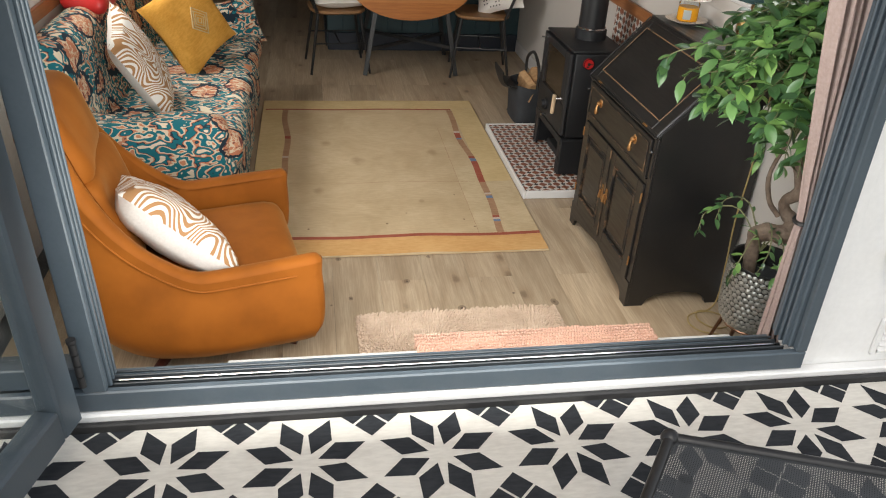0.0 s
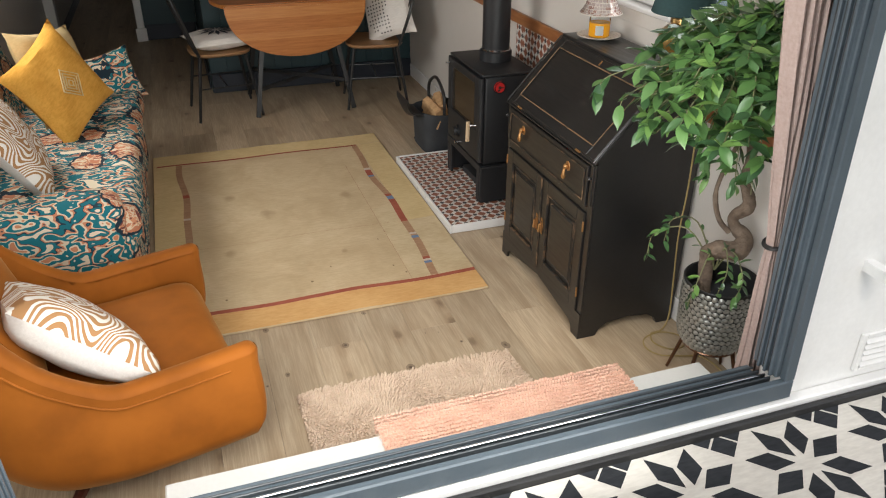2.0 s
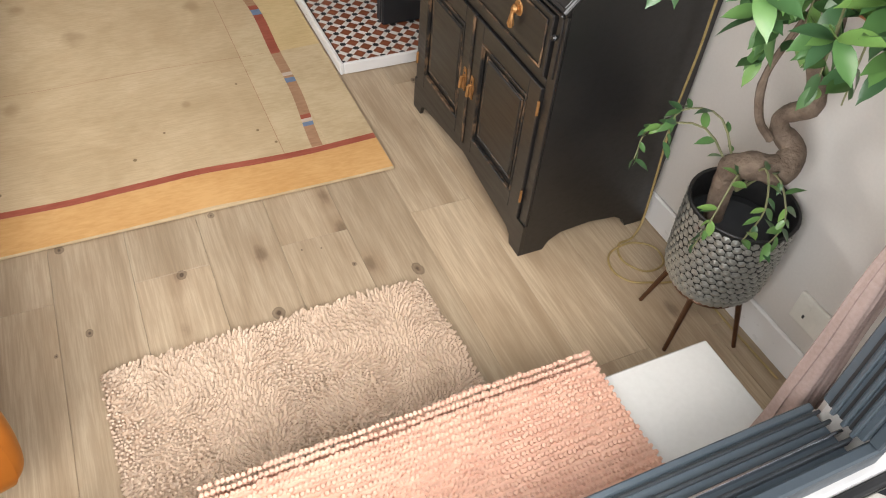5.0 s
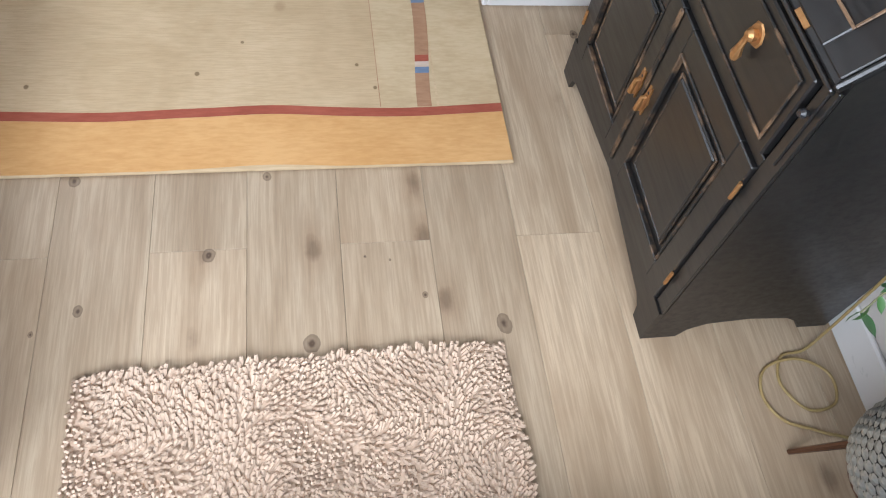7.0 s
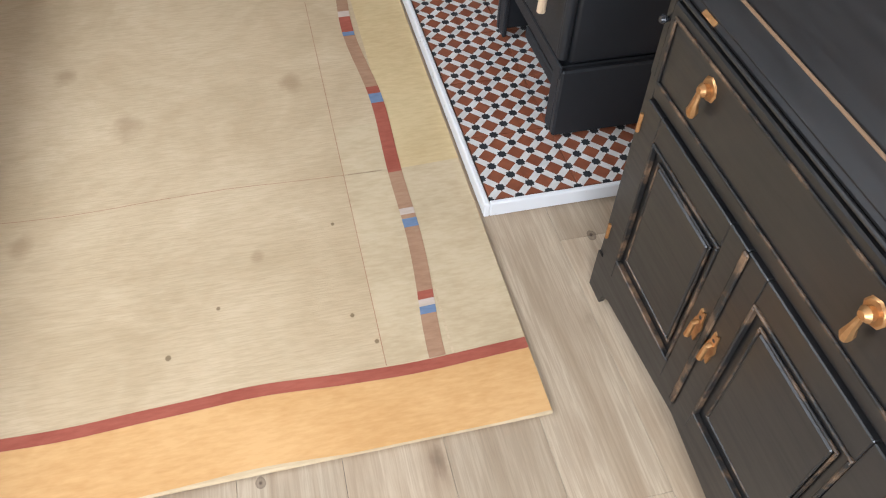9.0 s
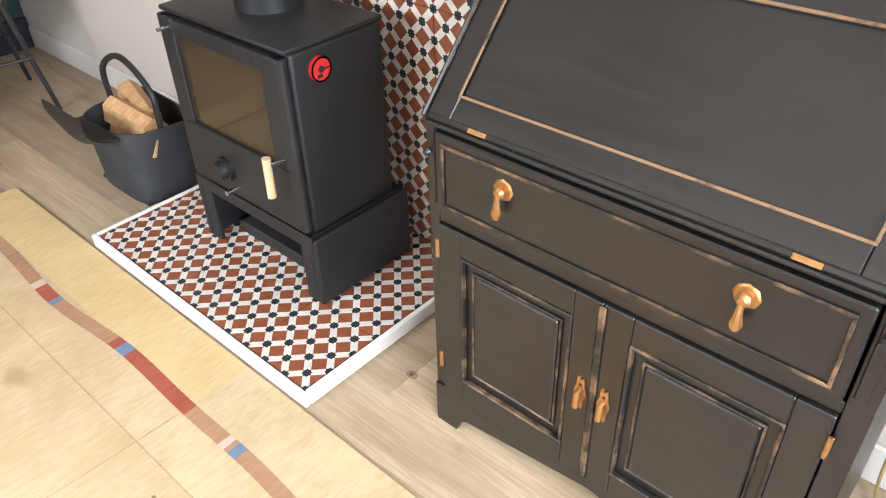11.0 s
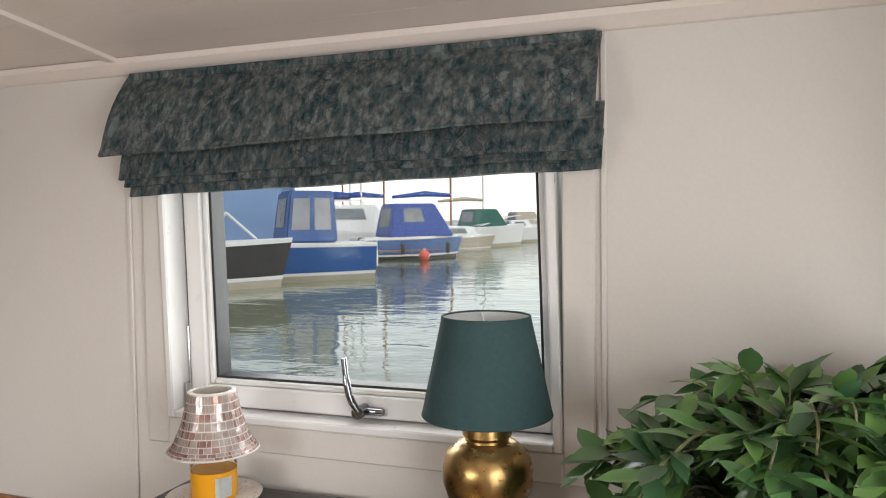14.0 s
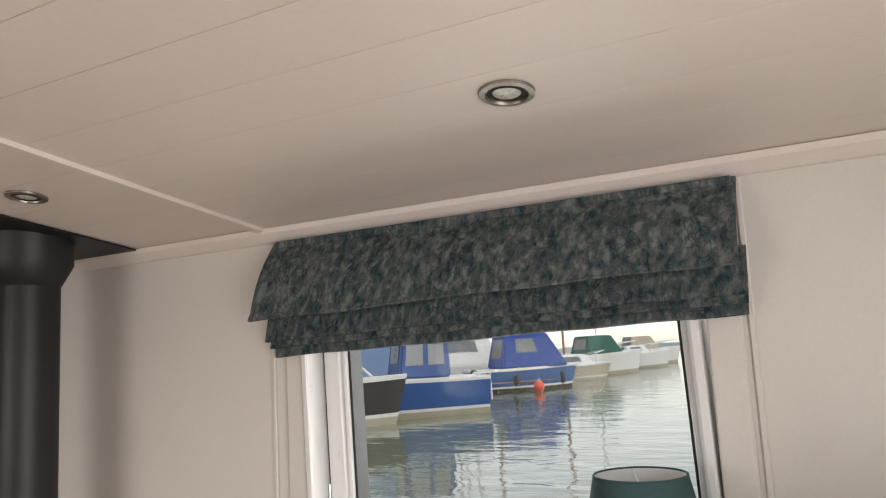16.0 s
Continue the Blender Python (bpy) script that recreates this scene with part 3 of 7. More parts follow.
# door wall
DX0, DX1, DZ0, DZ1 = -2.80, -0.369, 0.45, 1.86
PX = -2.207                                   # post between the fixed pane and the opening
bm = B()
box(bm, WW - 0.09, DX0, 0.0, 0.09, -0.3, 2.3)
box(bm, DX1, 0.09, 0.0, 0.09, -0.3, 2.3)
box(bm, DX0, DX1, 0.0, 0.09, -0.3, DZ0)
box(bm, DX0, DX1, 0.0, 0.09, DZ1, 2.3)
structure("wall_south", bm, OUTW, "white painted outer wall round the folding door")
# teal wall behind the table, the recess and the passage beyond
bm = B()
box(bm, -1.56, -0.002, 4.70, 4.78, -0.3, 2.3)
box(bm, -1.56, -1.48, 4.782, 6.60, -0.3, 2.3)
box(bm, -2.04, -1.562, 6.60, 6.68, -0.3, 2.3)
wn_ = structure("wall_north", bm, TEAL, "dark teal boarded wall behind the dining table")
for k in range(13):
    b2 = B()
    box(b2, -1.555 + k * 0.119, -1.555 + k * 0.119 + 0.116, 4.692, 4.699, 0.14, 2.02, 0.002)
    part("panel", b2, TEAL, wn_)
bm = B()
box(bm, -2.84, -1.5, 9.3, 9.38, -0.3, 2.3)
box(bm, -1.58, -1.5, 6.69, 9.29, -0.3, 2.3)
structure("wall_passage", bm, WALL, "plain white wall at the end of the passage")
bm = B()
box(bm, -1.555, -0.004, 4.678, 4.691, 0.0, 0.14, 0.003)
box(bm, -1.575, -1.562, 4.79, 6.59, 0.0, 0.14, 0.003)
box(bm, -2.03, -1.58, 6.585, 6.598, 0.0, 0.14, 0.003)
structure("baseboard_north", bm, TEALK, "blue-black painted skirting board")
bm = B()
box(bm, -0.014, -0.001, 2.95, 4.67, 0.0, 0.10, 0.004)
box(bm, -0.014, -0.001, 0.10, 1.93, 0.0, 0.10, 0.004)
structure("baseboard_east", bm, GLOSSW, "white painted skirting board")
# door casing of the passage
bm = B()
box(bm, -2.10, -2.035, 6.555, 6.70, 0.0, 2.0, 0.006)
box(bm, -2.115, -2.02, 6.54, 6.553, 0.0, 0.12, 0.004)
box(bm, -2.845, -2.76, 6.555, 6.70, 0.0, 2.0, 0.006)
structure("door_frame_passage", bm, GLOSSW, "white painted door casing into the passage")

# ceiling: boards with narrow joints, a cover strip across and a cove along the wall
bm = B()
for side in (0, 1):
    n = 12
    for k in range(n):
        xa, xb = min(-0.002, 0.015 - k * 0.122), 0.015 - (k + 1) * 0.122 + 0.0016
        if side:
            xa, xb = WW - xa, WW - xb
        za, zb = ceil_z(xa), ceil_z(xb)
        prism(bm, [(xa, za), (xb, zb), (xb, zb + 0.012), (xa, za + 0.012)], "y", 0.092, 9.3)
    xa, xb = (0.09, RIDGE) if not side else (WW - 0.09, RIDGE)
    za, zb = 1.862, ceil_z(RIDGE)
    prism(bm, [(xa, za + 0.016), (xb, zb + 0.016), (xb, zb + 0.08), (xa, za + 0.08)], "y", -0.05, 9.4)
structure("ceiling", bm, CEIL, "white boarded ceiling with thin joints")
bm = B()
for yb in (1.89,):
    prism(bm, [(-0.002, ceil_z(0) - 0.0), (RIDGE, ceil_z(RIDGE)), (RIDGE, ceil_z(RIDGE) - 0.009), (-0.002, ceil_z(0) - 0.009)], "y", yb - 0.011, yb + 0.011)
    prism(bm, [(WW + 0.002, ceil_z(0)), (RIDGE, ceil_z(RIDGE)), (RIDGE, ceil_z(RIDGE) - 0.009), (WW + 0.002, ceil_z(0) - 0.009)], "y", yb - 0.011, yb + 0.011)
prism(bm, [(-0.001, 1.842), (-0.007, 1.844), (-0.026, 1.862), (-0.029, 1.8735), (-0.001, 1.870)], "y", 0.095, 4.69)
structure("trim_ceiling", bm, CEIL, "white ceiling cover strip and small cove")
# cover strips on the window wall and the timber rail
bm = B()
for y in (1.878, 0.880):
    box(bm, -0.006, -0.0005, y - 0.005, y + 0.005, 0.905, 1.840, 0.002)
structure("trim_wall", bm, WALL, "narrow white cover strips on the wall")
bm = B()
box(bm, -0.020, -0.0008, 0.095, 4.69, 0.842, 0.902, 0.005, seg=2)
structure("trim_rail", bm, RAILW, "varnished hardwood dado rail along the wall")
bm = B()
box(bm, WW + 0.0008, WW + 0.02, 0.095, 6.5, 0.842, 0.902, 0.005, seg=2)
structure("trim_rail_sofa", bm, RAILW, "varnished hardwood dado rail behind the sofa")

# floor base; its boards stand at the end of the file
bm = B()
box(bm, WW, 0, 0.09, 9.3, -0.1, -0.008)
floor = structure("floor", bm, ALUD, "pale oak laminate floor with dark knots")

# outside: deck and water
bm = B()
wx, wy = (-1500, -2.93, 0.08, 1500), (-1500, 0.02, 9.38, 1500)
for i in range(3):
    for j in range(3):
        if (i, j) != (1, 1):            # the hull lies in the middle
            bm.faces.new([bm.verts.new((x, y, 0.09)) for x, y in ((wx[i], wy[j]), (wx[i + 1], wy[j]), (wx[i + 1], wy[j + 1]), (wx[i], wy[j + 1]))])
bmesh.ops.remove_doubles(bm, verts=bm.verts, dist=0.001)
structure("water", bm, WATER, "green-grey rippled harbour water")
bm = B()
for k in range(20):
    box(bm, -4.2, 0.7, -2.95 + k * 0.145, -2.95 + k * 0.145 + 0.139, 0.405, 0.436, 0.003)
box(bm, -4.2, 0.7, -2.95, -0.03, 0.10, 0.40)
structure("ground_deck", bm, DECKM, "grey boat deck under the outdoor rug")

# ---------------------------------------------------------------- window
win = root("window_1", (0.05, 1.38, 1.10), "white framed window with a pale sill, opened a crack", "window")
tagged(win, kind="structure")
bm = B()
aw = 0.056
for y0, y1, z0, z1 in ((WY0 - aw, WY0, WZ0 - aw, 1.835), (WY1, WY1 + aw, WZ0 - aw, 1.835), (WY0, WY1, WZ0 - aw, WZ0)):
    box(bm, -0.010, -0.0006, y0, y1, z0, z1, 0.003)
part("architrave", bm, WALL, win)
bm = B()
for y0, y1, z0, z1 in ((WY0, WY0 + 0.016, WZ0, 1.785), (WY1 - 0.016, WY1, WZ0, 1.785), (WY0 + 0.016, WY1 - 0.016, WZ0, WZ0 + 0.016)):
    box(bm, -0.016, 0.096, y0, y1, z0, z1, 0.003)
part("window_frame", bm, GLOSSW, win, "white gloss window lining")
bm = B()
sy0, sy1, sz0, sz1 = 0.967, 1.7595, 1.142, 1.782
gy0, gy1, gz0, gz1 = 0.991, 1.707, 1.198, 1.735
sb = 0.012
for y0, y1, z0, z1 in ((sy0, gy0 - sb, sz0, sz1), (gy1 + sb, sy1, sz0, sz1), (gy0 - sb, gy1 + sb, sz0, gz0 - sb), (gy0 - sb, gy1 + sb, gz1 + sb, sz1)):
    box(bm, 0.036, 0.100, y0, y1, z0, z1, 0.004, seg=2)
for y0, y1, z0, z1 in ((gy0 - sb, gy0, gz0 - sb, gz1 + sb), (gy1, gy1 + sb, gz0 - sb, gz1 + sb), (gy0, gy1, gz0 - sb, gz0), (gy0, gy1, gz1, gz1 + sb)):
    box(bm, 0.046, 0.099, y0, y1, z0, z1, 0.004, seg=2)
sash = part("sash", bm, GLOSSW, win, "white sash")
bm = B()
for y0, y1, z0, z1 in ((gy0 - 0.001, gy0 + 0.006, gz0, gz1), (gy1 - 0.006, gy1 + 0.001, gz0, gz1), (gy0 + 0.006, gy1 - 0.006, gz0 - 0.001, gz0 + 0.005)):
    box(bm, 0.055, 0.0985, y0, y1, z0, z1)
part("seal", bm, RUBBER, sash, "black glazing seal")
bm = B()
box(bm, 0.062, 0.066, gy0 + 0.002, gy1 - 0.002, gz0 + 0.002, gz1)
pane = part("pane", bm, GLASS, sash, "clear glass pane")
pane.visible_shadow = False
bm = B()
box(bm, 0.036, 0.044, 1.7603, 1.7662, 1.145, 1.31, 0.001)
box(bm, 0.020, 0.036, 1.7600, 1.7665, 1.142, 1.19, 0.001)
part("stay", bm, STEELC, win, "steel friction stay")
# black strip put in for the shade in the gap beside the sash
bm = B()
box(bm, 0.046, 0.10, 1.7598, 1.7667, 1.141, 1.78)
part("weather_seal", bm, RUBBER, win, "black strip for the shade in the gap of the window")
bm = B()
box(bm, 0.018, 0.0355, 1.304, 1.362, 1.151, 1.167, 0.006, seg=2)
tube(bm, [(0.002, 1.350, 1.160), (0.0355, 1.350, 1.160)], 0.0125, 14)
tube(bm, curve_pts([(0.004, 1.350, 1.164), (-0.004, 1.361, 1.190), (-0.003, 1.370, 1.228), (0.000, 1.376, 1.266)], 5), [0.0075] * 10 + [0.0058] * 6, 12)
part("handle", bm, CHROME, win, "chrome window handle turned up", True)

for ob in win.children_recursive:
    if ob.name.split(".")[0] not in ("architrave", "handle"):
        for v in ob.data.vertices:              # the old frame stands a little out of square
            zw = v.co.z + origin(ob).z
            v.co.y += 0.027 * (zw - 1.14)

# plain window over the sofa, unseen, added as the second source of daylight
win2 = root("window_2", (WW, 2.75, 1.16), "plain white framed window added over the sofa, unseen", "window")
tagged(win2, kind="structure")
bm = B()
for y0, y1, z0, z1 in ((1.95, 2.0, 1.16, 1.80), (3.5, 3.55, 1.16, 1.80), (2.0, 3.5, 1.16, 1.21), (2.0, 3.5, 1.75, 1.80), (2.72, 2.78, 1.21, 1.75)):
    box(bm, WW - 0.07, WW + 0.008, y0, y1, z0, z1, 0.004)
part("window_frame", bm, GLOSSW, win2)
for y0, y1 in ((1.998, 2.722), (2.778, 3.502)):
    bm = B()
    box(bm, WW - 0.04, WW - 0.036, y0, y1, 1.208, 1.752)
    p2 = part("pane", bm, GLASS, win2, "clear glass pane")
    p2.visible_shadow = False

# roman blind: stacked soft folds over the head of the window
blind = root("roman_blind", (-0.05, 1.36, 1.84), "teal and brown crackle-print roman blind, half raised", "blind")


def fold(y0, y1, z_top, z_bot, x_top, x_bot, belly, wave):
    def fn(u, v):
        y = y0 + (y1 - y0) * u
        z = z_top + (z_bot - z_top) * v
        x = x_top + (x_bot - x_top) * v - belly * math.sin(math.pi * min(v * 1.15, 1)) ** 0.8
        x -= 0.006 * noise.noise(Vector((y * 5, z * 7, wave)))
        z += (0.004 * noise.noise(Vector((y * 6, 0, wave + 3))) + 0.020 - 0.028 * u) * v
        return Vector((x, y, z))
    return fn


for z0, z1, x0, x1, bl, ya, yb in ((1.840, 1.672, -0.014, -0.112, 0.012, 0.880, 1.856), (1.725, 1.628, -0.016, -0.052, 0.004, 0.876, 1.862), (1.68, 1.614, -0.013, -0.043, 0.003, 0.878, 1.856), (1.66, 1.594, -0.012, -0.034, 0.002, 0.880, 1.850)):
    bm = B()
    sheet(bm, fold(ya, yb, z0, z1, x0, x1, bl, z1 * 10), 40, 10, thick=0.006)
    part("fold", bm, BLIND, blind, smooth=True)
bm = B()
box(bm, -0.028, -0.002, 0.886, 1.850, 1.822, 1.8405, 0.003)
part("headrail", bm, BLIND, blind)

# ---------------------------------------------------------------- folding door
door = root("door_1", (-1.28, 0.04, 0.45), "grey-blue aluminium folding glass door, standing open", "folding door")
tagged(door, kind="structure")
bm = B()
box(bm, DX0 - 0.02, DX1 + 0.004, -0.022, 0.0, 0.484, 0.541, 0.004)
box(bm, DX0, DX1 - 0.05, 0.0, 0.085, 0.484, 0.518, 0.002)
sill = part("sill", bm, ALU, door, "scuffed grey-blue threshold")
for y in (0.012, 0.03, 0.052, 0.074):
    bm = B()
    box(bm, DX0 + 0.07, DX1 - 0.042, y, y + 0.006, 0.5182, 0.541 - 0.22 * y, 0.0015)
    part("track", bm, STEELC if y == 0.03 else ALUD, sill, "worn metal running track")
bm = B()
box(bm, DX0 + 0.01, DX1 - 0.040, 0.086, 0.10, 0.47, 0.516, 0.003)
part("inner_lip", bm, ALU, door)
bm = B()
box(bm, DX1 - 0.028, DX1 + 0.004, -0.022, 0.0, 0.542, DZ1, 0.003)
box(bm, DX1 - 0.039, DX1 - 0.001, 0.0, 0.088, 0.542, DZ1, 0.003)
for y in (0.012, 0.032, 0.055):
    box(bm, DX1 - 0.049, DX1 - 0.037, y, y + 0.008, 0.542, DZ1, 0.002)
jamb = part("jamb", bm, ALU, door, "grey-blue grooved door jamb")
bm = B()
for y in (0.024, 0.044, 0.068):
    box(bm, DX1 - 0.0405, DX1 - 0.038, y, y + 0.005, 0.545, DZ1 - 0.002)
part("seal", bm, RUBBER, jamb)
bm = B()
box(bm, PX, PX + 0.052, -0.022, 0.070, 0.542, DZ1, 0.003)
for y in (0.0, 0.022, 0.045):
    box(bm, PX + 0.0515, PX + 0.060, y, y + 0.010, 0.542, DZ1, 0.002)
part("post", bm, ALU, door, "grey-blue post on the hinge side")
bm = B()
for x0, x1, z0, z1 in ((DX0, DX0 + 0.06, 0.542, DZ1), (DX0 + 0.06, PX, 0.542, 0.60), (DX0 + 0.06, PX, DZ1 - 0.06, DZ1)):
    box(bm, x0, x1, 0.0, 0.06, z0, z1, 0.003)
fixed = part("fixed_light", bm, ALU, door, "fixed glazed panel beside the opening")
bm = B()
box(bm, DX0 + 0.055, PX + 0.003, 0.026, 0.034, 0.595, DZ1 - 0.055)
pane0 = part("pane", bm, GLASS, fixed, "glass pane")
pane0.visible_shadow = False
bm = B()
box(bm, DX0, DX1, -0.02, 0.085, DZ1 - 0.06, DZ1 + 0.03, 0.003)
part("head", bm, ALU, door)
# the open leaf, folded outwards
LM = Matrix.Translation((-2.232, -0.052, 0)) @ Matrix.Rotation(radians(-104), 4, "Z")
bm = B()
lw, lz0, lz1, st = 0.62, 0.50, DZ1 - 0.05, 0.072
for x0, x1, z0, z1 in ((0, st, lz0, lz1), (lw - st, lw, lz0, lz1), (st, lw - st, lz0, lz0 + 0.085), (st, lw - st, lz1 - 0.085, lz1)):
    box(bm, x0, x1, -0.028, 0.028, z0, z1, 0.006)
bmesh.ops.transform(bm, matrix=LM, verts=bm.verts)
leaf = part("leaf", bm, ALU, door, "open door leaf")
bm = B()
box(bm, st - 0.008, lw - st + 0.008, -0.010, 0.010, lz0 + 0.077, lz1 - 0.077)
bmesh.ops.transform(bm, matrix=LM, verts=bm.verts)
pane2 = part("pane", bm, GLASS, leaf, "double glazed pane")
pane2.visible_shadow = False
bm = B()
for k in range(4):
    tube(bm, [(-2.197, -0.036, 0.575 + k * 0.031), (-2.197, -0.036, 0.575 + k * 0.031 + 0.029)], 0.0085, 12)
tube(bm, [(-2.197, -0.036, 0.70), (-2.197, -0.036, 0.708)], 0.0105, 12)
part("hinge", bm, SATINB, door, "black barrel hinge with a worn steel cap", True)
# painted sill board, black strip, trim of the outer wall
bm = B()
box(bm, -3.0, 0.1, -0.034, -0.001, 0.437, 0.483, 0.004)
structure("trim_sill", bm, OUTW, "white painted board under the door")
bm = B()
box(bm, -3.0, 0.3, -0.052, -0.035, 0.437, 0.468, 0.004)
structure("trim_strip", bm, RUBBER, "black rubber strip along the wall")
bm = B()
box(bm, DX1 + 0.006, DX1 + 0.045, -0.012, -0.0005, 0.50, 1.9, 0.003)
structure("trim_outer", bm, OUTW, "chipped white board beside the door jamb")
bm = B()
box(bm, -2.845, DX0 - 0.005, 0.0915, 0.10, -0.0, 1.9)
box(bm, DX1 + 0.005, -0.002, 0.0915, 0.10, 0.0, 1.9)
box(bm, DX0, DX1 - 0.002, 0.0915, 0.10, 0.0, 0.468)
structure("wall_lining", bm, WALL, "off-white inner lining of the door wall")

# louvred vent and pipe outside
vent = root("wall_vent", (-0.02, -0.01, 0.53), "white louvred plastic vent in the outer wall", "vent")
bm = B()
for x0, x1, z0, z1 in ((-0.132, -0.117, 0.474, 0.592), (0.07, 0.085, 0.474, 0.592), (-0.117, 0.07, 0.577, 0.592), (-0.117, 0.07, 0.474, 0.482)):
    box(bm, x0, x1, -0.012, -0.0006, z0, z1, 0.002)
part("frame", bm, OUTW, vent)
for k in range(5):
    bm = B()
    z = 0.487 + k * 0.0185
    prism(bm, [(-0.016, z), (-0.001, z + 0.014), (-0.001, z + 0.017), (-0.016, z + 0.003)], "x", -0.117, 0.07)
    part("slat", bm, OUTW, vent)
pipe = root("overflow_pipe", (-0.165, -0.02, 0.79), "short square white overflow pipe with a rusty end", "pipe")
bm = B()
for x0, x1, z0, z1 in ((-0.18, -0.177, 0.775, 0.803), (-0.155, -0.152, 0.775, 0.803), (-0.177, -0.155, 0.80, 0.803), (-0.177, -0.155, 0.775, 0.778)):
    box(bm, x0, x1, -0.085, -0.0005, z0, z1)
part("pipe", bm, OUTW, pipe)
bm = B()
box(bm, -0.177, -0.155, -0.079, -0.075, 0.778, 0.80)
part("lining", bm, GROUT, pipe, "rusty inside of the pipe")

# ---------------------------------------------------------------- outdoor rug with stars
orug = root("outdoor_rug", (-1.2, -0.9, 0.437), "cream and charcoal woven outdoor rug with star pattern", "rug")
bm = B()
box(bm, -3.4, 0.45, -1.72, -0.0525, 0.4365, 0.4480, 0.002)
part("weave", bm, RUGCREAM, orug)
bm = B()
P = 0.312


def flat(pts, c, a, z=0.4487):
    """A motif laid on the rug, cut off where the rug ends."""
    ps = [(c[0] + p * math.cos(a) - q * math.sin(a), c[1] + p * math.sin(a) + q * math.cos(a)) for p, q in pts]
    out, lim = [], -0.0545
    for (xa, ya), (xb, yb) in zip(ps, ps[1:] + ps[:1]):
        if ya <= lim:
            out.append((xa, ya))
        if (ya <= lim) != (yb <= lim):
            f = (lim - ya) / (yb - ya)
            out.append((xa + (xb - xa) * f, lim))
    if len(out) > 2:
        bm.faces.new([bm.verts.new((x, y, z)) for x, y in out])


def inside(x, y):
    return -3.38 < x < 0.43 and -1.70 < y < 0.2


for i in range(-6, 9):
    for j in range(-1, 6):
        cx, cy = -1.391 + i * P, -0.200 - j * P
        for k in range(8):
            a = math.pi / 8 + k * math.pi / 4
            tip = (cx + 0.15 * math.cos(a), cy + 0.15 * math.sin(a))
            if inside(*tip):
                flat([(0.030, 0), (0.086, -0.030), (0.150, 0), (0.086, 0.030)], (cx, cy), a)
        for sx, sy in ((1, 0), (-1, 0), (0, 1), (0, -1)):
            q = (cx + P / 2 + sx * 0.043, cy + P / 2 + sy * 0.043)
            if inside(*q):
                flat([(0.039, 0), (0, 0.039), (-0.039, 0), (0, -0.039)], q, 0)
part("star", bm, RUGBLK, orug, "charcoal woven star motifs", kind="stuff")

# mesh lounger whose foot end shows on the deck
lounger = root("sun_lounger", (-0.75, -1.0, 0.449), "black sun lounger with a see-through mesh bed", "sun lounger")
LA = Vector((-1.045, -0.545, 0.80))
du, dv = Vector((0.945, -0.33, 0)).normalized(), Vector((-0.60, -0.80, 0.0)).normalized()
bm = B()
for p, q in ((0, du * 0.62), (0, dv * 0.75), (du * 0.62, du * 0.62 + dv * 0.75), (dv * 0.75, du * 0.62 + dv * 0.75)):
    tube(bm, [LA + (p or Vector((0, 0, 0))), LA + q], 0.010, 10)
part("frame", bm, SATINB, lounger, "black tubular frame", True)
bm = B()
bmesh.ops.create_uvsphere(bm, u_segments=12, v_segments=8, radius=0.017, matrix=Matrix.Translation(LA))
part("end_cap", bm, SATINB, lounger, "black plastic corner cap", True)
bm = B()
N1, N2 = 150, 170
for k in range(N1):
    p = LA + du * (0.62 * (k + 0.5) / N1)
    w = du * 0.0013
    bm.faces.new([bm.verts.new(q) for q in (p - w, p + w, p + w + dv * 0.75, p - w + dv * 0.75)])
for k in range(N2):
    p = LA + dv * (0.75 * (k + 0.5) / N2) + Vector((0, 0, 0.0012))
    w = dv * 0.0013
    bm.faces.new([bm.verts.new(q) for q in (p - w, p + w, p + w + du * 0.62, p - w + du * 0.62)])
part("mesh_bed", bm, MESHF, lounger, "open weave of black mesh", kind="stuff")
for a, b in ((0.05, 0.1), (0.57, 0.1), (0.05, 0.68), (0.57, 0.68)):
    bm = B()
    p = LA + du * a + dv * b
    tube(bm, [p, Vector((p.x, p.y, 0.450))], 0.013, 10)
    part("leg", bm, SATINB, lounger, smooth=True)

# the whole door wall and the deck stand a little lower and further in
for ob in bpy.data.objects:
    if ob.parent is None and ob.name.split(".")[0] in ("wall_south", "door_1", "trim_sill", "trim_strip", "trim_outer", "wall_lining", "wall_vent", "overflow_pipe", "outdoor_rug", "ground_deck", "sun_lounger"):
        ob.location += Vector((-0.015, 0.02, -0.03))
        if ob.name.split(".")[0] in ("wall_south", "door_1", "trim_outer", "wall_lining"):
            for c in [ob] + list(ob.children_recursive):
                if c.data is not None:          # the frame leans a little
                    z0 = origin(c).z
                    for v in c.data.vertices:
                        v.co.x -= 0.025 * (v.co.z + z0 - 0.48)
vent.location += Vector((-0.025, 0, 0.035))
pipe.location += Vector((-0.045, 0, 0.055))

# ---------------------------------------------------------------- step, mats
step = root("step_box", (-1.0, 0.22, 0), "white painted step below the door", "step")
bm = B()
box(bm, -1.95, -0.345, 0.123, 0.392, 0.255, 0.28, 0.004)
part("tread", bm, STEPW, step)
bm = B()
box(bm, -1.94, -0.355, 0.355, 0.373, 0.0, 0.2545, 0.002)
part("riser", bm, STEPW, step)
for x in (-1.94, -0.373):
    bm = B()
    box(bm, x, x + 0.018, 0.124, 0.3545, 0.0, 0.2545, 0.002)
    part("side", bm, STEPW, step)


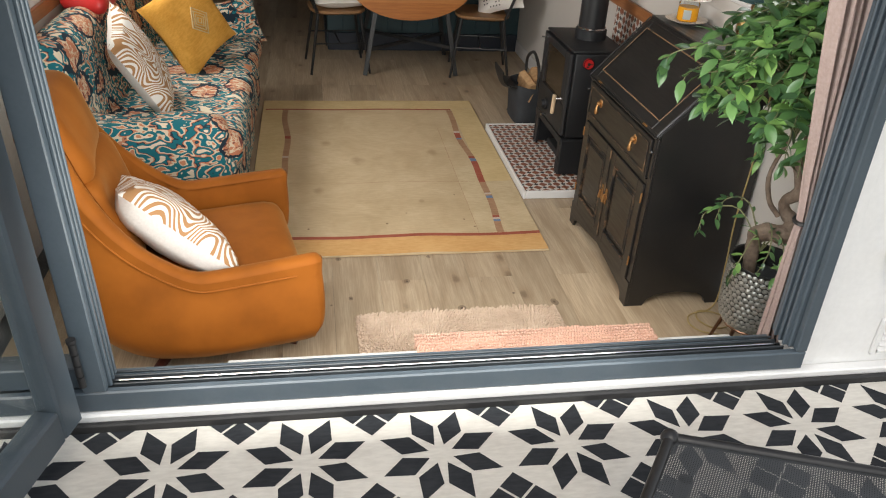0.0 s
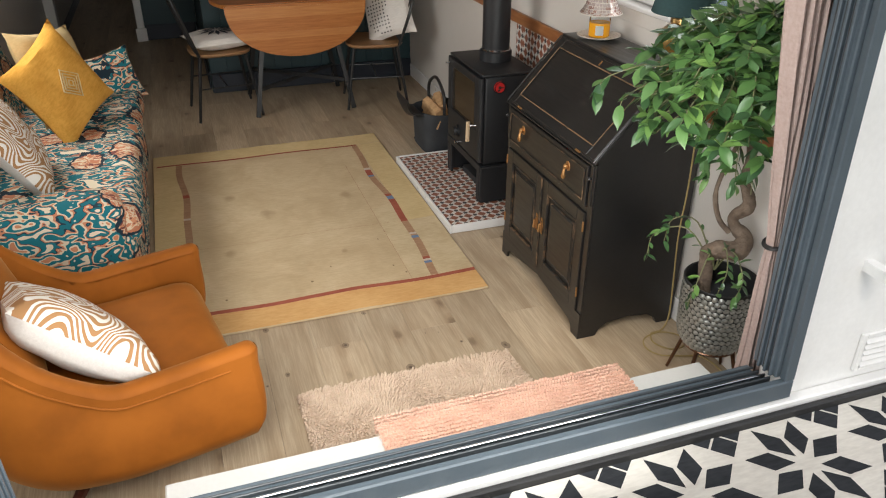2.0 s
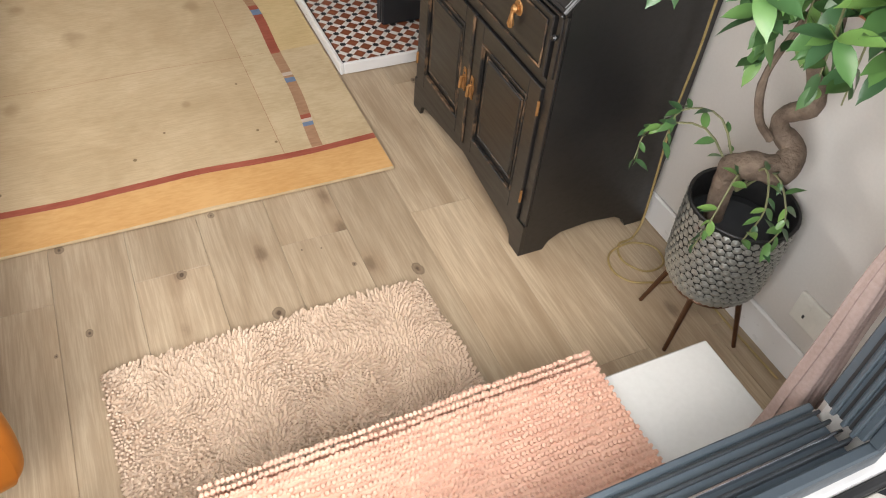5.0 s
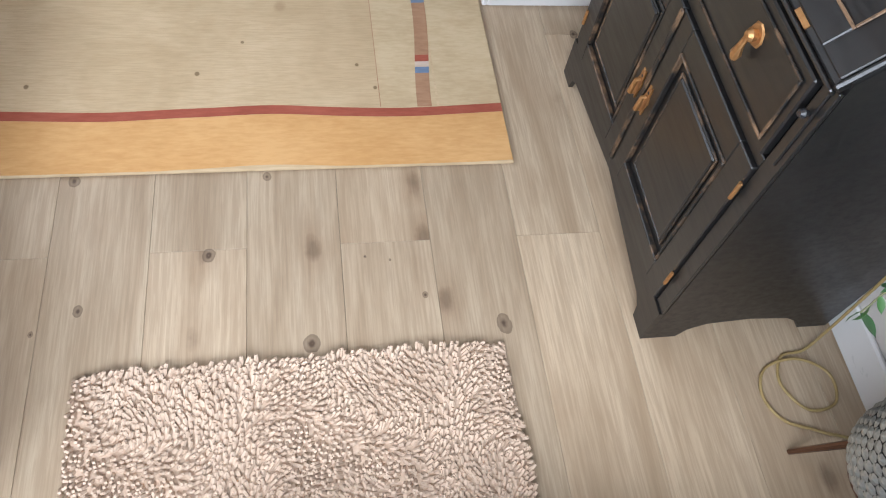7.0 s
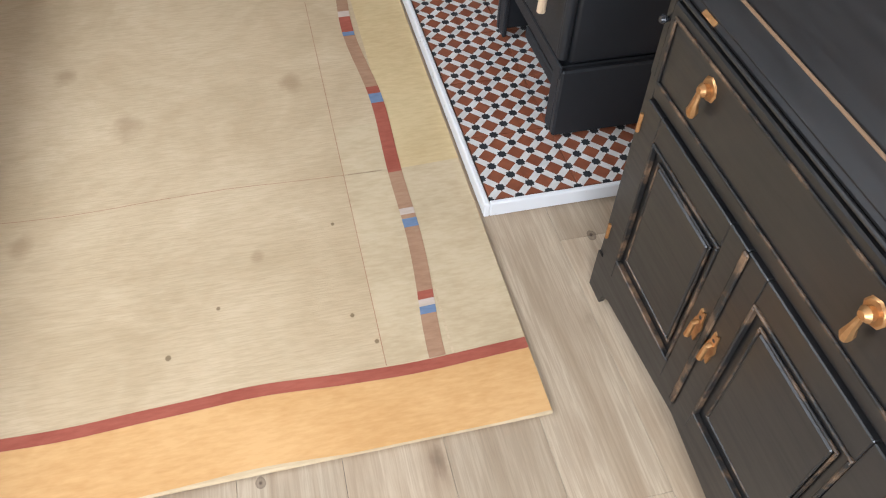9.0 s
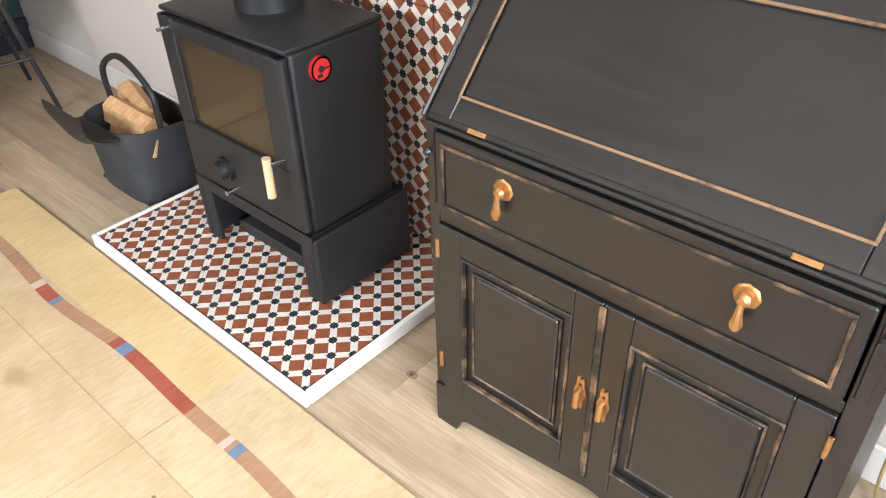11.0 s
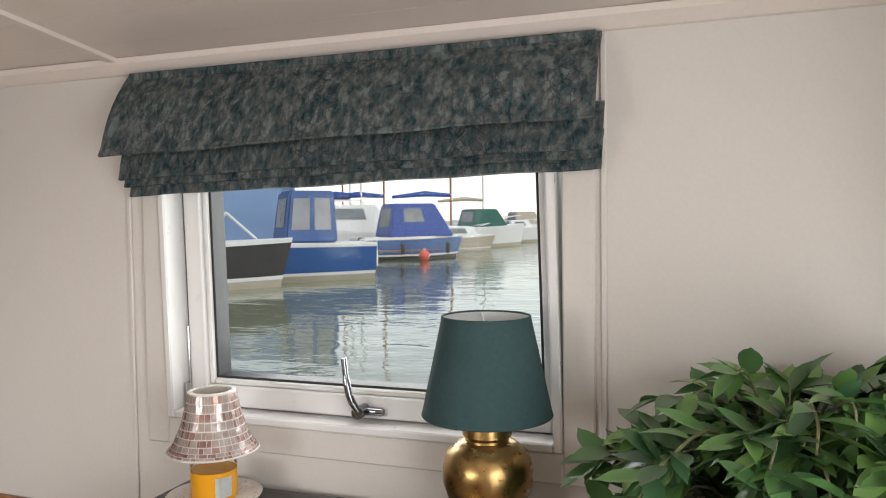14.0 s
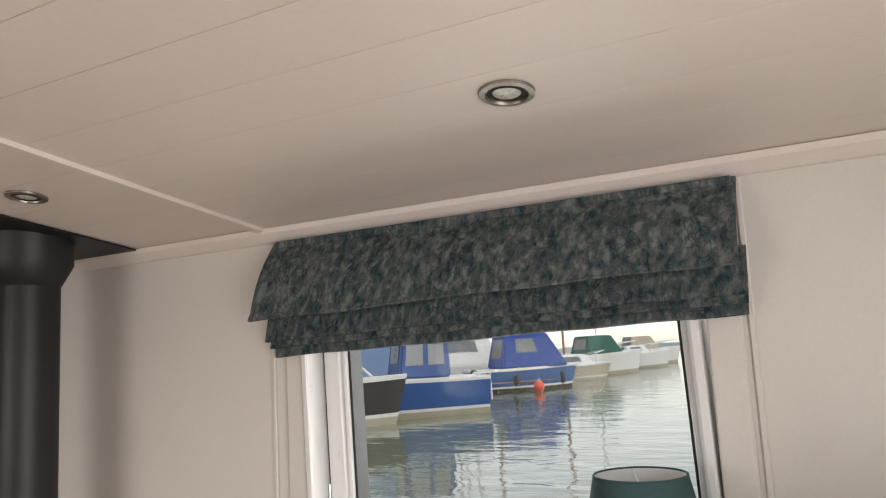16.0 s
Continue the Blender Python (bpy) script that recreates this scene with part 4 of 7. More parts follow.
def tufts(bm, x0, x1, y0, y1, z, dx, dy, r, ln, lean, seed, rows=False):
    rnd = random.Random(seed)
    nx, ny = int((x1 - x0) / dx), int((y1 - y0) / dy)
    for i in range(nx):
        for j in range(ny):
            x = x0 + (i + 0.5 + (rnd.uniform(-0.3, 0.3) if not rows else 0.25 * (j % 2))) * dx
            y = y0 + (j + 0.5 + rnd.uniform(-0.3, 0.3) * (0.3 if rows else 1)) * dy
            a = noise.noise(Vector((x * 5, y * 5, seed))) * 5 + rnd.uniform(-0.7, 0.7)
            d = Vector((math.cos(a) * lean, math.sin(a) * lean, 1)).normalized()
            u = d.orthogonal().normalized()
            v = d.cross(u)
            p = Vector((x, y, z))
            l2 = ln * rnd.uniform(0.75, 1.2)
            rings = []
            for s, q in ((0, 0.75), (0.55, 1.0), (0.92, 0.72)):
                rings.append(ring(bm, p + d * (l2 * s), u, v, r * q, 5))
            skin(bm, rings)
    return bm


mat1 = root("bath_mat", (-1.13, 0.73, 0), "shaggy beige cotton chenille mat on the floor", "mat")
bm = B()
box(bm, -1.536, -0.732, 0.475, 0.965, 0.0012, 0.010, 0.003)
part("backing", bm, MATT, mat1)
bm = tufts(B(), -1.545, -0.724, 0.467, 0.976, 0.008, 0.0098, 0.0088, 0.0043, 0.019, 0.9, 3)
part("pile", bm, MATT, mat1, "shaggy chenille loops", True, "stuff")
mat1.rotation_euler[2] = radians(0.8)

mat2 = root("step_mat", (-0.98, 0.28, 0.28), "coral pink ribbed chenille mat hanging over the step edge", "mat")
bm = B()
box(bm, -1.385, -0.608, 0.127, 0.42, 0.2803, 0.288, 0.002)
part("backing", bm, MATP, mat2)
bm = tufts(B(), -1.39, -0.602, 0.127, 0.462, 0.285, 0.0092, 0.0150, 0.0056, 0.012, 0.35, 5, True)
for k in range(2):
    tufts(bm, -1.39, -0.602, 0.424, 0.458, 0.264 - k * 0.012, 0.0092, 0.0150, 0.0056, 0.010, 0.5, 7 + k, True)
part("pile", bm, MATP, mat2, "ribbed coral loops", True, "stuff")

# ---------------------------------------------------------------- big rug
rug = root("area_rug", (-1.3, 2.4, 0), "faded sand and gold wool rug with red and brown stripes", "rug")
RX0, RX1, RY0, RY1 = -2.01, -0.640, 1.400, 3.372
bm = B()
soft = 0.011
box(bm, RX0, RX1, RY0, RY1, 0.0012, soft, 0.004, 0, 2)


def patch(x0, x1, y0, y1, mat, z, wav=0.0, ph=0.0, n=24):
    def fn(u, v):
        y = y0 + (y1 - y0) * v
        x = x0 + (x1 - x0) * u + wav * math.sin(y * 5.0 + ph) + wav * 0.5 * math.sin(y * 11 + ph * 2)
        yy = y + 0.006 * math.sin(x * 9) + 0.003 * noise.noise(Vector((x * 6, y, 2)))
        return Vector((x, min(max(yy, RY0 + 0.002), RY1 - 0.002), z))
    sheet(bm, fn, n, n, mat)


E_ = 0.003
# borders: orange near strip, gold far strip, sand and gold sides
patch(RX0 + E_, RX1 - E_, RY0 + E_, 1.546, 3, soft + 0.0006, n=40)
patch(RX0 + E_, RX1 - E_, 3.215, RY1 - E_, 1, soft + 0.0006)
patch(-0.795, RX1 - E_, 2.12, 3.21, 1, soft + 0.0004, 0)
patch(-0.795, RX1 - E_, 1.575, 2.12, 2, soft + 0.0004, 0)
patch(RX0 + E_, -1.86, 1.9, 3.21, 1, soft + 0.0004, 0)
patch(RX0 + E_, -1.86, 1.575, 1.9, 2, soft + 0.0004, 0)
patch(-0.936, -0.80, 1.575, 2.30, 2, soft + 0.0003, 0)
patch(-0.9370, -0.9352, 1.575, 2.9, 5, soft + 0.0009, 0, n=30)
patch(RX0 + 0.16, -0.84, 2.122, 2.1238, 5, soft + 0.0003, 0)
# red lines across
patch(RX0 + E_, RX1 - E_, 1.546, 1.572, 4, soft + 0.001, n=60)
patch(-1.99, -0.80, 3.195, 3.212, 4, soft + 0.001, n=60)
# wavy stripes with coloured dashes
seq_r = [(1.574, 1.68, 5), (1.68, 1.70, 6), (1.70, 1.718, 7), (1.718, 1.74, 4), (1.74, 1.925, 5), (1.925, 1.952, 6), (1.952, 1.965, 5), (1.965, 1.985, 7), (1.985, 2.11, 5), (2.11, 2.38, 4), (2.38, 2.42, 6), (2.42, 2.45, 4), (2.45, 2.70, 5), (2.70, 2.72, 6), (2.72, 2.80, 4), (2.80, 2.83, 7), (2.83, 3.19, 5)]
for y0, y1, mt in seq_r:
    patch(-0.832, -0.797, y0, y1, mt, soft + 0.0012, 0.011, 3.2, 6)
seq_l = [(1.575, 1.688, 4), (1.688, 1.706, 7), (1.706, 1.835, 4), (1.835, 1.855, 6), (1.855, 2.01, 4), (2.01, 2.035, 6), (2.035, 2.45, 5), (2.45, 2.47, 7), (2.47, 2.72, 5), (2.72, 2.76, 4), (2.76, 3.19, 5)]
for y0, y1, mt in seq_l:
    patch(-1.872, -1.838, y0, y1, mt, soft + 0.0012, 0.011, 1.4, 6)
part("woven_field", bm, [RUGA, RUGB, RUGT, RUGO, RUGR, RUGBR, RUGBL, RUGPALE], rug)
for v in rug.children[0].data.vertices:
    v.co.y = (v.co.y + 1.0) * 1.021 - 0.978
    v.co.x += 0.006

# ---------------------------------------------------------------- hearth and stove
hearth = root("hearth", (-0.31, 2.44, 0), "white edged hearth with brown, white and black patterned tiles", "hearth")
HX0, HY0, HY1 = -0.626, 1.955, 2.925
bm = B()
box(bm, HX0 + 0.016, -0.001, HY0 + 0.016, HY1 - 0.016, 0.0, 0.030)
part("slab", bm, GROUT, hearth, "grouted hearth slab")
bm = B()
box(bm, HX0, HX0 + 0.014, HY0, HY1, 0.0, 0.043, 0.003)
box(bm, HX0 + 0.0145, -0.002, HY0, HY0 + 0.014, 0.0, 0.043, 0.003)
box(bm, HX0 + 0.0145, -0.002, HY1 - 0.014, HY1, 0.0, 0.043, 0.003)
part("edging", bm, GLOSSW, hearth, "white painted timber edging")

stove = root("wood_stove", (-0.25, 2.41, 0.041), "black steel wood-burning stove on a raised base", "stove")
SX0, SX1, SY0, SY1 = -0.385, -0.105, 2.172, 2.645
bm = B()
box(bm, SX0 + 0.012, SX1, SY0, SY1, 0.245, 0.700, 0.012, seg=3)
box(bm, SX0 - 0.002, SX1 + 0.003, SY0 - 0.003, SY1 + 0.003, 0.7005, 0.713, 0.005, seg=2)
part("body", bm, STOVEB, stove, smooth=True)
bm = B()
dy0, dy1, dz0, dz1 = SY0 + 0.012, SY1 - 0.012, 0.262, 0.695
wy0, wy1, wz0, wz1 = SY0 + 0.075, SY1 - 0.065, 0.425, 0.655
xf = SX0 - 0.006
box(bm, xf - 0.01, SX0 + 0.0115, dy0, dy1, dz0, wz0, 0.004, seg=2)
sdoor = part("door", bm, STOVEB, stove, "stove door")
for y0, y1, z0, z1 in ((dy0, wy0, wz0, dz1), (wy1, dy1, wz0, dz1), (wy0, wy1, wz1, dz1)):
    bm = B()
    box(bm, xf - 0.01, SX0 + 0.0115, y0, y1, z0, z1, 0.004, seg=2)
    part("door_rail", bm, STOVEB, sdoor)
for y in (SY0 + 0.012, SY1 - 0.012):
    bm = B()
    tube(bm, [(xf + 0.004, y, dz0), (xf + 0.004, y, dz1)], 0.013, 12)
    part("pillar", bm, STOVEB, sdoor, "rounded door edge", True)
bm = B()
box(bm, xf + 0.001, SX0 + 0.008, wy0 + 0.001, wy1 - 0.001, wz0 + 0.001, wz1 - 0.001)
part("glass", bm, FIREG, sdoor, "smoke-browned glass")
bm = B()
tube(bm, [(xf - 0.01, SY0 + 0.035, 0.452), (xf - 0.05, SY0 + 0.045, 0.452)], 0.006, 10)
hd = part("handle", bm, STEELC, sdoor, "steel handle arm", True)
bm = B()
tube(bm, [(xf - 0.05, SY0 + 0.047, 0.47), (xf - 0.052, SY0 + 0.047, 0.37)], 0.0105, 12)
part("grip", bm, ASHW, hd, "pale wooden grip", True)
bm = B()
tube(bm, [(xf - 0.01, 2.47, 0.335), (xf - 0.022, 2.47, 0.335)], 0.033, 20)
tube(bm, [(xf - 0.022, 2.47, 0.335), (xf - 0.04, 2.47, 0.335)], [0.026, 0.023], 20)
part("air_dial", bm, STOVEB, stove, "round air control", True)
for y, z, r in ((2.452, 0.278, 0.007), (2.60, 0.672, 0.005)):
    bm = B()
    tube(bm, [(xf - 0.01, y, z), (xf - 0.036, y, z)], r, 10)
    part("knob", bm, STEELC, stove, "small steel knob", True)
ly = 0.022
for y0 in (SY0 - 0.018, SY1 + 0.018 - ly):
    bm = B()
    box(bm, SX0 - 0.008, SX1 + 0.035, y0, y0 + ly, 0.0425, 0.240, 0.005)
    part("side_plate", bm, STOVEB, stove, "black steel side of the base")
bm = B()
box(bm, SX0 - 0.008, SX1 + 0.035, SY0 + 0.0045, SY1 - 0.0045, 0.222, 0.240, 0.003)
part("base_shelf", bm, STOVEB, stove)
bm = B()
box(bm, SX0 - 0.012, SX0 - 0.004, SY0 - 0.01, SY1 + 0.01, 0.212, 0.250, 0.003)
part("front_lip", bm, STOVEB, stove)
for y0 in (SY0 + 0.0045, SY1 - 0.0445):
    bm = B()
    box(bm, SX0 - 0.007, SX0 + 0.006, y0, y0 + 0.04, 0.0425, 0.2215, 0.003)
    part("front_leg", bm, STOVEB, stove)
bm = B()
box(bm, SX0 + 0.06, SX1, SY0 + 0.05, SY1 - 0.05, 0.0425, 0.08, 0.004)
part("ash_tray", bm, RUBBER, stove, "black tray under the stove")
FC = (-0.215, 2.435)
bm = B()
lathe(bm, [(0.083, 0.713), (0.083, 0.76), (0.0765, 0.766)], (*FC, 0), 32)
part("collar", bm, STOVEB, stove, smooth=True)
bm = B()
lathe(bm, [(0.0755, 0.766), (0.0755, 0.774)], (*FC, 0), 32)
part("joint_ring", bm, STEELC, stove, "pale ring round the flue", True)
bm = B()
lathe(bm, [(0.070, 0.774), (0.070, 1.78), (0.072, 1.782), (0.098, 1.83), (0.098, 1.93)], (*FC, 0), 32)
part("flue_pipe", bm, STOVEB, stove, "black flue pipe", True)
bm = B()
prism(bm, [(x, ceil_z(x) - d) for x, d in ((-0.012, 0.002), (-0.43, 0.002), (-0.43, 0.006), (-0.012, 0.006))], "y", 2.29, 2.62)
part("ceiling_plate", bm, STOVEB, stove, "black plate round the flue at the ceiling")
bm = B()
tube(bm, [(-0.300, SY0 - 0.0005, 0.648), (-0.300, SY0 - 0.010, 0.648)], 0.028, 28)
gauge = part("thermometer", bm, RED, stove, "round red stove thermometer", True)
bm = B()
tube(bm, [(-0.300, SY0 - 0.010, 0.648), (-0.300, SY0 - 0.0115, 0.648)], 0.008, 14)
box(bm, -0.301, -0.277, SY0 - 0.0125, SY0 - 0.0116, 0.646, 0.650)
box(bm, -0.312, -0.298, SY0 - 0.0114, SY0 - 0.0105, 0.630, 0.638)
part("needle", bm, SATINB, gauge, "black needle and dial marks")
bm = B()
for k in range(24):
    a0, a1 = math.pi * 2 * k / 24, math.pi * 2 * (k + 1) / 24
    pts = [(-0.300 + r * math.cos(a), SY0 - 0.0118, 0.648 + r * math.sin(a)) for r, a in ((0.0245, a0), (0.0285, a0), (0.0285, a1), (0.0245, a1))]
    bm.faces.new([bm.verts.new(p) for p in pts])
bmesh.ops.solidify(bm, geom=bm.faces[:], thickness=0.0015)
part("bezel", bm, SATINB, gauge, "black bezel")

# ---------------------------------------------------------------- bureau
bur = root("writing_bureau", (-0.22, 1.345, 0), "black painted wooden bureau with rubbed edges and sloping fall", "bureau")
BY0, BY1, BXF, BXB = 0.963, 1.715, -0.440, -0.022
TX = -0.206                                   # front of the top board
bm = B()
for y0, y1 in ((BY0, BY0 + 0.02), (BY1 - 0.02, BY1)):
    bm = B()
    # sides with a shaped cut-out between the feet
    a = [(BXF + 0.07, 0.0), (BXF + 0.085, 0.03), (BXF + 0.12, 0.052), (BXF + 0.21, 0.062), (BXF + 0.30, 0.052), (BXF + 0.335, 0.03), (BXF + 0.35, 0.0)]
    outline = [(BXB, 0.985), (TX, 0.985), (BXF + 0.004, 0.748), (BXF + 0.004, 0.0)] + a + [(BXB, 0.0)]
    prism(bm, outline, "y", y0, y1)
    part("side_panel", bm, BLACKP, bur)
bm = B()
box(bm, BXF + 0.006, BXB, BY0 + 0.0205, BY1 - 0.0205, 0.10, 0.118)
box(bm, BXF + 0.006, BXB, BY0 + 0.0205, BY1 - 0.0205, 0.535, 0.552)
box(bm, BXF + 0.02, BXB, BY0 + 0.0205, BY1 - 0.0205, 0.728, 0.742)
box(bm, BXB - 0.01, BXB, BY0 + 0.0205, BY1 - 0.0205, 0.118, 0.98)
part("carcase", bm, BLACKP, bur)
bm = B()
box(bm, TX - 0.012, BXB + 0.002, BY0 - 0.006, BY1 + 0.006, 0.9855, 1.003, 0.005, seg=2)
part("top_board", bm, BLACKP, bur)
# shaped apron between the front feet
bm = B()
ym = (BY0 + BY1) / 2
pts = [(BY0, 0.0), (BY0 + 0.055, 0.0), (BY0 + 0.062, 0.03), (BY0 + 0.085, 0.045), (BY0 + 0.12, 0.050), (ym, 0.085), (BY1 - 0.12, 0.050), (BY1 - 0.085, 0.045), (BY1 - 0.062, 0.03), (BY1 - 0.055, 0.0), (BY1, 0.0), (BY1, 0.112), (BY0, 0.112)]
prism(bm, pts, "x", BXF - 0.008, BXF + 0.0035)
part("apron", bm, BLACKP, bur)
# front frame: stiles and rails
bm = B()
for y0, y1, z0, z1 in ((BY0, BY0 + 0.034, 0.1125, 0.73), (BY1 - 0.024, BY1, 0.1125, 0.73), (BY0 + 0.0345, BY1 - 0.0245, 0.535, 0.556)):
    box(bm, BXF - 0.004, BXF + 0.0035, y0, y1, z0, z1, 0.0015)
part("front_frame", bm, BLACKP, bur)


def frame_strip(bm, x, y0, y1, z0, z1, w, d, tilt=None):
    """A thin rectangular moulding round a panel."""
    for a0, a1, b0, b1 in ((y0, y1, z0, z0 + w), (y0, y1, z1 - w, z1), (y0, y0 + w, z0 + w, z1 - w), (y1 - w, y1, z0 + w, z1 - w)):
        box(bm, x - d, x, a0, a1, b0, b1, min(w, d) * 0.3)


def panel_door(y0, y1, z0, z1):
    bm = B()
    s = 0.052
    box(bm, BXF - 0.003, BXF + 0.003, y0 + s - 0.002, y1 - s + 0.002, z0 + s - 0.002, z1 - s + 0.002)
    d = part("door", bm, BLACKP, bur, "panelled cupboard door")
    for nm, a0, a1, b0, b1 in (("stile", y0, y0 + s, z0, z1), ("stile", y1 - s, y1, z0, z1), ("rail", y0 + s, y1 - s, z0, z0 + s), ("rail", y0 + s, y1 - s, z1 - s, z1)):
        bm = B()
        box(bm, BXF - 0.012, BXF + 0.004, a0, a1, b0, b1, 0.002)
        part(nm, bm, BLACKP, d)
    bm = B()
    frame_strip(bm, BXF - 0.0032, y0 + s, y1 - s, z0 + s, z1 - s, 0.006, 0.012)
    frame_strip(bm, BXF - 0.0032, y0 + s + 0.022, y1 - s - 0.022, z0 + s + 0.026, z1 - s - 0.026, 0.005, 0.005)
    part("moulding", bm, WORN, d, "moulding rubbed through to wood")
    bm = B()
    box(bm, BXF - 0.009, BXF - 0.0032, y0 + s + 0.028, y1 - s - 0.028, z0 + s + 0.032, z1 - s - 0.032, 0.004)
    part("raised_panel", bm, BLACKP, d)
    return d


dr_l = panel_door(1.3455, BY1 - 0.026, 0.115, 0.533)
dr_r = panel_door(BY0 + 0.036, 1.3445, 0.115, 0.533)
bm = B()
box(bm, BXF - 0.0165, BXF - 0.012, 1.338, 1.352, 0.117, 0.531, 0.003)
part("cover_bead", bm, WORN, dr_l, "rubbed meeting bead")
bm = B()
box(bm, BXF - 0.014, BXF + 0.003, BY0 + 0.038, BY1 - 0.026, 0.561, 0.716, 0.003)
drawer = part("drawer", bm, BLACKP, bur, "wide drawer front")
bm = B()
frame_strip(bm, BXF - 0.0142, BY0 + 0.054, BY1 - 0.042, 0.577, 0.70, 0.006, 0.004)
part("moulding", bm, WORN, drawer, "rubbed drawer moulding")


def pendant_pull(y, z, parent):
    bm = B()
    tube(bm, [(BXF - 0.0145, y, z), (BXF - 0.017, y, z)], [0.020, 0.017], 8)
    tube(bm, [(BXF - 0.017, y, z), (BXF - 0.026, y, z), (BXF - 0.032, y, z)], [0.009, 0.011, 0.006], 12)
    tube(bm, [(BXF - 0.029, y, z - 0.004), (BXF - 0.031, y, z - 0.022), (BXF - 0.031, y, z - 0.036), (BXF - 0.030, y, z - 0.046)], [0.0045, 0.006, 0.0095, 0.006], 8)
    part("pull", bm, COPPERB, parent, "antique brass drop pull", True)


pendant_pull(1.543, 0.662, drawer)
pendant_pull(1.145, 0.660, drawer)


def escutcheon(y, parent):
    bm = B()
    o = []
    for k in range(24):
        a = 2 * math.pi * k / 24
        r = 1 + 0.16 * math.cos(6 * a)
        o.append((y + 0.0105 * r * math.cos(a), 0.325 + 0.036 * r * math.sin(a)))
    prism(bm, o, "x", BXF - 0.0155, BXF - 0.0122)
    tube(bm, [(BXF - 0.016, y, 0.335), (BXF - 0.024, y, 0.334), (BXF - 0.026, y, 0.30)], [0.004, 0.005, 0.006], 8)
    e = part("escutcheon", bm, COPPERB, parent, "pierced brass keyhole plate with drop", True)
    bm = B()
    tube(bm, [(BXF - 0.0158, y, 0.345), (BXF - 0.0154, y, 0.345)], 0.0035, 10)
    part("keyhole", bm, RUBBER, e)


escutcheon(1.368, dr_l)
escutcheon(1.322, dr_r)
for y, p in ((BY1 - 0.024, dr_l), (BY0 + 0.033, dr_r)):
    for z in (0.20, 0.48):
        bm = B()
        box(bm, BXF - 0.0145, BXF - 0.0115, y - 0.004, y + 0.004, z - 0.02, z + 0.02, 0.001)
        tube(bm, [(BXF - 0.0145, y, z - 0.02), (BXF - 0.0145, y, z + 0.02)], 0.0032, 8)
        part("hinge", bm, COPPERB, p, "small brass hinge")
for y in (BY0 + 0.020, BY1 - 0.011):
    bm = B()
    box(bm, BXF - 0.008, BXF + 0.003, y - 0.009, y + 0.009, 0.57, 0.725, 0.002)
    lp = part("loper", bm, BLACKP, bur, "pull-out support beside the drawer")
    bm = B()
    tube(bm, [(BXF - 0.008, y, 0.675), (BXF - 0.016, y, 0.675), (BXF - 0.022, y, 0.675)], [0.004, 0.008, 0.005], 12)
    part("knob", bm, DARKK, lp, "small dark knob", True)
# sloping fall, in its own plane: u along y, s up the slope
fa = Vector((BXF - 0.012, 0, 0.735))
fb = Vector((TX - 0.012, 0, 0.992))
sl = (fb - fa)
SL = sl.length
su, sn = sl.normalized(), Vector((-sl.z, 0, sl.x)).normalized()


def fall_box(bm, y0, y1, s0, s1, d0, d1, bevel=0.0):
    t = bmesh.new()
    box(t, s0, s1, y0, y1, d0, d1, bevel)
    mm = Matrix((( su.x, 0, sn.x, fa.x), (0, 1, 0, 0), (su.z, 0, sn.z, fa.z), (0, 0, 0, 1)))
    idx = {v: bm.verts.new(mm @ v.co) for v in t.verts}
    for f in t.faces:
        bm.faces.new([idx[v] for v in f.verts])
    t.free()


bm = B()
fall_box(bm, BY0 + 0.004, BY1 - 0.004, 0.0, SL, -0.012, 0.002, 0.003)
fall = part("fall", bm, BLACKP, bur, "sloping writing fall, closed")
for nm, y0, y1, s0, s1 in (("stile", BY0 + 0.012, BY0 + 0.070, 0.01, SL - 0.012), ("stile", BY1 - 0.058, BY1 - 0.012, 0.01, SL - 0.012), ("rail", BY0 + 0.0705, BY1 - 0.0585, 0.01, 0.052), ("rail", BY0 + 0.0705, BY1 - 0.0585, SL - 0.052, SL - 0.012)):
    bm = B()
    fall_box(bm, y0, y1, s0, s1, 0.0022, 0.006, 0.002)
    part(nm, bm, BLACKP, fall)
bm = B()
fy0, fy1, fs0, fs1 = BY0 + 0.067, BY1 - 0.055, 0.048, SL - 0.047
for a in ((fy0, fy1, fs0, fs0 + 0.0048), (fy0, fy1, fs1 - 0.0048, fs1), (fy0, fy0 + 0.0048, fs0 + 0.0048, fs1 - 0.0048), (fy1 - 0.0048, fy1, fs0 + 0.0048, fs1 - 0.0048)):
    fall_box(bm, *a, 0.0062, 0.009, 0.001)
part("moulding", bm, BAREWOOD, fall, "bead rubbed through to bare wood")
bm = B()
fall_box(bm, BY0 + 0.0, BY0 + 0.008, 0.0, SL, 0.0022, 0.010, 0.003)
fall_box(bm, BY1 - 0.008, BY1, 0.0, SL, 0.0022, 0.010, 0.003)
fall_box(bm, BY0 + 0.004, BY1 - 0.004, -0.008, -0.001, -0.01, 0.004, 0.002)
part("edge_moulding", bm, BLACKP, fall)
for y in (1.09, 1.60):
    bm = B()
    fall_box(bm, y - 0.018, y + 0.018, 0.001, 0.009, 0.0023, 0.004)
    part("hinge", bm, COPPERB, fall, "brass fall hinge")
bm = B()
fall_box(bm, 1.339, 1.348, SL - 0.042, SL - 0.020, 0.0063, 0.0078, 0.001)
part("keyhole_plate", bm, COPPERB, fall, "brass keyhole plate")

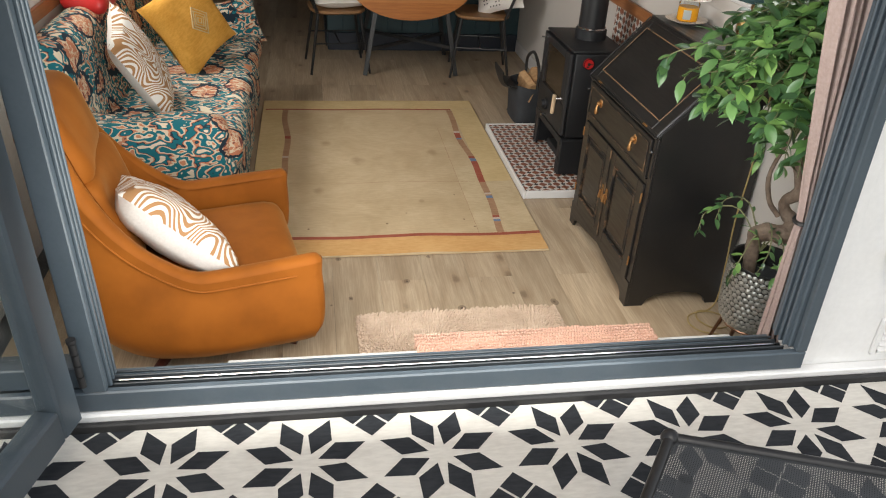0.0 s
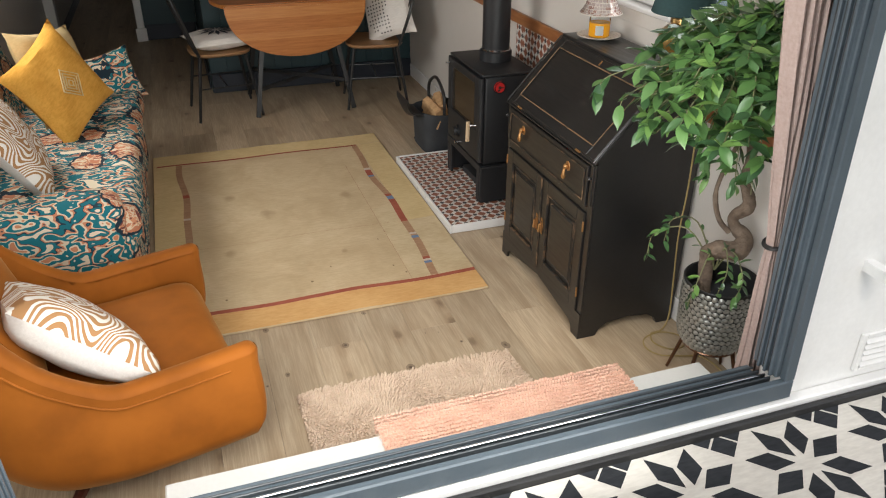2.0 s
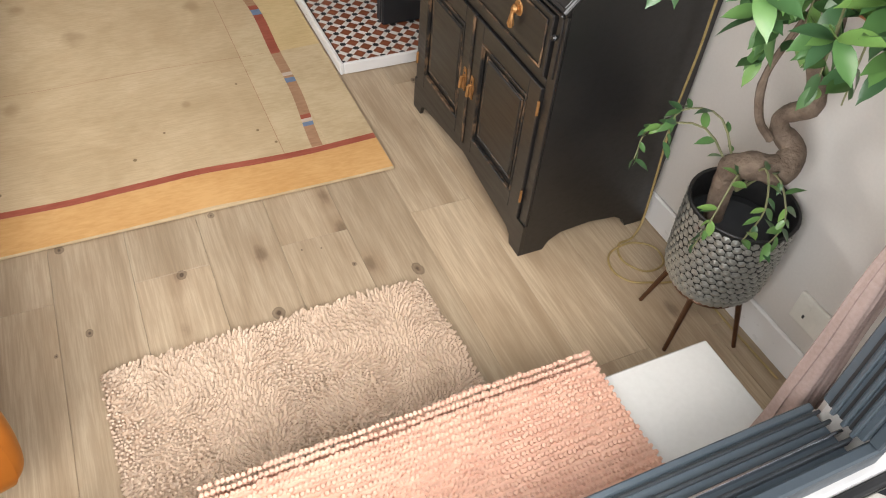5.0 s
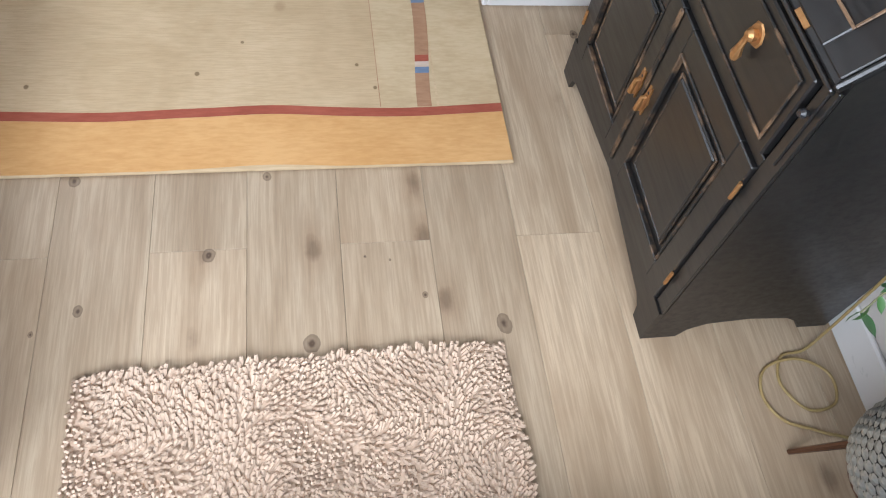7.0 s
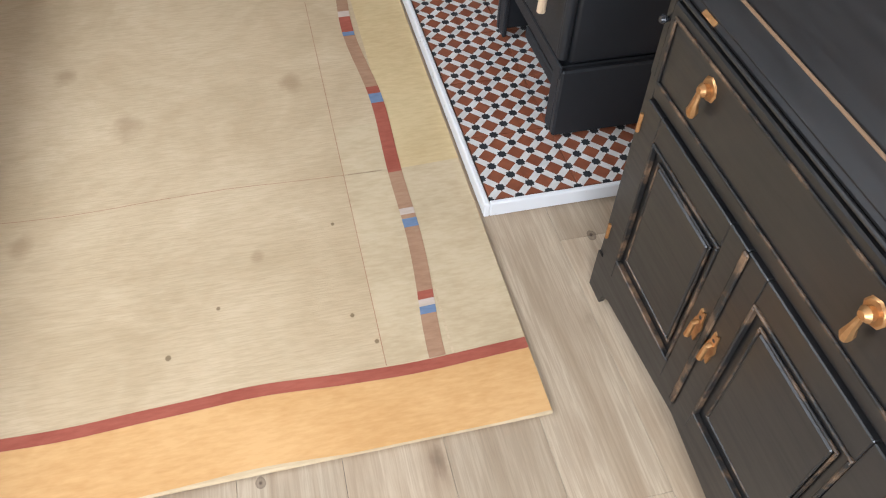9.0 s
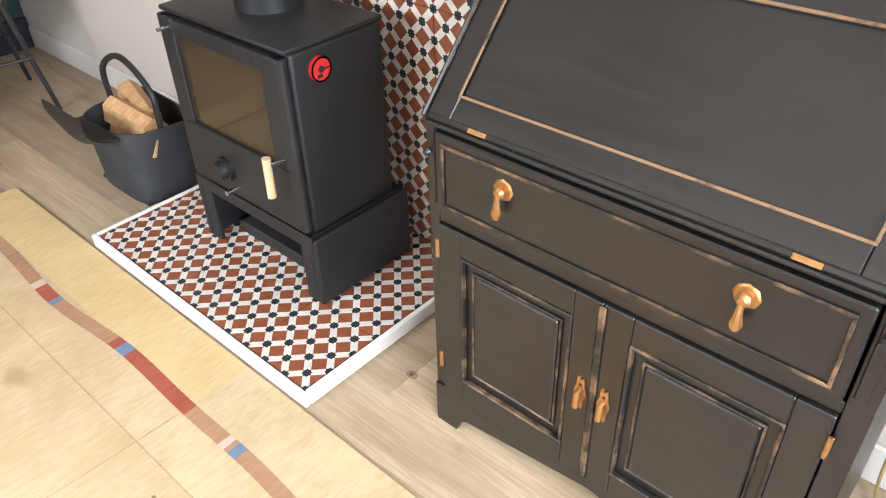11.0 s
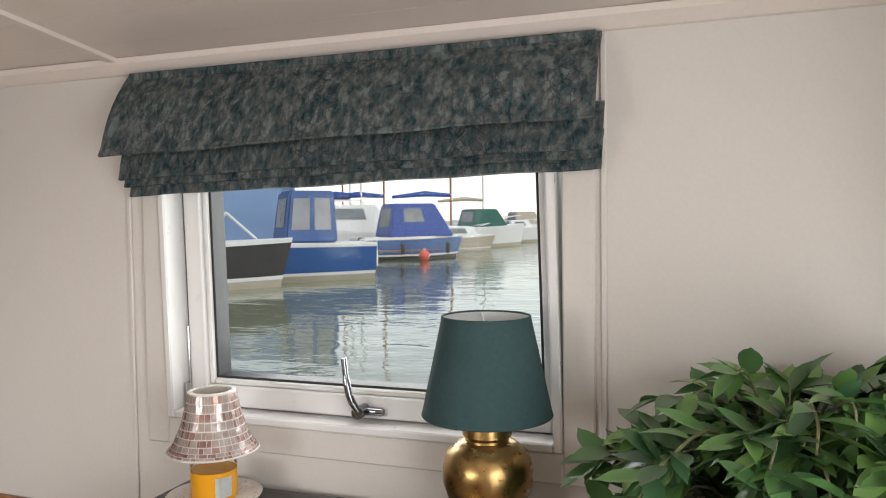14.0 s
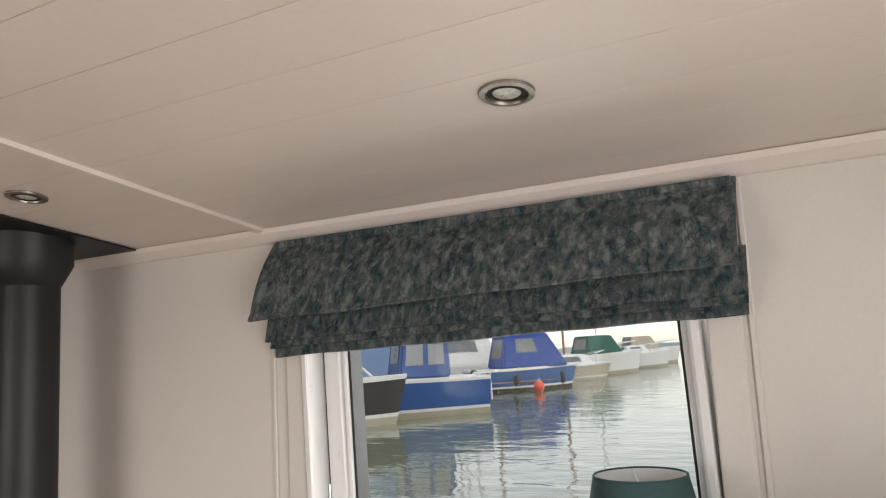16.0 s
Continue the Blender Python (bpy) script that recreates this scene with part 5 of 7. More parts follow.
# ---------------------------------------------------------------- on the bureau
lamp = root("table_lamp", (-0.115, 1.055, 1.003), "hammered brass jar lamp with a dark teal shade", "table lamp")
LC = (-0.115, 1.055, 0)
bm = B()
lathe(bm, [(0.040, 1.0155), (0.044, 1.018), (0.047, 1.035), (0.062, 1.065), (0.074, 1.10), (0.075, 1.125), (0.068, 1.148), (0.048, 1.165), (0.0365, 1.168), (0.036, 1.172), (0.041, 1.178), (0.040, 1.192), (0.030, 1.199), (0.012, 1.201)], LC, 40)
part("base", bm, BRASS, lamp, "hammered brass jar", True)
bm = B()
tube(bm, [(LC[0], LC[1], 1.20), (LC[0], LC[1], 1.24)], 0.010, 14)
part("lamp_holder", bm, BRASS, lamp, smooth=True)
bm = B()
lathe(bm, [(0.1075, 1.212), (0.073, 1.372)], LC, 48, caps=False)
part("shade", bm, SHADE, lamp, "dark teal drum shade", True)
bm = B()
lathe(bm, [(0.1055, 1.2122), (0.0712, 1.3715)], LC, 48, caps=False)
part("shade_lining", bm, SHADEIN, lamp, "white lining of the shade", True)
for z, r in ((1.372, 0.0722), (1.212, 0.1065)):
    bm = B()
    rr = [(LC[0] + r * math.cos(a), LC[1] + r * math.sin(a), z) for a in [2 * math.pi * k / 40 for k in range(41)]]
    tube(bm, rr, 0.0018, 6)
    part("shade_ring", bm, SHADE, lamp)
for a in (0.4, 2.5, 4.6):
    bm = B()
    tube(bm, [(LC[0], LC[1], 1.352), (LC[0] + 0.071 * math.cos(a), LC[1] + 0.071 * math.sin(a), 1.368)], 0.0012, 6)
    part("spoke", bm, SHADEIN, lamp)
coaster = root("coaster", (-0.115, 1.055, 1.003), "square pale stone coaster under the lamp", "coaster")
bm = B()
box(bm, -0.165, -0.065, 1.003, 1.107, 1.0035, 1.0148, 0.002)
part("slab", bm, MARBLE, coaster)
tag = root("key_tag", (-0.13, 1.125, 1.003), "small yellow tag lying on the bureau", "tag")
bm = B()
box(bm, -0.150, -0.118, 1.118, 1.134, 1.0035, 1.010, 0.003)
part("tag_body", bm, YELLOW, tag)

plate = root("saucer", (-0.115, 1.60, 1.003), "cream patterned china saucer on the bureau", "saucer")
PC = (-0.118, 1.592, 0)
bm = B()
lathe(bm, [(0.045, 1.0035), (0.05, 1.0035), (0.056, 1.007), (0.088, 1.017), (0.089, 1.019), (0.056, 1.0115), (0.0, 1.0095)], PC, 40)
part("dish", bm, CHINA, plate, smooth=True)
candle = root("jar_candle", (-0.118, 1.592, 1.0115), "amber candle in a glass jar with a paper label", "candle")
bm = B()
lathe(bm, [(0.040, 1.0125), (0.0425, 1.016), (0.0425, 1.068), (0.0, 1.0685)], PC, 32)
part("wax", bm, WAX, candle, "amber wax", True)
bm = B()
lathe(bm, [(0.0432, 1.0685), (0.0432, 1.082), (0.039, 1.088), (0.039, 1.098)], PC, 32, caps=False)
part("jar_neck", bm, GLASS, candle, "clear glass neck", True)
bm = B()
ang = math.atan2(-1, -1.6) + 0.5
for k in range(8):
    a0, a1 = ang - 0.38 + 0.095 * k, ang - 0.38 + 0.095 * (k + 1)
    bm.faces.new([bm.verts.new((PC[0] + 0.0434 * math.cos(a), PC[1] + 0.0434 * math.sin(a), z)) for a, z in ((a0, 1.022), (a1, 1.022), (a1, 1.060), (a0, 1.060))])
bmesh.ops.solidify(bm, geom=bm.faces[:], thickness=0.0006)
part("label", bm, LABELW, candle, "pale paper label")
cshade = root("mosaic_shade", (-0.118, 1.592, 1.098), "mirror mosaic candle shade with pink and pearl tesserae", "candle shade")
bm = B()
prof = [(0.084, 1.105), (0.073, 1.118), (0.060, 1.145), (0.050, 1.180), (0.044, 1.215)]
lathe(bm, prof, PC, 36, caps=False)
lathe(bm, [(0.044, 1.2152), (0.036, 1.2165), (0.036, 1.214), (0.043, 1.2125)], PC, 36, caps=False)
tube(bm, [(PC[0] + 0.084 * math.cos(a), PC[1] + 0.084 * math.sin(a), 1.105) for a in [2 * math.pi * k / 36 for k in range(37)]], 0.002, 6)
tube(bm, [(PC[0] - 0.039, PC[1], 1.10), (PC[0] - 0.05, PC[1], 1.17)], 0.002, 6)
body = part("glass_body", bm, CHINA, cshade, "grouted glass body", True)
pearl = blotchy("pearl_tessera", (0.62, 0.5, 0.46), (0.8, 0.74, 0.72), 60, 160, 0.15, 0.35)
rosy = blotchy("dusky_pink_tessera", (0.42, 0.24, 0.20), (0.62, 0.42, 0.38), 60, 160, 0.2, 0.3)
bmp, bmr = B(), B()
rnd = random.Random(11)
rows = 9
for i in range(rows):
    t0, t1 = i / rows, (i + 0.86) / rows

    def rad(t):
        s = t * (len(prof) - 1)
        k = min(int(s), len(prof) - 2)
        f = s - k
        return prof[k][0] + (prof[k + 1][0] - prof[k][0]) * f, prof[k][1] + (prof[k + 1][1] - prof[k][1]) * f
    a = rnd.random()
    while a < 6.28 + 0:
        w = rnd.choice((0.07, 0.12, 0.2))
        if a + w > 6.9:
            break
        tgt = bmp if rnd.random() < (0.4 + 0.05 * i) else bmr
        (r0, z0), (r1, z1) = rad(t0), rad(t1)
        vs = [tgt.verts.new((PC[0] + (r + 0.0012) * math.cos(q), PC[1] + (r + 0.0012) * math.sin(q), z)) for r, q, z in ((r0, a, z0), (r0, a + w * 0.88, z0), (r1, a + w * 0.88, z1), (r1, a, z1))]
        tgt.faces.new(vs)
        a += w
for bmx, mt, lb in ((bmp, pearl, "pearly mirror pieces"), (bmr, rosy, "dusky pink mirror pieces")):
    bmesh.ops.solidify(bmx, geom=bmx.faces[:], thickness=0.0008)
    part("tessera", bmx, mt, body, lb, kind="stuff")

# lamp flex with an inline switch, down the bureau's side to the floor
flex = root("lamp_flex", (-0.05, 0.94, 0), "gold fabric lamp flex with a white inline switch", "cable")
bm = B()
tube(bm, curve_pts([(-0.09, 0.99, 1.008), (-0.06, 0.962, 1.006), (-0.062, 0.946, 0.97), (-0.068, 0.942, 0.90), (-0.068, 0.942, 0.86)], 6), 0.0032, 8)
tube(bm, curve_pts([(-0.068, 0.942, 0.79), (-0.066, 0.940, 0.6), (-0.070, 0.942, 0.4), (-0.06, 0.938, 0.2), (-0.06, 0.93, 0.05), (-0.10, 0.908, 0.006), (-0.155, 0.898, 0.005), (-0.178, 0.84, 0.005), (-0.14, 0.782, 0.006), (-0.075, 0.79, 0.006), (-0.065, 0.85, 0.009), (-0.125, 0.888, 0.011), (-0.20, 0.875, 0.006), (-0.226, 0.82, 0.005), (-0.20, 0.765, 0.005), (-0.13, 0.735, 0.005), (-0.05, 0.69, 0.005), (-0.04, 0.52, 0.005), (-0.035, 0.36, 0.005)], 8), 0.0032, 8)
part("cord", bm, FLEX, flex, smooth=True)
bm = B()
box(bm, -0.080, -0.056, 0.931, 0.953, 0.787, 0.866, 0.005, seg=2)
sw = part("switch", bm, PLASTW, flex, "white inline switch")
bm = B()
box(bm, -0.0825, -0.0802, 0.937, 0.947, 0.815, 0.842, 0.001)
part("rocker", bm, CHINA, sw)
sock = root("wall_socket", (-0.005, 0.37, 0.20), "white wall socket plate low on the wall", "socket")
bm = B()
box(bm, -0.012, -0.0006, 0.30, 0.44, 0.16, 0.245, 0.004, seg=2)
sp = part("plate", bm, PLASTW, sock)
for y in (0.335, 0.405):
    bm = B()
    box(bm, -0.0145, -0.0122, y - 0.008, y + 0.008, 0.215, 0.23, 0.001)
    part("switch", bm, PLASTW, sp)
    bm = B()
    box(bm, -0.0128, -0.0121, y - 0.003, y + 0.003, 0.185, 0.195)
    part("pin_hole", bm, RUBBER, sp)

# ---------------------------------------------------------------- potted ficus
fic = root("potted_ficus", (-0.135, 0.598, 0), "artificial ficus with a twisted trunk and glossy leaves", "plant")
FCX, FCY = -0.135, 0.598
bm = B()
outer = [(r * 0.95, z) for r, z in ((0.055, 0.128), (0.095, 0.135), (0.122, 0.16), (0.132, 0.20), (0.136, 0.30), (0.137, 0.435), (0.140, 0.439), (0.138, 0.442), (0.132, 0.439), (0.128, 0.40), (0.127, 0.35), (0.0, 0.345))]
outer = [(r * 0.94, 0.428 - 0.82 * (0.442 - z)) for r, z in outer]
lathe(bm, outer, (FCX, FCY, 0), 40)
pot = part("pot", bm, POTD, fic, "dark pot", True)
# scale-like hammered facets in rings round the pot
fz = 0.026


def facet_mesh():
    t = bmesh.new()
    n = 7
    c = t.verts.new((0, -0.0035, 0))
    o = []
    for k in range(n):
        a = 2 * math.pi * k / n + 0.3
        o.append(t.verts.new((0.0112 * math.cos(a), 0.0, 0.0108 * math.sin(a))))
    for k in range(n):
        t.faces.new((c, o[k], o[(k + 1) % n]))
    return mesh_of("facet", t, POTM)


facet = facet_mesh()
rnd = random.Random(5)
nrow, ncol = 13, 37
for i in range(nrow):
    z = 0.188 + i * 0.0184
    r = 0.893 * np.interp(z, [0.175, 0.197, 0.231, 0.318, 0.445], [0.097, 0.124, 0.1335, 0.1375, 0.1385])
    for k in range(ncol):
        if ncol * i + k >= 520:
            break
        a = 2 * math.pi * (k + 0.5 * (i % 2)) / ncol
        if math.cos(a - math.pi * 1.12) < -0.12:
            continue
        f = new("facet", facet)
        f.parent = pot
        f.matrix_basis = Matrix.Translation(Vector((r * math.cos(a), r * math.sin(a), z))) @ Matrix.Rotation(a + math.pi / 2 + rnd.uniform(-0.1, 0.1), 4, "Z") @ Matrix.Rotation(rnd.uniform(-0.25, 0.25), 4, "Y") @ Matrix.Diagonal((rnd.uniform(0.9, 1.1), 1, rnd.uniform(0.85, 1.0), 1))
for a in (0.4, 2.2, 3.6, 5.2):
    bm = B()
    tube(bm, [(FCX + 0.085 * math.cos(a), FCY + 0.085 * math.sin(a), 0.172), (FCX + 0.13 * math.cos(a), FCY + 0.13 * math.sin(a), 0.003)], [0.008, 0.0055], 8)
    part("leg", bm, COPPER, fic, "bronzed metal leg", True)
bm = B()
tube(bm, [(FCX + 0.088 * math.cos(q), FCY + 0.088 * math.sin(q), 0.168) for q in [2 * math.pi * k / 32 for k in range(33)]], 0.006, 8)
part("stand_ring", bm, COPPER, fic, smooth=True)
# dark disc stands in for the dim inside of the nearly empty pot
bm = B()
lathe(bm, [(0.112, 0.352), (0.08, 0.362), (0.0, 0.366)], (FCX, FCY, 0), 24)
part("moss", bm, LEATHER, fic, "dark disc for the dim, nearly empty inside of the pot")
# trunk: a thick twisted stem with a loop
def stem(s, d, z):
    """A point of the stem: s across the room's diagonal, d along it."""
    return (FCX + 0.729 * s + 0.684 * d, FCY - 0.684 * s + 0.729 * d, z)


tp = [stem(*q) for q in ((-0.050, 0, 0.36), (-0.058, 0, 0.45), (-0.056, -0.01, 0.515), (-0.022, -0.03, 0.548), (0.030, -0.03, 0.556), (0.040, 0.005, 0.588), (0.004, 0.02, 0.615), (-0.004, 0.01, 0.655), (0.030, -0.01, 0.70), (0.028, -0.01, 0.735), (0.004, 0, 0.79), (0.010, 0.01, 0.86), (-0.01, 0, 0.96), (-0.02, 0, 1.08))]
cp = curve_pts(tp, 5)
thick = [0.023, 0.024, 0.030, 0.030, 0.034, 0.027, 0.020, 0.017, 0.023, 0.019, 0.016, 0.015, 0.012, 0.010]
bm = B()
tube(bm, cp, [float(np.interp(k / 5, range(14), thick)) * (1 + 0.16 * noise.noise(Vector((k * 0.45, 1, 2)))) for k in range(len(cp))], 14)
tube(bm, curve_pts([stem(*q) for q in ((-0.01, 0, 0.60), (-0.05, -0.01, 0.65), (-0.072, -0.01, 0.74), (-0.05, 0, 0.85), (-0.02, 0, 0.95))], 6), [0.009] * 12 + [0.007] * 13, 8)
part("trunk", bm, BARK, fic, "pale twisted trunk", True)
# branches and leaves
rnd = random.Random(21)
CC = Vector((-0.225, 0.57, 1.10))
CR = Vector((0.25, 0.275, 0.235))
tips, bmb = [], B()
twigs = []
for k in range(165):
    a = 2 * math.pi * (k * 0.618) + rnd.uniform(-0.2, 0.2)
    el = rnd.uniform(-0.62, 1.3)
    d = Vector((math.cos(a) * math.cos(el), math.sin(a) * math.cos(el), math.sin(el)))
    e = CC + Vector((d.x * CR.x, d.y * CR.y, d.z * CR.z)) * rnd.uniform(0.75, 1.05)
    e.x = min(e.x, -0.025)
    s = Vector((-0.165, 0.61, rnd.uniform(0.88, 1.1)))
    mid = s.lerp(e, 0.55) + Vector((0, 0, 0.09))
    mid.x = min(mid.x, -0.025)
    droop = Vector((d.x * 0.05, d.y * 0.05, -rnd.uniform(-0.01, 0.06)))
    end = e + droop
    end.x = min(end.x, -0.02)
    twigs.append(curve_pts([s, mid, e, end], 4))
# hanging sprays on the room side and low shoots out of the pot
for dx, dy, top, low in ((-0.08, -0.04, 1.02, 0.90), (-0.04, 0.05, 1.0, 0.80), (-0.06, -0.09, 1.02, 0.84), (-0.03, -0.13, 1.0, 0.82), (-0.09, 0.01, 1.0, 0.90)):
    p = Vector((-0.19 + dx, 0.60 + dy, top))
    twigs.append(curve_pts([p + Vector((0.05, 0.02, 0.05)), p, p + Vector((-0.02, -0.02, (low - top) * 0.5)), Vector((p.x - 0.02, p.y - 0.03, low))], 4))
for q in ((-0.53, 0.80, 1.10), (-0.49, 0.74, 1.06)):
    s = Vector((-0.20, 0.62, 1.04))
    e = Vector(q)
    twigs.append(curve_pts([s, s.lerp(e, 0.5) + Vector((0, 0, 0.08)), e, e + Vector((-0.03, 0.01, -0.05))], 4))
for q in ((-0.29, 0.79, 0.50), (-0.17, 0.47, 0.47), (-0.27, 0.56, 0.42), (-0.22, 0.49, 0.50), (-0.25, 0.76, 0.56)):
    s = Vector((-0.165, 0.61, 0.46))
    e = Vector(q)
    twigs.append(curve_pts([s, s.lerp(e, 0.5) + Vector((0, 0, 0.10)), e + Vector((0, 0, 0.03)), e + Vector((-0.02, 0.0, -0.05))], 4))
for tw in twigs:
    tube(bmb, tw, [0.0032 - 0.0018 * k / len(tw) for k in range(len(tw))], 5)
crown = part("crown", bmb, TWIG, fic, "branching green twigs", True)


def leaf_mesh(bend):
    t = bmesh.new()
    prof = [(0, 0.0), (0.06, 0.22), (0.2, 0.43), (0.4, 0.54), (0.6, 0.5), (0.78, 0.32), (0.9, 0.11), (1.0, 0.0)]
    L, W = 0.064, 0.0275
    rows_ = []
    for s, w in prof:
        y, z = s * L, -bend * L * s * s
        rows_.append([t.verts.new((-w * W, y, z + 0.12 * w * W)), t.verts.new((0, y, z - 0.18 * w * W)), t.verts.new((w * W, y, z + 0.12 * w * W))])
    for a, b in zip(rows_, rows_[1:]):
        for i in (0, 1):
            t.faces.new((a[i], a[i + 1], b[i + 1], b[i]))
    bmesh.ops.remove_doubles(t, verts=t.verts, dist=1e-5)
    me = mesh_of("leaf", t, LEAF, True)
    return me


leaves = [leaf_mesh(b) for b in (0.1, 0.3, 0.5)]
placed = []
for ti, tw in enumerate(twigs):
    n = len(tw)
    for k in range(2, n):
        for rep in range(1 if k < n * 0.4 else 2):
            if rnd.random() < 0.3:
                continue
            p = tw[k]
            out = (tw[k] - tw[k - 1]).normalized()
            side = out.cross(Vector((0, 0, 1)))
            side = side.normalized() if side.length > 0.1 else Vector((1, 0, 0))
            side *= rnd.choice((-1, 1))
            d = (out * rnd.uniform(0.2, 1.0) + side * rnd.uniform(0.3, 1.0) + Vector((0, 0, rnd.uniform(-0.5, 0.8)))).normalized()
            tip = p + d * 0.08
            if tip.x > -0.004:
                d.x = -abs(d.x) - 0.2
                d.normalize()
            up = Vector((rnd.uniform(-0.5, 0.3), rnd.uniform(-0.5, 0.3), 1))
            x = d.cross(up).normalized()
            z = x.cross(d)
            m = Matrix((x, d, z)).transposed().to_4x4()
            m.translation = p
            placed.append(m @ Matrix.Scale(rnd.uniform(0.7, 1.18) * (0.58 if ti >= len(twigs) - 5 else 1.0), 4))
rnd.shuffle(placed)
co = origin(crown)
for m in placed[:300]:
    lf = new("leaf", rnd.choice(leaves))
    lf.parent = crown
    lf.matrix_basis = Matrix.Translation(-co) @ m
bm = B()
for m in placed[300:]:
    t = bmesh.new()
    t.from_mesh(rnd.choice(leaves))
    idx = {v: bm.verts.new(m @ v.co) for v in t.verts}
    for f in t.faces:
        bm.faces.new([idx[v] for v in f.verts])
    t.free()
part("foliage", bm, LEAF, crown, "glossy ficus leaves", True, "stuff")

# ---------------------------------------------------------------- curtain
cur = root("curtain", (-0.41, 0.16, 0), "blush linen curtain tied back beside the door", "curtain")


def drape(u, v):
    z = 1.86 - 1.84 * v
    k = abs(z - 0.84)
    half = 0.016 + 0.042 * min(1, (k / 0.75)) ** 0.8
    c = -0.392 - 0.105 * max(0, (z - 0.83)) + 0.04 * max(0, 0.83 - z) / 0.8
    a = u * 2 - 1
    x = c + a * half
    y = 0.160 + 0.026 * min(1, 0.35 + k) * math.sin(u * 30 + 1.3 * noise.noise(Vector((u * 3, z * 1.2, 0)))) + 0.006 * noise.noise(Vector((u * 8, z * 5, 4)))
    return Vector((x, y, z))


bm = B()
sheet(bm, drape, 90, 46, thick=0.003)
part("cloth", bm, PINK, cur, smooth=True)
bm = B()
tube(bm, [(-0.392 + 0.024 * math.cos(q), 0.160 + 0.026 * math.sin(q), 0.83 + 0.006 * math.cos(q)) for q in [2 * math.pi * k / 28 for k in range(29)]], 0.006, 8)
part("tie", bm, SATINB, cur, "black tie band", True)

# ---------------------------------------------------------------- armchair
arm = root("swivel_armchair", (0, 0, 0), "mustard velvet egg-shaped armchair on a dark wooden base", "armchair")


def shell(th):
    """Plan of the shell: from the front of one arm round the back to the other."""
    s = abs(th)
    sg = 1 if th >= 0 else -1
    if s > 0.45:
        f = (s - 0.45) / 0.55
        x, y = -0.10 + 0.51 * f, 0.372 + 0.006 * math.sin(f * math.pi)
    else:
        q = s / 0.45 * math.pi / 2
        x, y = -0.10 - 0.30 * math.cos(q), 0.372 * math.sin(q) ** 0.85
    return x, sg * y


def top_z(th):
    s = abs(th)
    if s < 0.2:
        return 0.93 - 0.03 * (s / 0.2) ** 2
    return 0.438 + 0.462 * max(0.0, 1 - (s - 0.2) / 0.40) ** 1.7 + 0.022 * max(0, (s - 0.62) / 0.38)


def shell_pt(u, v, inset=0.0):
    th = u * 2 - 1
    x, y = shell(th)
    zt = top_z(th)
    sv = 0.60 + 0.40 * math.sin(min(1, v * 2.3) * math.pi / 2) ** 0.85 + 0.05 * math.sin(math.pi * min(1, v * 1.15))
    z = 0.062 + (zt - 0.062) * (0.70 * v + 0.30 * v * v)
    if abs(th) < 0.5:
        x -= 0.10 * max(0, v - 0.45) * (1 - abs(th) / 0.5)
    nx, ny = x * sv, y * sv
    edge = max(0, abs(th) - 0.80) / 0.20
    if edge > 0:
        nx -= 0.06 * edge ** 2 * (1 - v) ** 1.5
    k = 1 - inset
    return Vector((nx * k, ny * k, z))


bm = B()
sheet(bm, shell_pt, 72, 28, thick=0.070)
bmesh.ops.bevel(bm, geom=[e for e in bm.edges if e.calc_face_angle(0) > 1.0 and min(v.co.z for v in e.verts) > 0.16], offset=0.030, segments=5, affect="EDGES", profile=0.5)
sh = part("shell", bm, MUSTARD, arm, "velvet covered shell", True)
bm = B()
tube(bm, [shell_pt(k / 80, 0.90) * 1.004 for k in range(4, 77)], 0.0035, 6)
part("piping", bm, MUSTARD, sh, smooth=True)
bm = B()
soft_box(bm, -0.23, 0.26, -0.235, 0.235, 0.060, 0.28, 0.06, 8)
part("seat_base", bm, MUSTARD, arm, "rounded velvet underside", True)
bm = B()
soft_box(bm, -0.24, 0.375, -0.312, 0.312, 0.21, 0.362, 0.07, 12, 0.010)
part("seat_cushion", bm, MUSTARD, arm, "padded velvet seat", True)
bm = B()
mb = Matrix.Translation((-0.235, 0, 0.56)) @ Matrix.Rotation(radians(-14), 4, "Y")
soft_box(bm, -0.065, 0.060, -0.265, 0.265, -0.20, 0.16, 0.055, 14, 0.022, m=mb, freq=7)
part("back_cushion", bm, MUSTARD, arm, "creased velvet back padding", True)
bm = B()
mb = Matrix.Translation((-0.325, 0, 0.80)) @ Matrix.Rotation(radians(-16), 4, "Y")
soft_box(bm, -0.075, 0.070, -0.235, 0.235, -0.13, 0.145, 0.068, 14, 0.016, m=mb, freq=6)
part("headrest", bm, MUSTARD, arm, "plump velvet headrest", True)
bm = B()
lathe(bm, [(0.05, 0.02), (0.05, 0.055), (0.035, 0.058), (0.035, 0.075)], (0, 0, 0), 20)
part("swivel_post", bm, SATINB, arm, "black swivel post", True)
for k in range(4):
    a = math.pi / 4 + k * math.pi / 2 + 0.25
    bm = B()
    tube(bm, [(0, 0, 0.050), (0.18 * math.cos(a), 0.18 * math.sin(a), 0.036), (0.39 * math.cos(a), 0.39 * math.sin(a), 0.015)], [0.024, 0.021, 0.014], 8)
    part("leg", bm, MAHOG, arm, "dark mahogany base leg", True)
arm.matrix_basis = pose(-2.130, 0.953, 0, 0, 0, 10.7)


def throw_pillow(m, w, h, d, front, back, label, cat="cushion"):
    ob = root("cushion", (0, 0, 0), label, cat)
    bm = cushion(B(), w, h, d, Matrix.Identity(4), mat_back=1, mat_front=0)
    part("cover", bm, [front, back], ob, smooth=True)
    ob.matrix_basis = m
    return ob


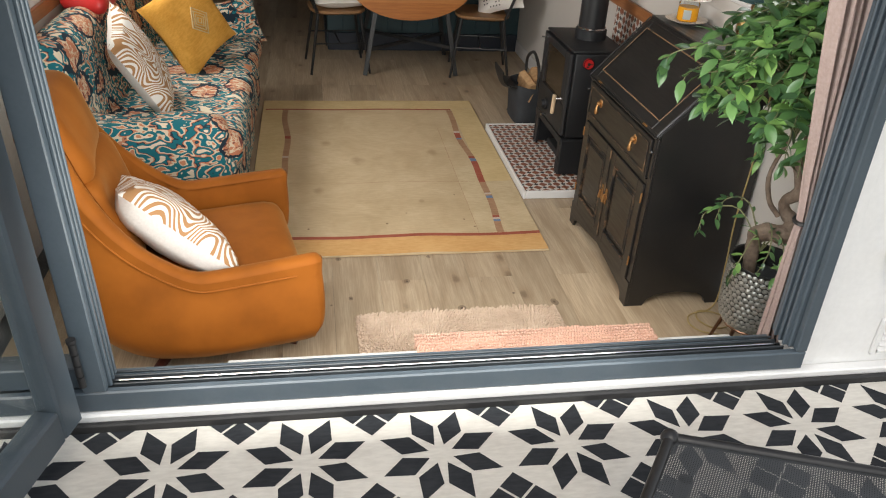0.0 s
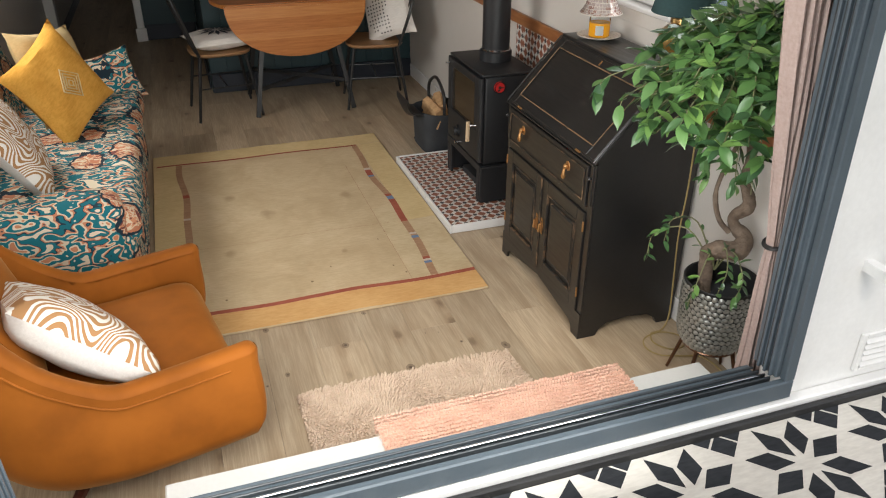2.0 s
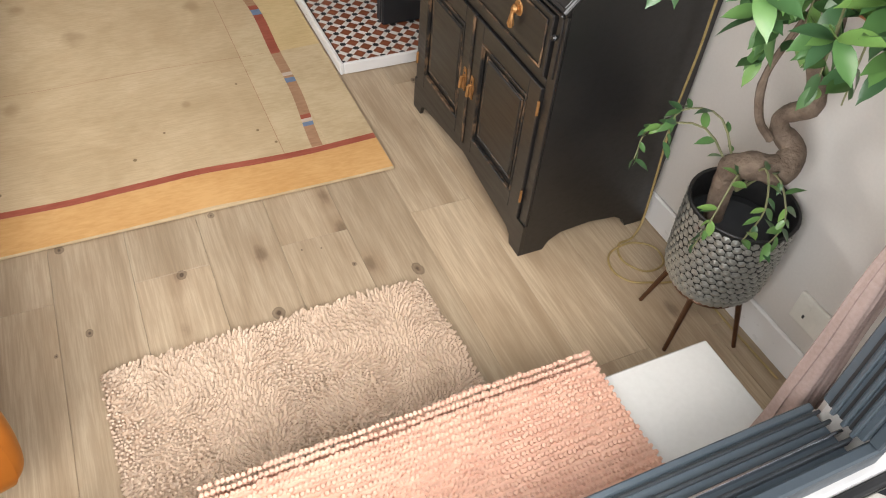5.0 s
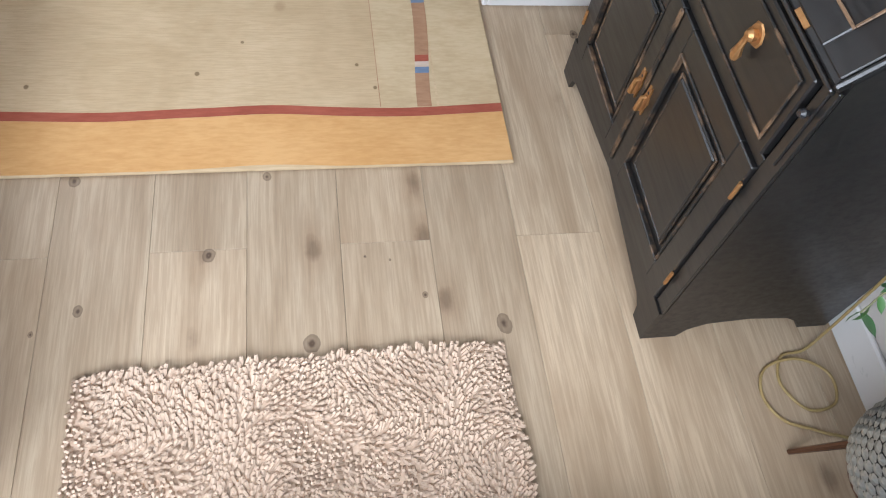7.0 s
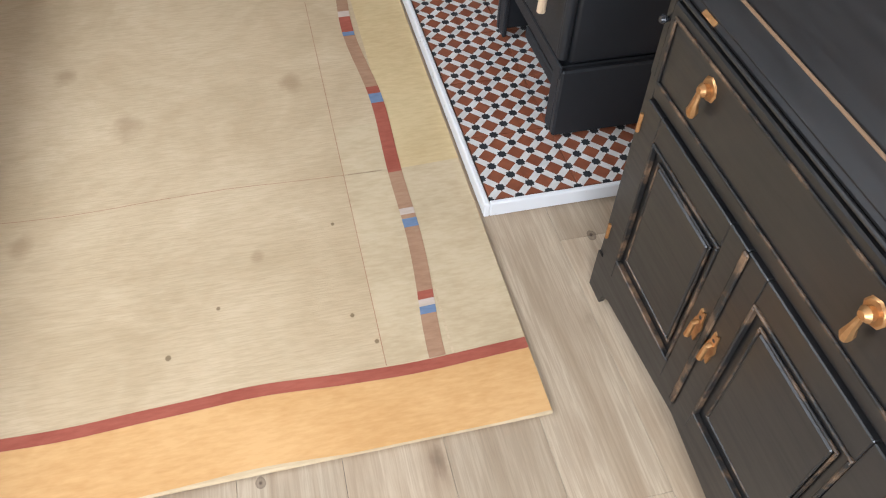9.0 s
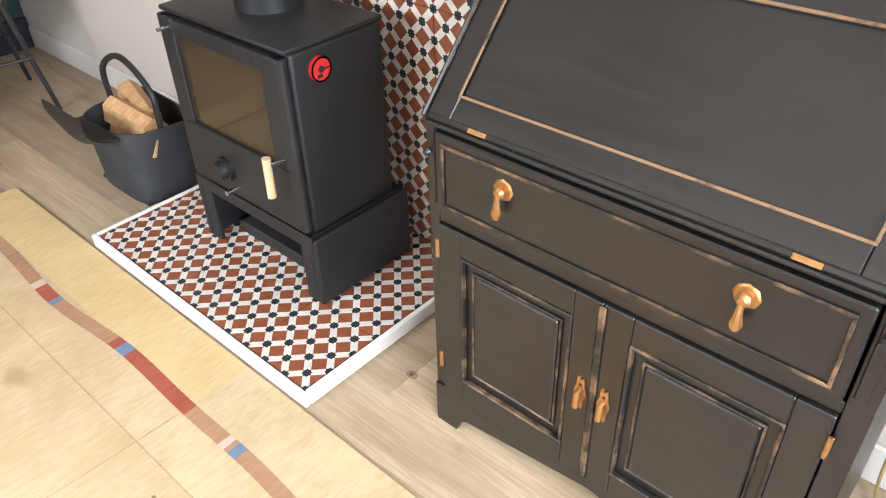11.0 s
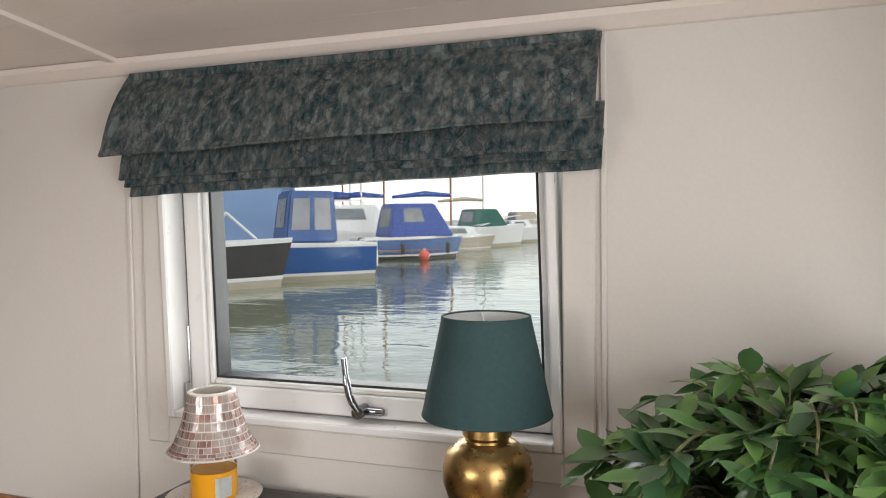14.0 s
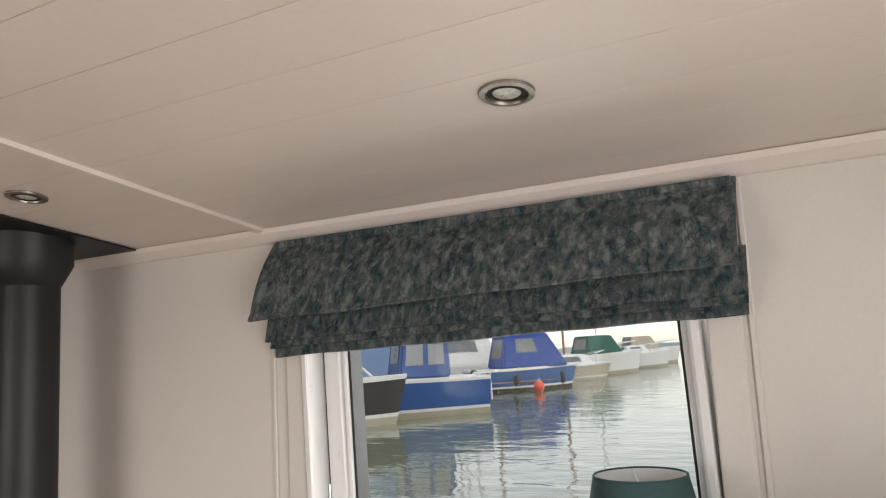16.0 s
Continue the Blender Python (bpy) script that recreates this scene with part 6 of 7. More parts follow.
def print_on(name, bm, mat, ob, label, kind=""):
    """A print given in the cushion's own frame."""
    bmesh.ops.translate(bm, verts=bm.verts, vec=origin(ob))
    return part(name, bm, mat, ob, label, kind=kind)


# x axis of a cushion along its lower edge, +y its printed face
def facing(c, normal, roll=0.0):
    n = Vector(normal).normalized()
    up = Vector((0, 0, 1))
    x = n.cross(up).normalized()
    z = x.cross(n)
    m = Matrix((x, n, z)).transposed().to_4x4()
    m.translation = c
    return m @ Matrix.Rotation(radians(roll), 4, "Y")


throw_pillow(facing((-2.160, 0.865, 0.485), (0.60, 0.44, 0.67), -22), 0.46, 0.46, 0.19, ZEBRA, WHITECOT, "white cushion with a tan zebra print on the armchair")

# ---------------------------------------------------------------- sofa
sofa = root("sofa", (-2.45, 2.6, 0), "sofa covered with a teal ikat-print throw", "sofa")
SYA, SYB = 1.62, 3.50
bm = B()
soft_box(bm, -2.66, -2.02, SYA + 0.02, SYB, 0.02, 0.40, 0.05, 16, 0.012)
part("base", bm, IKAT, sofa, "covered sofa base", True)
bm = B()
soft_box(bm, -2.64, -1.99, SYA + 0.06, SYB - 0.02, 0.30, 0.462, 0.075, 18, 0.022, freq=5)
part("seat", bm, IKAT, sofa, "covered seat cushion", True)
bm = B()
mb = Matrix.Translation((-2.70, (SYA + SYB) / 2, 0.58)) @ Matrix.Rotation(radians(-12), 4, "Y")
soft_box(bm, -0.10, 0.10, -(SYB - SYA) / 2 + 0.03, (SYB - SYA) / 2, -0.3, 0.27, 0.09, 18, 0.03, m=mb, freq=5)
part("backrest", bm, IKAT, sofa, "covered backrest", True)
bm = B()
soft_box(bm, -2.80, -2.03, SYA - 0.03, SYA + 0.19, 0.05, 0.545, 0.075, 14, 0.028, freq=6)
part("armrest", bm, IKAT, sofa, "rumpled covered armrest", True)
throw_pillow(facing((-2.44, 2.08, 0.66), (0.88, 0.05, 0.45), 14), 0.46, 0.46, 0.14, ZEBRA, WHITECOT, "white cushion with a tan zebra print on the sofa")
oc = throw_pillow(facing((-2.31, 2.74, 0.68), (0.72, -0.55, 0.3), 24), 0.46, 0.46, 0.15, OCHRE, OCHRE, "ochre chenille cushion with a stitched diamond")
bm = B()
for k, r in enumerate((0.078, 0.058, 0.038, 0.018)):
    tube(bm, [(r * math.cos(q) * 0.85, 0.076 - 0.0 * k + 0.001, r * math.sin(q)) for q in [math.pi / 2 * j for j in range(5)]], 0.004, 5)
print_on("stitching", bm, RUGB, oc, "pale stitched diamond")
throw_pillow(facing((-2.35, 2.99, 0.67), (0.8, -0.4, 0.3), -8), 0.47, 0.47, 0.15, RUGB, RUGB, "pale gold brocade cushion on the sofa")
throw_pillow(facing((-2.16, 3.40, 0.515), (0.45, -0.8, 0.35), 6), 0.38, 0.30, 0.13, IKAT, IKAT, "cushion covered in the teal ikat print")
scarf = root("red_throw", (-2.70, 2.40, 0.85), "crumpled red blanket on top of the sofa back", "blanket")
bm = B()
soft_box(bm, -2.82, -2.62, 2.30, 2.78, 0.815, 0.90, 0.04, 10, 0.03, freq=9)
part("cloth", bm, RED, scarf, smooth=True)

# ---------------------------------------------------------------- dining corner
table = root("drop_leaf_table", (-0.97, 4.3, 0), "round teak drop-leaf table with the near leaf down", "table")
TC, TR, HY = Vector((-0.98, 4.30)), 0.54, 4.03


def top_outline(cut):
    o = []
    for k in range(64):
        a = 2 * math.pi * k / 64
        x, y = TC.x + TR * math.cos(a), TC.y + TR * 0.98 * math.sin(a)
        o.append((x, max(y, HY), ))
    out = []
    for p in o:
        if not out or (abs(p[0] - out[-1][0]) + abs(p[1] - out[-1][1])) > 1e-4:
            out.append(p)
    return [p for p in out if p[1] < 4.68]


bm = B()
prism(bm, top_outline(True), "z", 0.735, 0.757)
part("tabletop", bm, TABLEW, table)
half = math.sqrt(TR ** 2 - ((TC.y - HY) / 0.98) ** 2)
bm = B()
leaf_o = [(TC.x - half, 0.752)] + [(TC.x - half * math.cos(math.pi * k / 30), 0.752 - 0.345 * math.sin(math.pi * k / 30) ** 0.85) for k in range(1, 30)] + [(TC.x + half, 0.752)]
prism(bm, leaf_o, "y", HY - 0.030, HY - 0.008)
dl = part("drop_leaf", bm, TABLEW, table, "hanging half-round leaf")
for z0, z1 in ((0.665, 0.735), (0.53, 0.575)):
    bm = B()
    wz = [half * math.cos(math.asin(min(1, ((0.752 - z) / 0.345) ** (1 / 0.85)))) - 0.004 for z in (z0, z1)]
    prism(bm, [(TC.x - wz[0], z0), (TC.x + wz[0], z0), (TC.x + wz[1], z1), (TC.x - wz[1], z1)], "y", HY - 0.0315, HY - 0.0302)
    part("veneer_band", bm, TABLEL, dl, "paler band of veneer")
for p0, p1 in (((-1.305, 4.02), (-1.18, 4.12)), ((-0.63, 4.02), (-0.76, 4.12)), ((-1.305, 4.58), (-1.18, 4.48)), ((-0.63, 4.58), (-0.76, 4.48))):
    bm = B()
    tube(bm, [(p0[0], p0[1], 0.001), (p1[0], p1[1], 0.734)], 0.021, 4)
    part("leg", bm, SATINB, table, "black splayed leg")
bm = B()
tube(bm, [(-1.28, 4.05, 0.18), (-0.66, 4.55, 0.18)], 0.016, 4)
tube(bm, [(-0.66, 4.05, 0.20), (-1.28, 4.55, 0.20)], 0.016, 4)
part("stretcher", bm, SATINB, table, "black crossed stretcher")


def spindle_chair():
    ch = root("dining_chair", (0, 0, 0), "black metal spindle chair with a brown wooden seat", "chair", "chairs at the dining table")
    bm = B()
    o = [(0.20 * math.copysign(abs(math.cos(a)) ** 0.6, math.cos(a)), 0.205 * math.copysign(abs(math.sin(a)) ** 0.6, math.sin(a))) for a in [2 * math.pi * k / 40 for k in range(40)]]
    lo = [bm.verts.new((x * 0.93, y * 0.93, 0.425)) for x, y in o]
    mi = [bm.verts.new((x, y, 0.436)) for x, y in o]
    hi = [bm.verts.new((x, y, 0.452)) for x, y in o]
    skin(bm, [lo, mi, hi])
    part("seat", bm, CHAIRW, ch, "brown wooden seat", True)
    for sx in (1, -1):
        for sy in (1, -1):
            bm = B()
            tube(bm, [(0.15 * sx, 0.15 * sy, 0.424), (0.215 * sx, 0.20 * sy, 0.001)], [0.012, 0.009], 8)
            part("leg", bm, SATINB, ch, "thin black leg", True)
    bm = B()
    tube(bm, [(0.185, 0.18, 0.22), (-0.185, 0.18, 0.22)], 0.006, 6)
    tube(bm, [(0.185, -0.18, 0.22), (-0.185, -0.18, 0.22)], 0.006, 6)
    tube(bm, [(0, -0.18, 0.22), (0, 0.18, 0.22)], 0.006, 6)
    part("stretcher", bm, SATINB, ch, smooth=True)
    bm = B()
    hoop = curve_pts([(-0.16, -0.19, 0.44), (-0.24, -0.215, 0.68), (-0.29, -0.15, 0.85), (-0.30, 0, 0.89), (-0.29, 0.15, 0.85), (-0.24, 0.215, 0.68), (-0.16, 0.19, 0.44)], 6)
    tube(bm, hoop, 0.011, 8)
    part("back_hoop", bm, SATINB, ch, "bent black back hoop", True)
    for y in (-0.13, -0.08, -0.027, 0.027, 0.08, 0.13):
        bm = B()
        tube(bm, [(-0.17, y * 0.9, 0.445), (-0.285, y, 0.875 - abs(y) * 0.25)], 0.005, 6)
        part("spindle", bm, SATINB, ch, smooth=True)
    return ch


chair1 = spindle_chair()
chair1.matrix_basis = pose(-1.50, 4.24, 0, 0, 0, 6)
chair2 = copy_thing(chair1, pose(-0.44, 4.14, 0, 0, 0, 172))
cw1 = throw_pillow(pose(-1.50, 4.24, 0.505, 90, 0, 12), 0.40, 0.40, 0.11, WHITECOT, WHITECOT, "white cushion with a dark flower print lying on a chair")
bm = B()
for k in range(11):
    a = 2 * math.pi * k / 11
    u, v = Vector((math.cos(a), 0, math.sin(a))), Vector((-math.sin(a), 0, math.cos(a)))
    pts = [u * 0.015, u * 0.07 + v * 0.016, u * 0.125, u * 0.07 - v * 0.016]
    top, lowr = [], []
    for q in pts:
        rr = max(0.0, 1 - (q.x / 0.2) ** 2) * max(0, 1 - (q.z / 0.2) ** 2)
        yv = 0.055 * rr ** 0.42 + 0.007
        top.append(bm.verts.new((q.x, yv, q.z)))
    bm.faces.new(top)
print_on("flower_print", bm, TEALK, cw1, "dark flower print")
cw2 = throw_pillow(facing((-0.335, 4.10, 0.64), (-0.70, -0.62, 0.34), 22), 0.40, 0.40, 0.12, WHITECOT, WHITECOT, "white cushion with black spots leaning on a chair")
bm = B()
rnd = random.Random(3)
for i in range(13):
    for j in range(13):
        x, z = -0.15 + i * 0.025, -0.15 + j * 0.025
        if x * x + (z + 0.02) ** 2 > 0.022 or x < -0.03 or rnd.random() < 0.1:
            continue
        y = 0.06 * ((1 - (x / 0.2) ** 2) * (1 - (z / 0.2) ** 2)) ** 0.42 + 0.006
        bm.faces.new([bm.verts.new((x + 0.006 * math.cos(q), y, z + 0.006 * math.sin(q))) for q in [2 * math.pi * k / 8 for k in range(8)]])
print_on("spot_print", bm, SATINB, cw2, "small black spots", "stuff")

# ---------------------------------------------------------------- log basket
bas = root("log_basket", (-0.30, 3.12, 0), "dark grey felt log basket filled with split logs", "basket")
bm = B()


def trug(u, v):
    a = 2 * math.pi * u
    sx, sy = 0.115 + 0.012 * v, 0.155 + 0.012 * v
    c, s = math.cos(a), math.sin(a)
    x = sx * math.copysign(abs(c) ** 0.45, c)
    y = sy * math.copysign(abs(s) ** 0.45, s)
    return Vector((-0.30 + x, 3.14 + y, 0.003 + 0.24 * v + (0.012 * math.sin(a * 2)) * v))


sheet(bm, trug, 48, 8, thick=0.006)
bmesh.ops.remove_doubles(bm, verts=bm.verts, dist=0.0005)
part("body", bm, LEATHER, bas, smooth=True)
bm = B()
box(bm, -0.405, -0.195, 2.995, 3.285, 0.0015, 0.012)
part("bottom", bm, LEATHER, bas)
bm = B()
tube(bm, curve_pts([(-0.30, 2.99, 0.24), (-0.30, 3.0, 0.36), (-0.30, 3.14, 0.43), (-0.30, 3.28, 0.36), (-0.30, 3.29, 0.24)], 6), 0.010, 8)
part("handle", bm, LEATHERB, bas, "black leather carrying strap", True)
bm = B()
sheet(bm, lambda u, v: Vector((-0.42 - 0.10 * math.sin(v * math.pi * 0.55), 3.02 + 0.24 * u, 0.235 + 0.10 * v - 0.06 * math.sin(math.pi * v) * (0.4 + 0.6 * math.sin(math.pi * u)))), 12, 10, thick=0.006)
part("flap", bm, LEATHERB, bas, "black leather flap hanging out", True)
for k, (x, y, z, a) in enumerate(((-0.33, 3.10, 0.245, 8), (-0.27, 3.17, 0.25, -10), (-0.33, 3.08, 0.19, 15), (-0.26, 3.12, 0.17, 3), (-0.31, 3.16, 0.12, -6))):
    lg = root("log", (0, 0, 0), "split pale firewood log in the basket", "log", "logs in the basket")
    bm = B()
    o = [(-0.04, -0.03), (0.045, -0.035), (0.035, 0.02), (0.0, 0.042), (-0.035, 0.025)]
    lo = [bm.verts.new((p, -0.10, q)) for p, q in o]
    hi = [bm.verts.new((p * 0.95 + 0.004, 0.10, q * 1.05)) for p, q in o]
    skin(bm, [lo, hi])
    part("wood", bm, LOG, lg)
    lg.matrix_basis = pose(x, y, z, 8, 10 * k, a)

# ---------------------------------------------------------------- ceiling spots
for x, y in ((-0.411, 1.115), (-0.424, 2.128)):
    spot = root("ceiling_spot", (0, 0, 0), "recessed steel-rimmed ceiling spotlight, switched off", "spotlight", "ceiling spotlights")
    bm = B()
    lathe(bm, [(0.0385, 0.0), (0.038, -0.004), (0.030, -0.005), (0.027, 0.004), (0.027, 0.001)], (0, 0, 0), 36, caps=False)
    part("rim", bm, NICKEL, spot, "brushed steel rim", True)
    bm = B()
    lathe(bm, [(0.027, -0.001), (0.0215, -0.004), (0.019, -0.001)], (0, 0, 0), 30, caps=False)
    part("inner_ring", bm, SATINB, spot, "dark inner ring", True)
    bm = B()
    lathe(bm, [(0.0195, -0.0015), (0.012, -0.0035), (0.0, -0.004)], (0, 0, 0), 24)
    part("lens", bm, blotchy("frosted_spot_lens", (0.45, 0.46, 0.42), (0.6, 0.6, 0.56), 90, 200, 0.3), spot, smooth=True)
    spot.matrix_basis = Matrix.Translation((x, y, ceil_z(x) - 0.0008)) @ Matrix.Rotation(math.atan(0.12), 4, "Y")

# ---------------------------------------------------------------- boats on the water
NAVY = blotchy("blue_hull_paint", (0.018, 0.075, 0.24), (0.028, 0.10, 0.30), 0.6, 12, 0.35)
CANB = blotchy("royal_blue_canvas", (0.008, 0.045, 0.25), (0.014, 0.062, 0.32), 0.9, 30, 0.7)
CANL = blotchy("faded_blue_canvas", (0.20, 0.31, 0.50), (0.26, 0.38, 0.58), 0.9, 30, 0.8)
CANG = blotchy("green_canvas", (0.015, 0.09, 0.07), (0.025, 0.12, 0.09), 0.9, 30, 0.7)
BLKH = blotchy("weathered_black_hull", (0.025, 0.024, 0.026), (0.05, 0.045, 0.045), 0.9, 14, 0.5)
GELW = blotchy("white_gelcoat", (0.62, 0.62, 0.60), (0.74, 0.74, 0.72), 0.8, 12, 0.35)
CREAM = blotchy("cream_antifoul", (0.36, 0.32, 0.25), (0.46, 0.41, 0.33), 0.8, 12, 0.5)
GREYW = blotchy("hazy_boat_window", (0.22, 0.25, 0.27), (0.36, 0.38, 0.4), 1.5, 8, 0.2)
BUOYR = blotchy("red_buoy_plastic", (0.62, 0.08, 0.05), (0.72, 0.12, 0.08), 3, 30, 0.4)
WL = 0.09


def hull_boat(loc, heading, L, beam, free, mats, label, sheer=0.18, transom=0.85):
    """A boat from lofted sections: bow to +x in its own frame. mats: topsides, bottom band, deck."""
    ob = root("boat", (0, 0, 0), label, "boat")
    def section(s, z):
        w = beam / 2 * (1 - max(0, (s - 0.45) / 0.55) ** 2.2) * (transom + (1 - transom) * min(1, s / 0.4))
        k = (z + 0.25) / (free + 0.25)
        return w * (0.62 + 0.38 * min(1, max(0.0, k)) ** 0.6)
    n = 22
    def loft(z0f, z1f, mat, name, lab):
        bm = B()
        rings = []
        for i in range(n + 1):
            s = i / n
            zt = free * (1 + sheer * s * s)
            rake = 0.35 * max(0, s - 0.7) / 0.3
            row = []
            for z in (z0f * zt, (z0f + z1f) / 2 * zt, z1f * zt):
                row.append((L * (s - 0.5) + rake * (z / zt) * 0.8, max(section(s, z), 0.012), z))
            prof = [bm.verts.new((x, -y, z)) for x, y, z in row] + [bm.verts.new((x, y, z)) for x, y, z in reversed(row)]
            rings.append(prof)
        skin(bm, rings)
        return part(name, bm, mat, ob, lab, True)
    loft(-0.3, 0.16, mats[1], "bottom", "")
    loft(0.161, 0.24, GELW, "boot_stripe", "")
    loft(0.241, 0.93, mats[0], "topsides", "")
    loft(0.931, 1.0, GELW, "gunwale", "")
    bm = B()
    rings = []
    for i in range(n + 1):
        s = i / n
        zt = free * (1 + sheer * s * s) + 0.004
        w = max(section(s, zt) - 0.03, 0.01)
        rake = 0.35 * max(0, s - 0.7) / 0.3 * 0.8
        x = L * (s - 0.5) + rake
        rings.append([bm.verts.new(p) for p in ((x, -w, zt), (x, -w, zt + 0.03), (x, w, zt + 0.03), (x, w, zt))])
    skin(bm, rings)
    part("deck", bm, mats[2], ob)
    ob.matrix_basis = pose(loc[0], loc[1], WL, 0, 0, heading)
    return ob


def house(ob, x0, x1, w, z0, z1, mat, name, label, lean=0.18, taper=0.86, windows=None, wmat=None):
    """A cabin or canvas cover with leaning ends, with windows let in."""
    bm = B()
    lo = [(x0, -w), (x1, -w), (x1, w), (x0, w)]
    h = z1 - z0
    hi = [(x0 + lean * h * 0.5, -w * taper), (x1 - lean * h * 1.6, -w * taper), (x1 - lean * h * 1.6, w * taper), (x0 + lean * h * 0.5, w * taper)]
    a = [bm.verts.new((x, y, z0)) for x, y in lo]
    b = [bm.verts.new((x, y, z1)) for x, y in hi]
    skin(bm, [a, b])
    bmesh.ops.bevel(bm, geom=bm.edges[:], offset=0.05, segments=2, affect="EDGES")
    p = part(name, bm, mat, None)
    p.parent = ob
    tagged(p, label)
    for s in (-1, 1):
        for u0, u1, v0, v1 in windows or ():
            bmw = B()
            q = []
            for u, v in ((u0, v0), (u1, v0), (u1, v1), (u0, v1)):
                xa, xb = x0 + lean * h * 0.5 * v, x1 - lean * h * 1.6 * v
                q.append(bmw.verts.new((xa + (xb - xa) * u, s * (w * (1 + (taper - 1) * v) + 0.012), z0 + h * v)))
            bmw.faces.new(q)
            bmesh.ops.solidify(bmw, geom=bmw.faces[:], thickness=0.02)
            g = part("window", bmw, wmat or GREYW, None)
            g.parent = p
    for (end, s) in ((x0, -1), (x1, 1)):
        bmw = B()
        q = []
        for y, v in ((-0.6, 0.3), (0.6, 0.3), (0.6, 0.85), (-0.6, 0.85)):
            xx = end + (lean * h * 0.5 * v if s < 0 else -lean * h * 1.6 * v) + s * 0.012
            q.append(bmw.verts.new((xx, y * w, z0 + h * v)))
        bmw.faces.new(q)
        bmesh.ops.solidify(bmw, geom=bmw.faces[:], thickness=0.02)
        g = part("window", bmw, wmat or GREYW, None)
        g.parent = p
    return p


def bars(ob, name, paths, r, mat, label=""):
    for pth in paths:
        bm = B()
        tube(bm, pth, r, 6)
        p = part(name, bm, mat, None, label, True)
        p.parent = ob


CANF = blotchy("washed_navy_canvas", (0.05, 0.10, 0.25), (0.08, 0.14, 0.31), 0.9, 30, 0.8)
b0 = hull_boat((17.8, 13.4), -80, 5.2, 1.9, 0.8, (GELW, CREAM, GELW), "boat wrapped in a pale blue cover")
house(b0, -2.2, 1.9, 0.8, 0.84, 2.7, CANL, "canvas_cover", "pale blue canvas cover", 0.1, 0.85, wmat=CANL)
b1 = hull_boat((11.6, 11.85), -57, 6.2, 2.2, 0.88, (BLKH, CREAM, GELW), "black hulled boat with a faded blue cover")
house(b1, -2.6, 1.2, 0.95, 0.94, 2.2, CANL, "canvas_cover", "faded blue canvas cover", 0.12, 0.8)
bars(b1, "pulpit_rail", [[(1.2, -0.8, 0.98), (2.0, -0.5, 1.62), (2.0, 0.5, 1.62), (1.2, 0.8, 0.98)], [(2.0, 0.4, 1.62), (2.6, 0.2, 1.06)], [(2.0, -0.4, 1.62), (2.6, -0.2, 1.06)]], 0.03, GELW, "white bow rail")
b2 = hull_boat((14.75, 10.2), 134, 4.5, 2.1, 0.86, (NAVY, CREAM, GELW), "blue hulled day boat with a cream bottom", 0.12)
house(b2, -1.35, -0.05, 0.64, 0.9, 2.15, CANF, "canopy", "blue canvas canopy with clear panels", 0.08, 0.85, [(0.12, 0.45, 0.25, 0.85), (0.55, 0.9, 0.25, 0.85)], blotchy("clear_canopy_panel", (0.46, 0.47, 0.49), (0.6, 0.61, 0.62), 1.4, 6, 0.3))
bars(b2, "ladder", [[(-2.0, 0.65, 0.93), (-2.32, 0.65, 0.95), (-2.34, 0.65, 0.3)], [(-2.0, 0.3, 0.93), (-2.32, 0.3, 0.95), (-2.34, 0.3, 0.3)], [(-2.34, 0.65, 0.6), (-2.34, 0.3, 0.6)], [(-2.34, 0.65, 0.42), (-2.34, 0.3, 0.42)]], 0.022, GELW, "white boarding ladder")
b3 = hull_boat((27.0, 14.3), -50, 7.0, 2.5, 0.9, (GELW, CREAM, GELW), "white motor cruiser with a tall cabin")
house(b3, -2.2, 1.6, 1.1, 0.95, 2.05, GELW, "cabin", "white cabin with dark windows", 0.25, 0.88, [(0.1, 0.4, 0.45, 0.85), (0.45, 0.8, 0.45, 0.85)])
bars(b3, "roof_rail", [[(-1.8, -0.9, 2.05), (-1.8, -0.9, 2.22), (0.5, -0.9, 2.22), (0.7, -0.9, 2.05)], [(-1.8, 0.9, 2.05), (-1.8, 0.9, 2.22), (0.5, 0.9, 2.22), (0.7, 0.9, 2.05)]], 0.025, GELW, "white roof rail")
b4 = hull_boat((24.7, 10.6), -47, 3.9, 1.9, 0.76, (NAVY, BLKH, GELW), "small blue boat with a royal blue canopy", 0.1, 0.92)
house(b4, -1.0, 1.5, 0.82, 0.80, 2.0, CANB, "canopy", "royal blue canvas canopy with one clear panel", 0.36, 0.8, [(0.22, 0.6, 0.45, 0.85)])
bars(b4, "outboard_leg", [[(-1.9, -0.25, 0.75), (-2.0, -0.6, 0.45), (-1.9, -0.95, -0.02)]], 0.11, BLKH, "black outboard motor leg")
bars(b4, "rubbing_strake", [[(-1.64, -0.9, 0.33), (0.9, -0.93, 0.33)], [(-1.64, 0.9, 0.33), (0.9, 0.93, 0.33)]], 0.025, GROUT, "brown rubbing strake")
for x in (-0.6, 1.15):
    bm = B()
    tube(bm, [(x, -0.98, 0.62), (x, -0.99, 0.55), (x, -1.0, 0.25), (x, -0.99, 0.18)], [0.02, 0.08, 0.08, 0.03], 10)
    p = part("fender", bm, BLKH, None, "dark rubber fender", True)
    p.parent = b4
buoy = root("mooring_buoy", (23.4, 9.5, WL), "round red mooring buoy on the water", "buoy")
bm = B()
bmesh.ops.create_uvsphere(bm, u_segments=20, v_segments=14, radius=0.19, matrix=Matrix.Translation((23.4, 9.5, WL + 0.17)))
part("float", bm, BUOYR, buoy, smooth=True)
bm = B()
tube(bm, [(23.4, 9.5, WL + 0.35), (23.4, 9.5, WL + 0.43)], 0.04, 8)
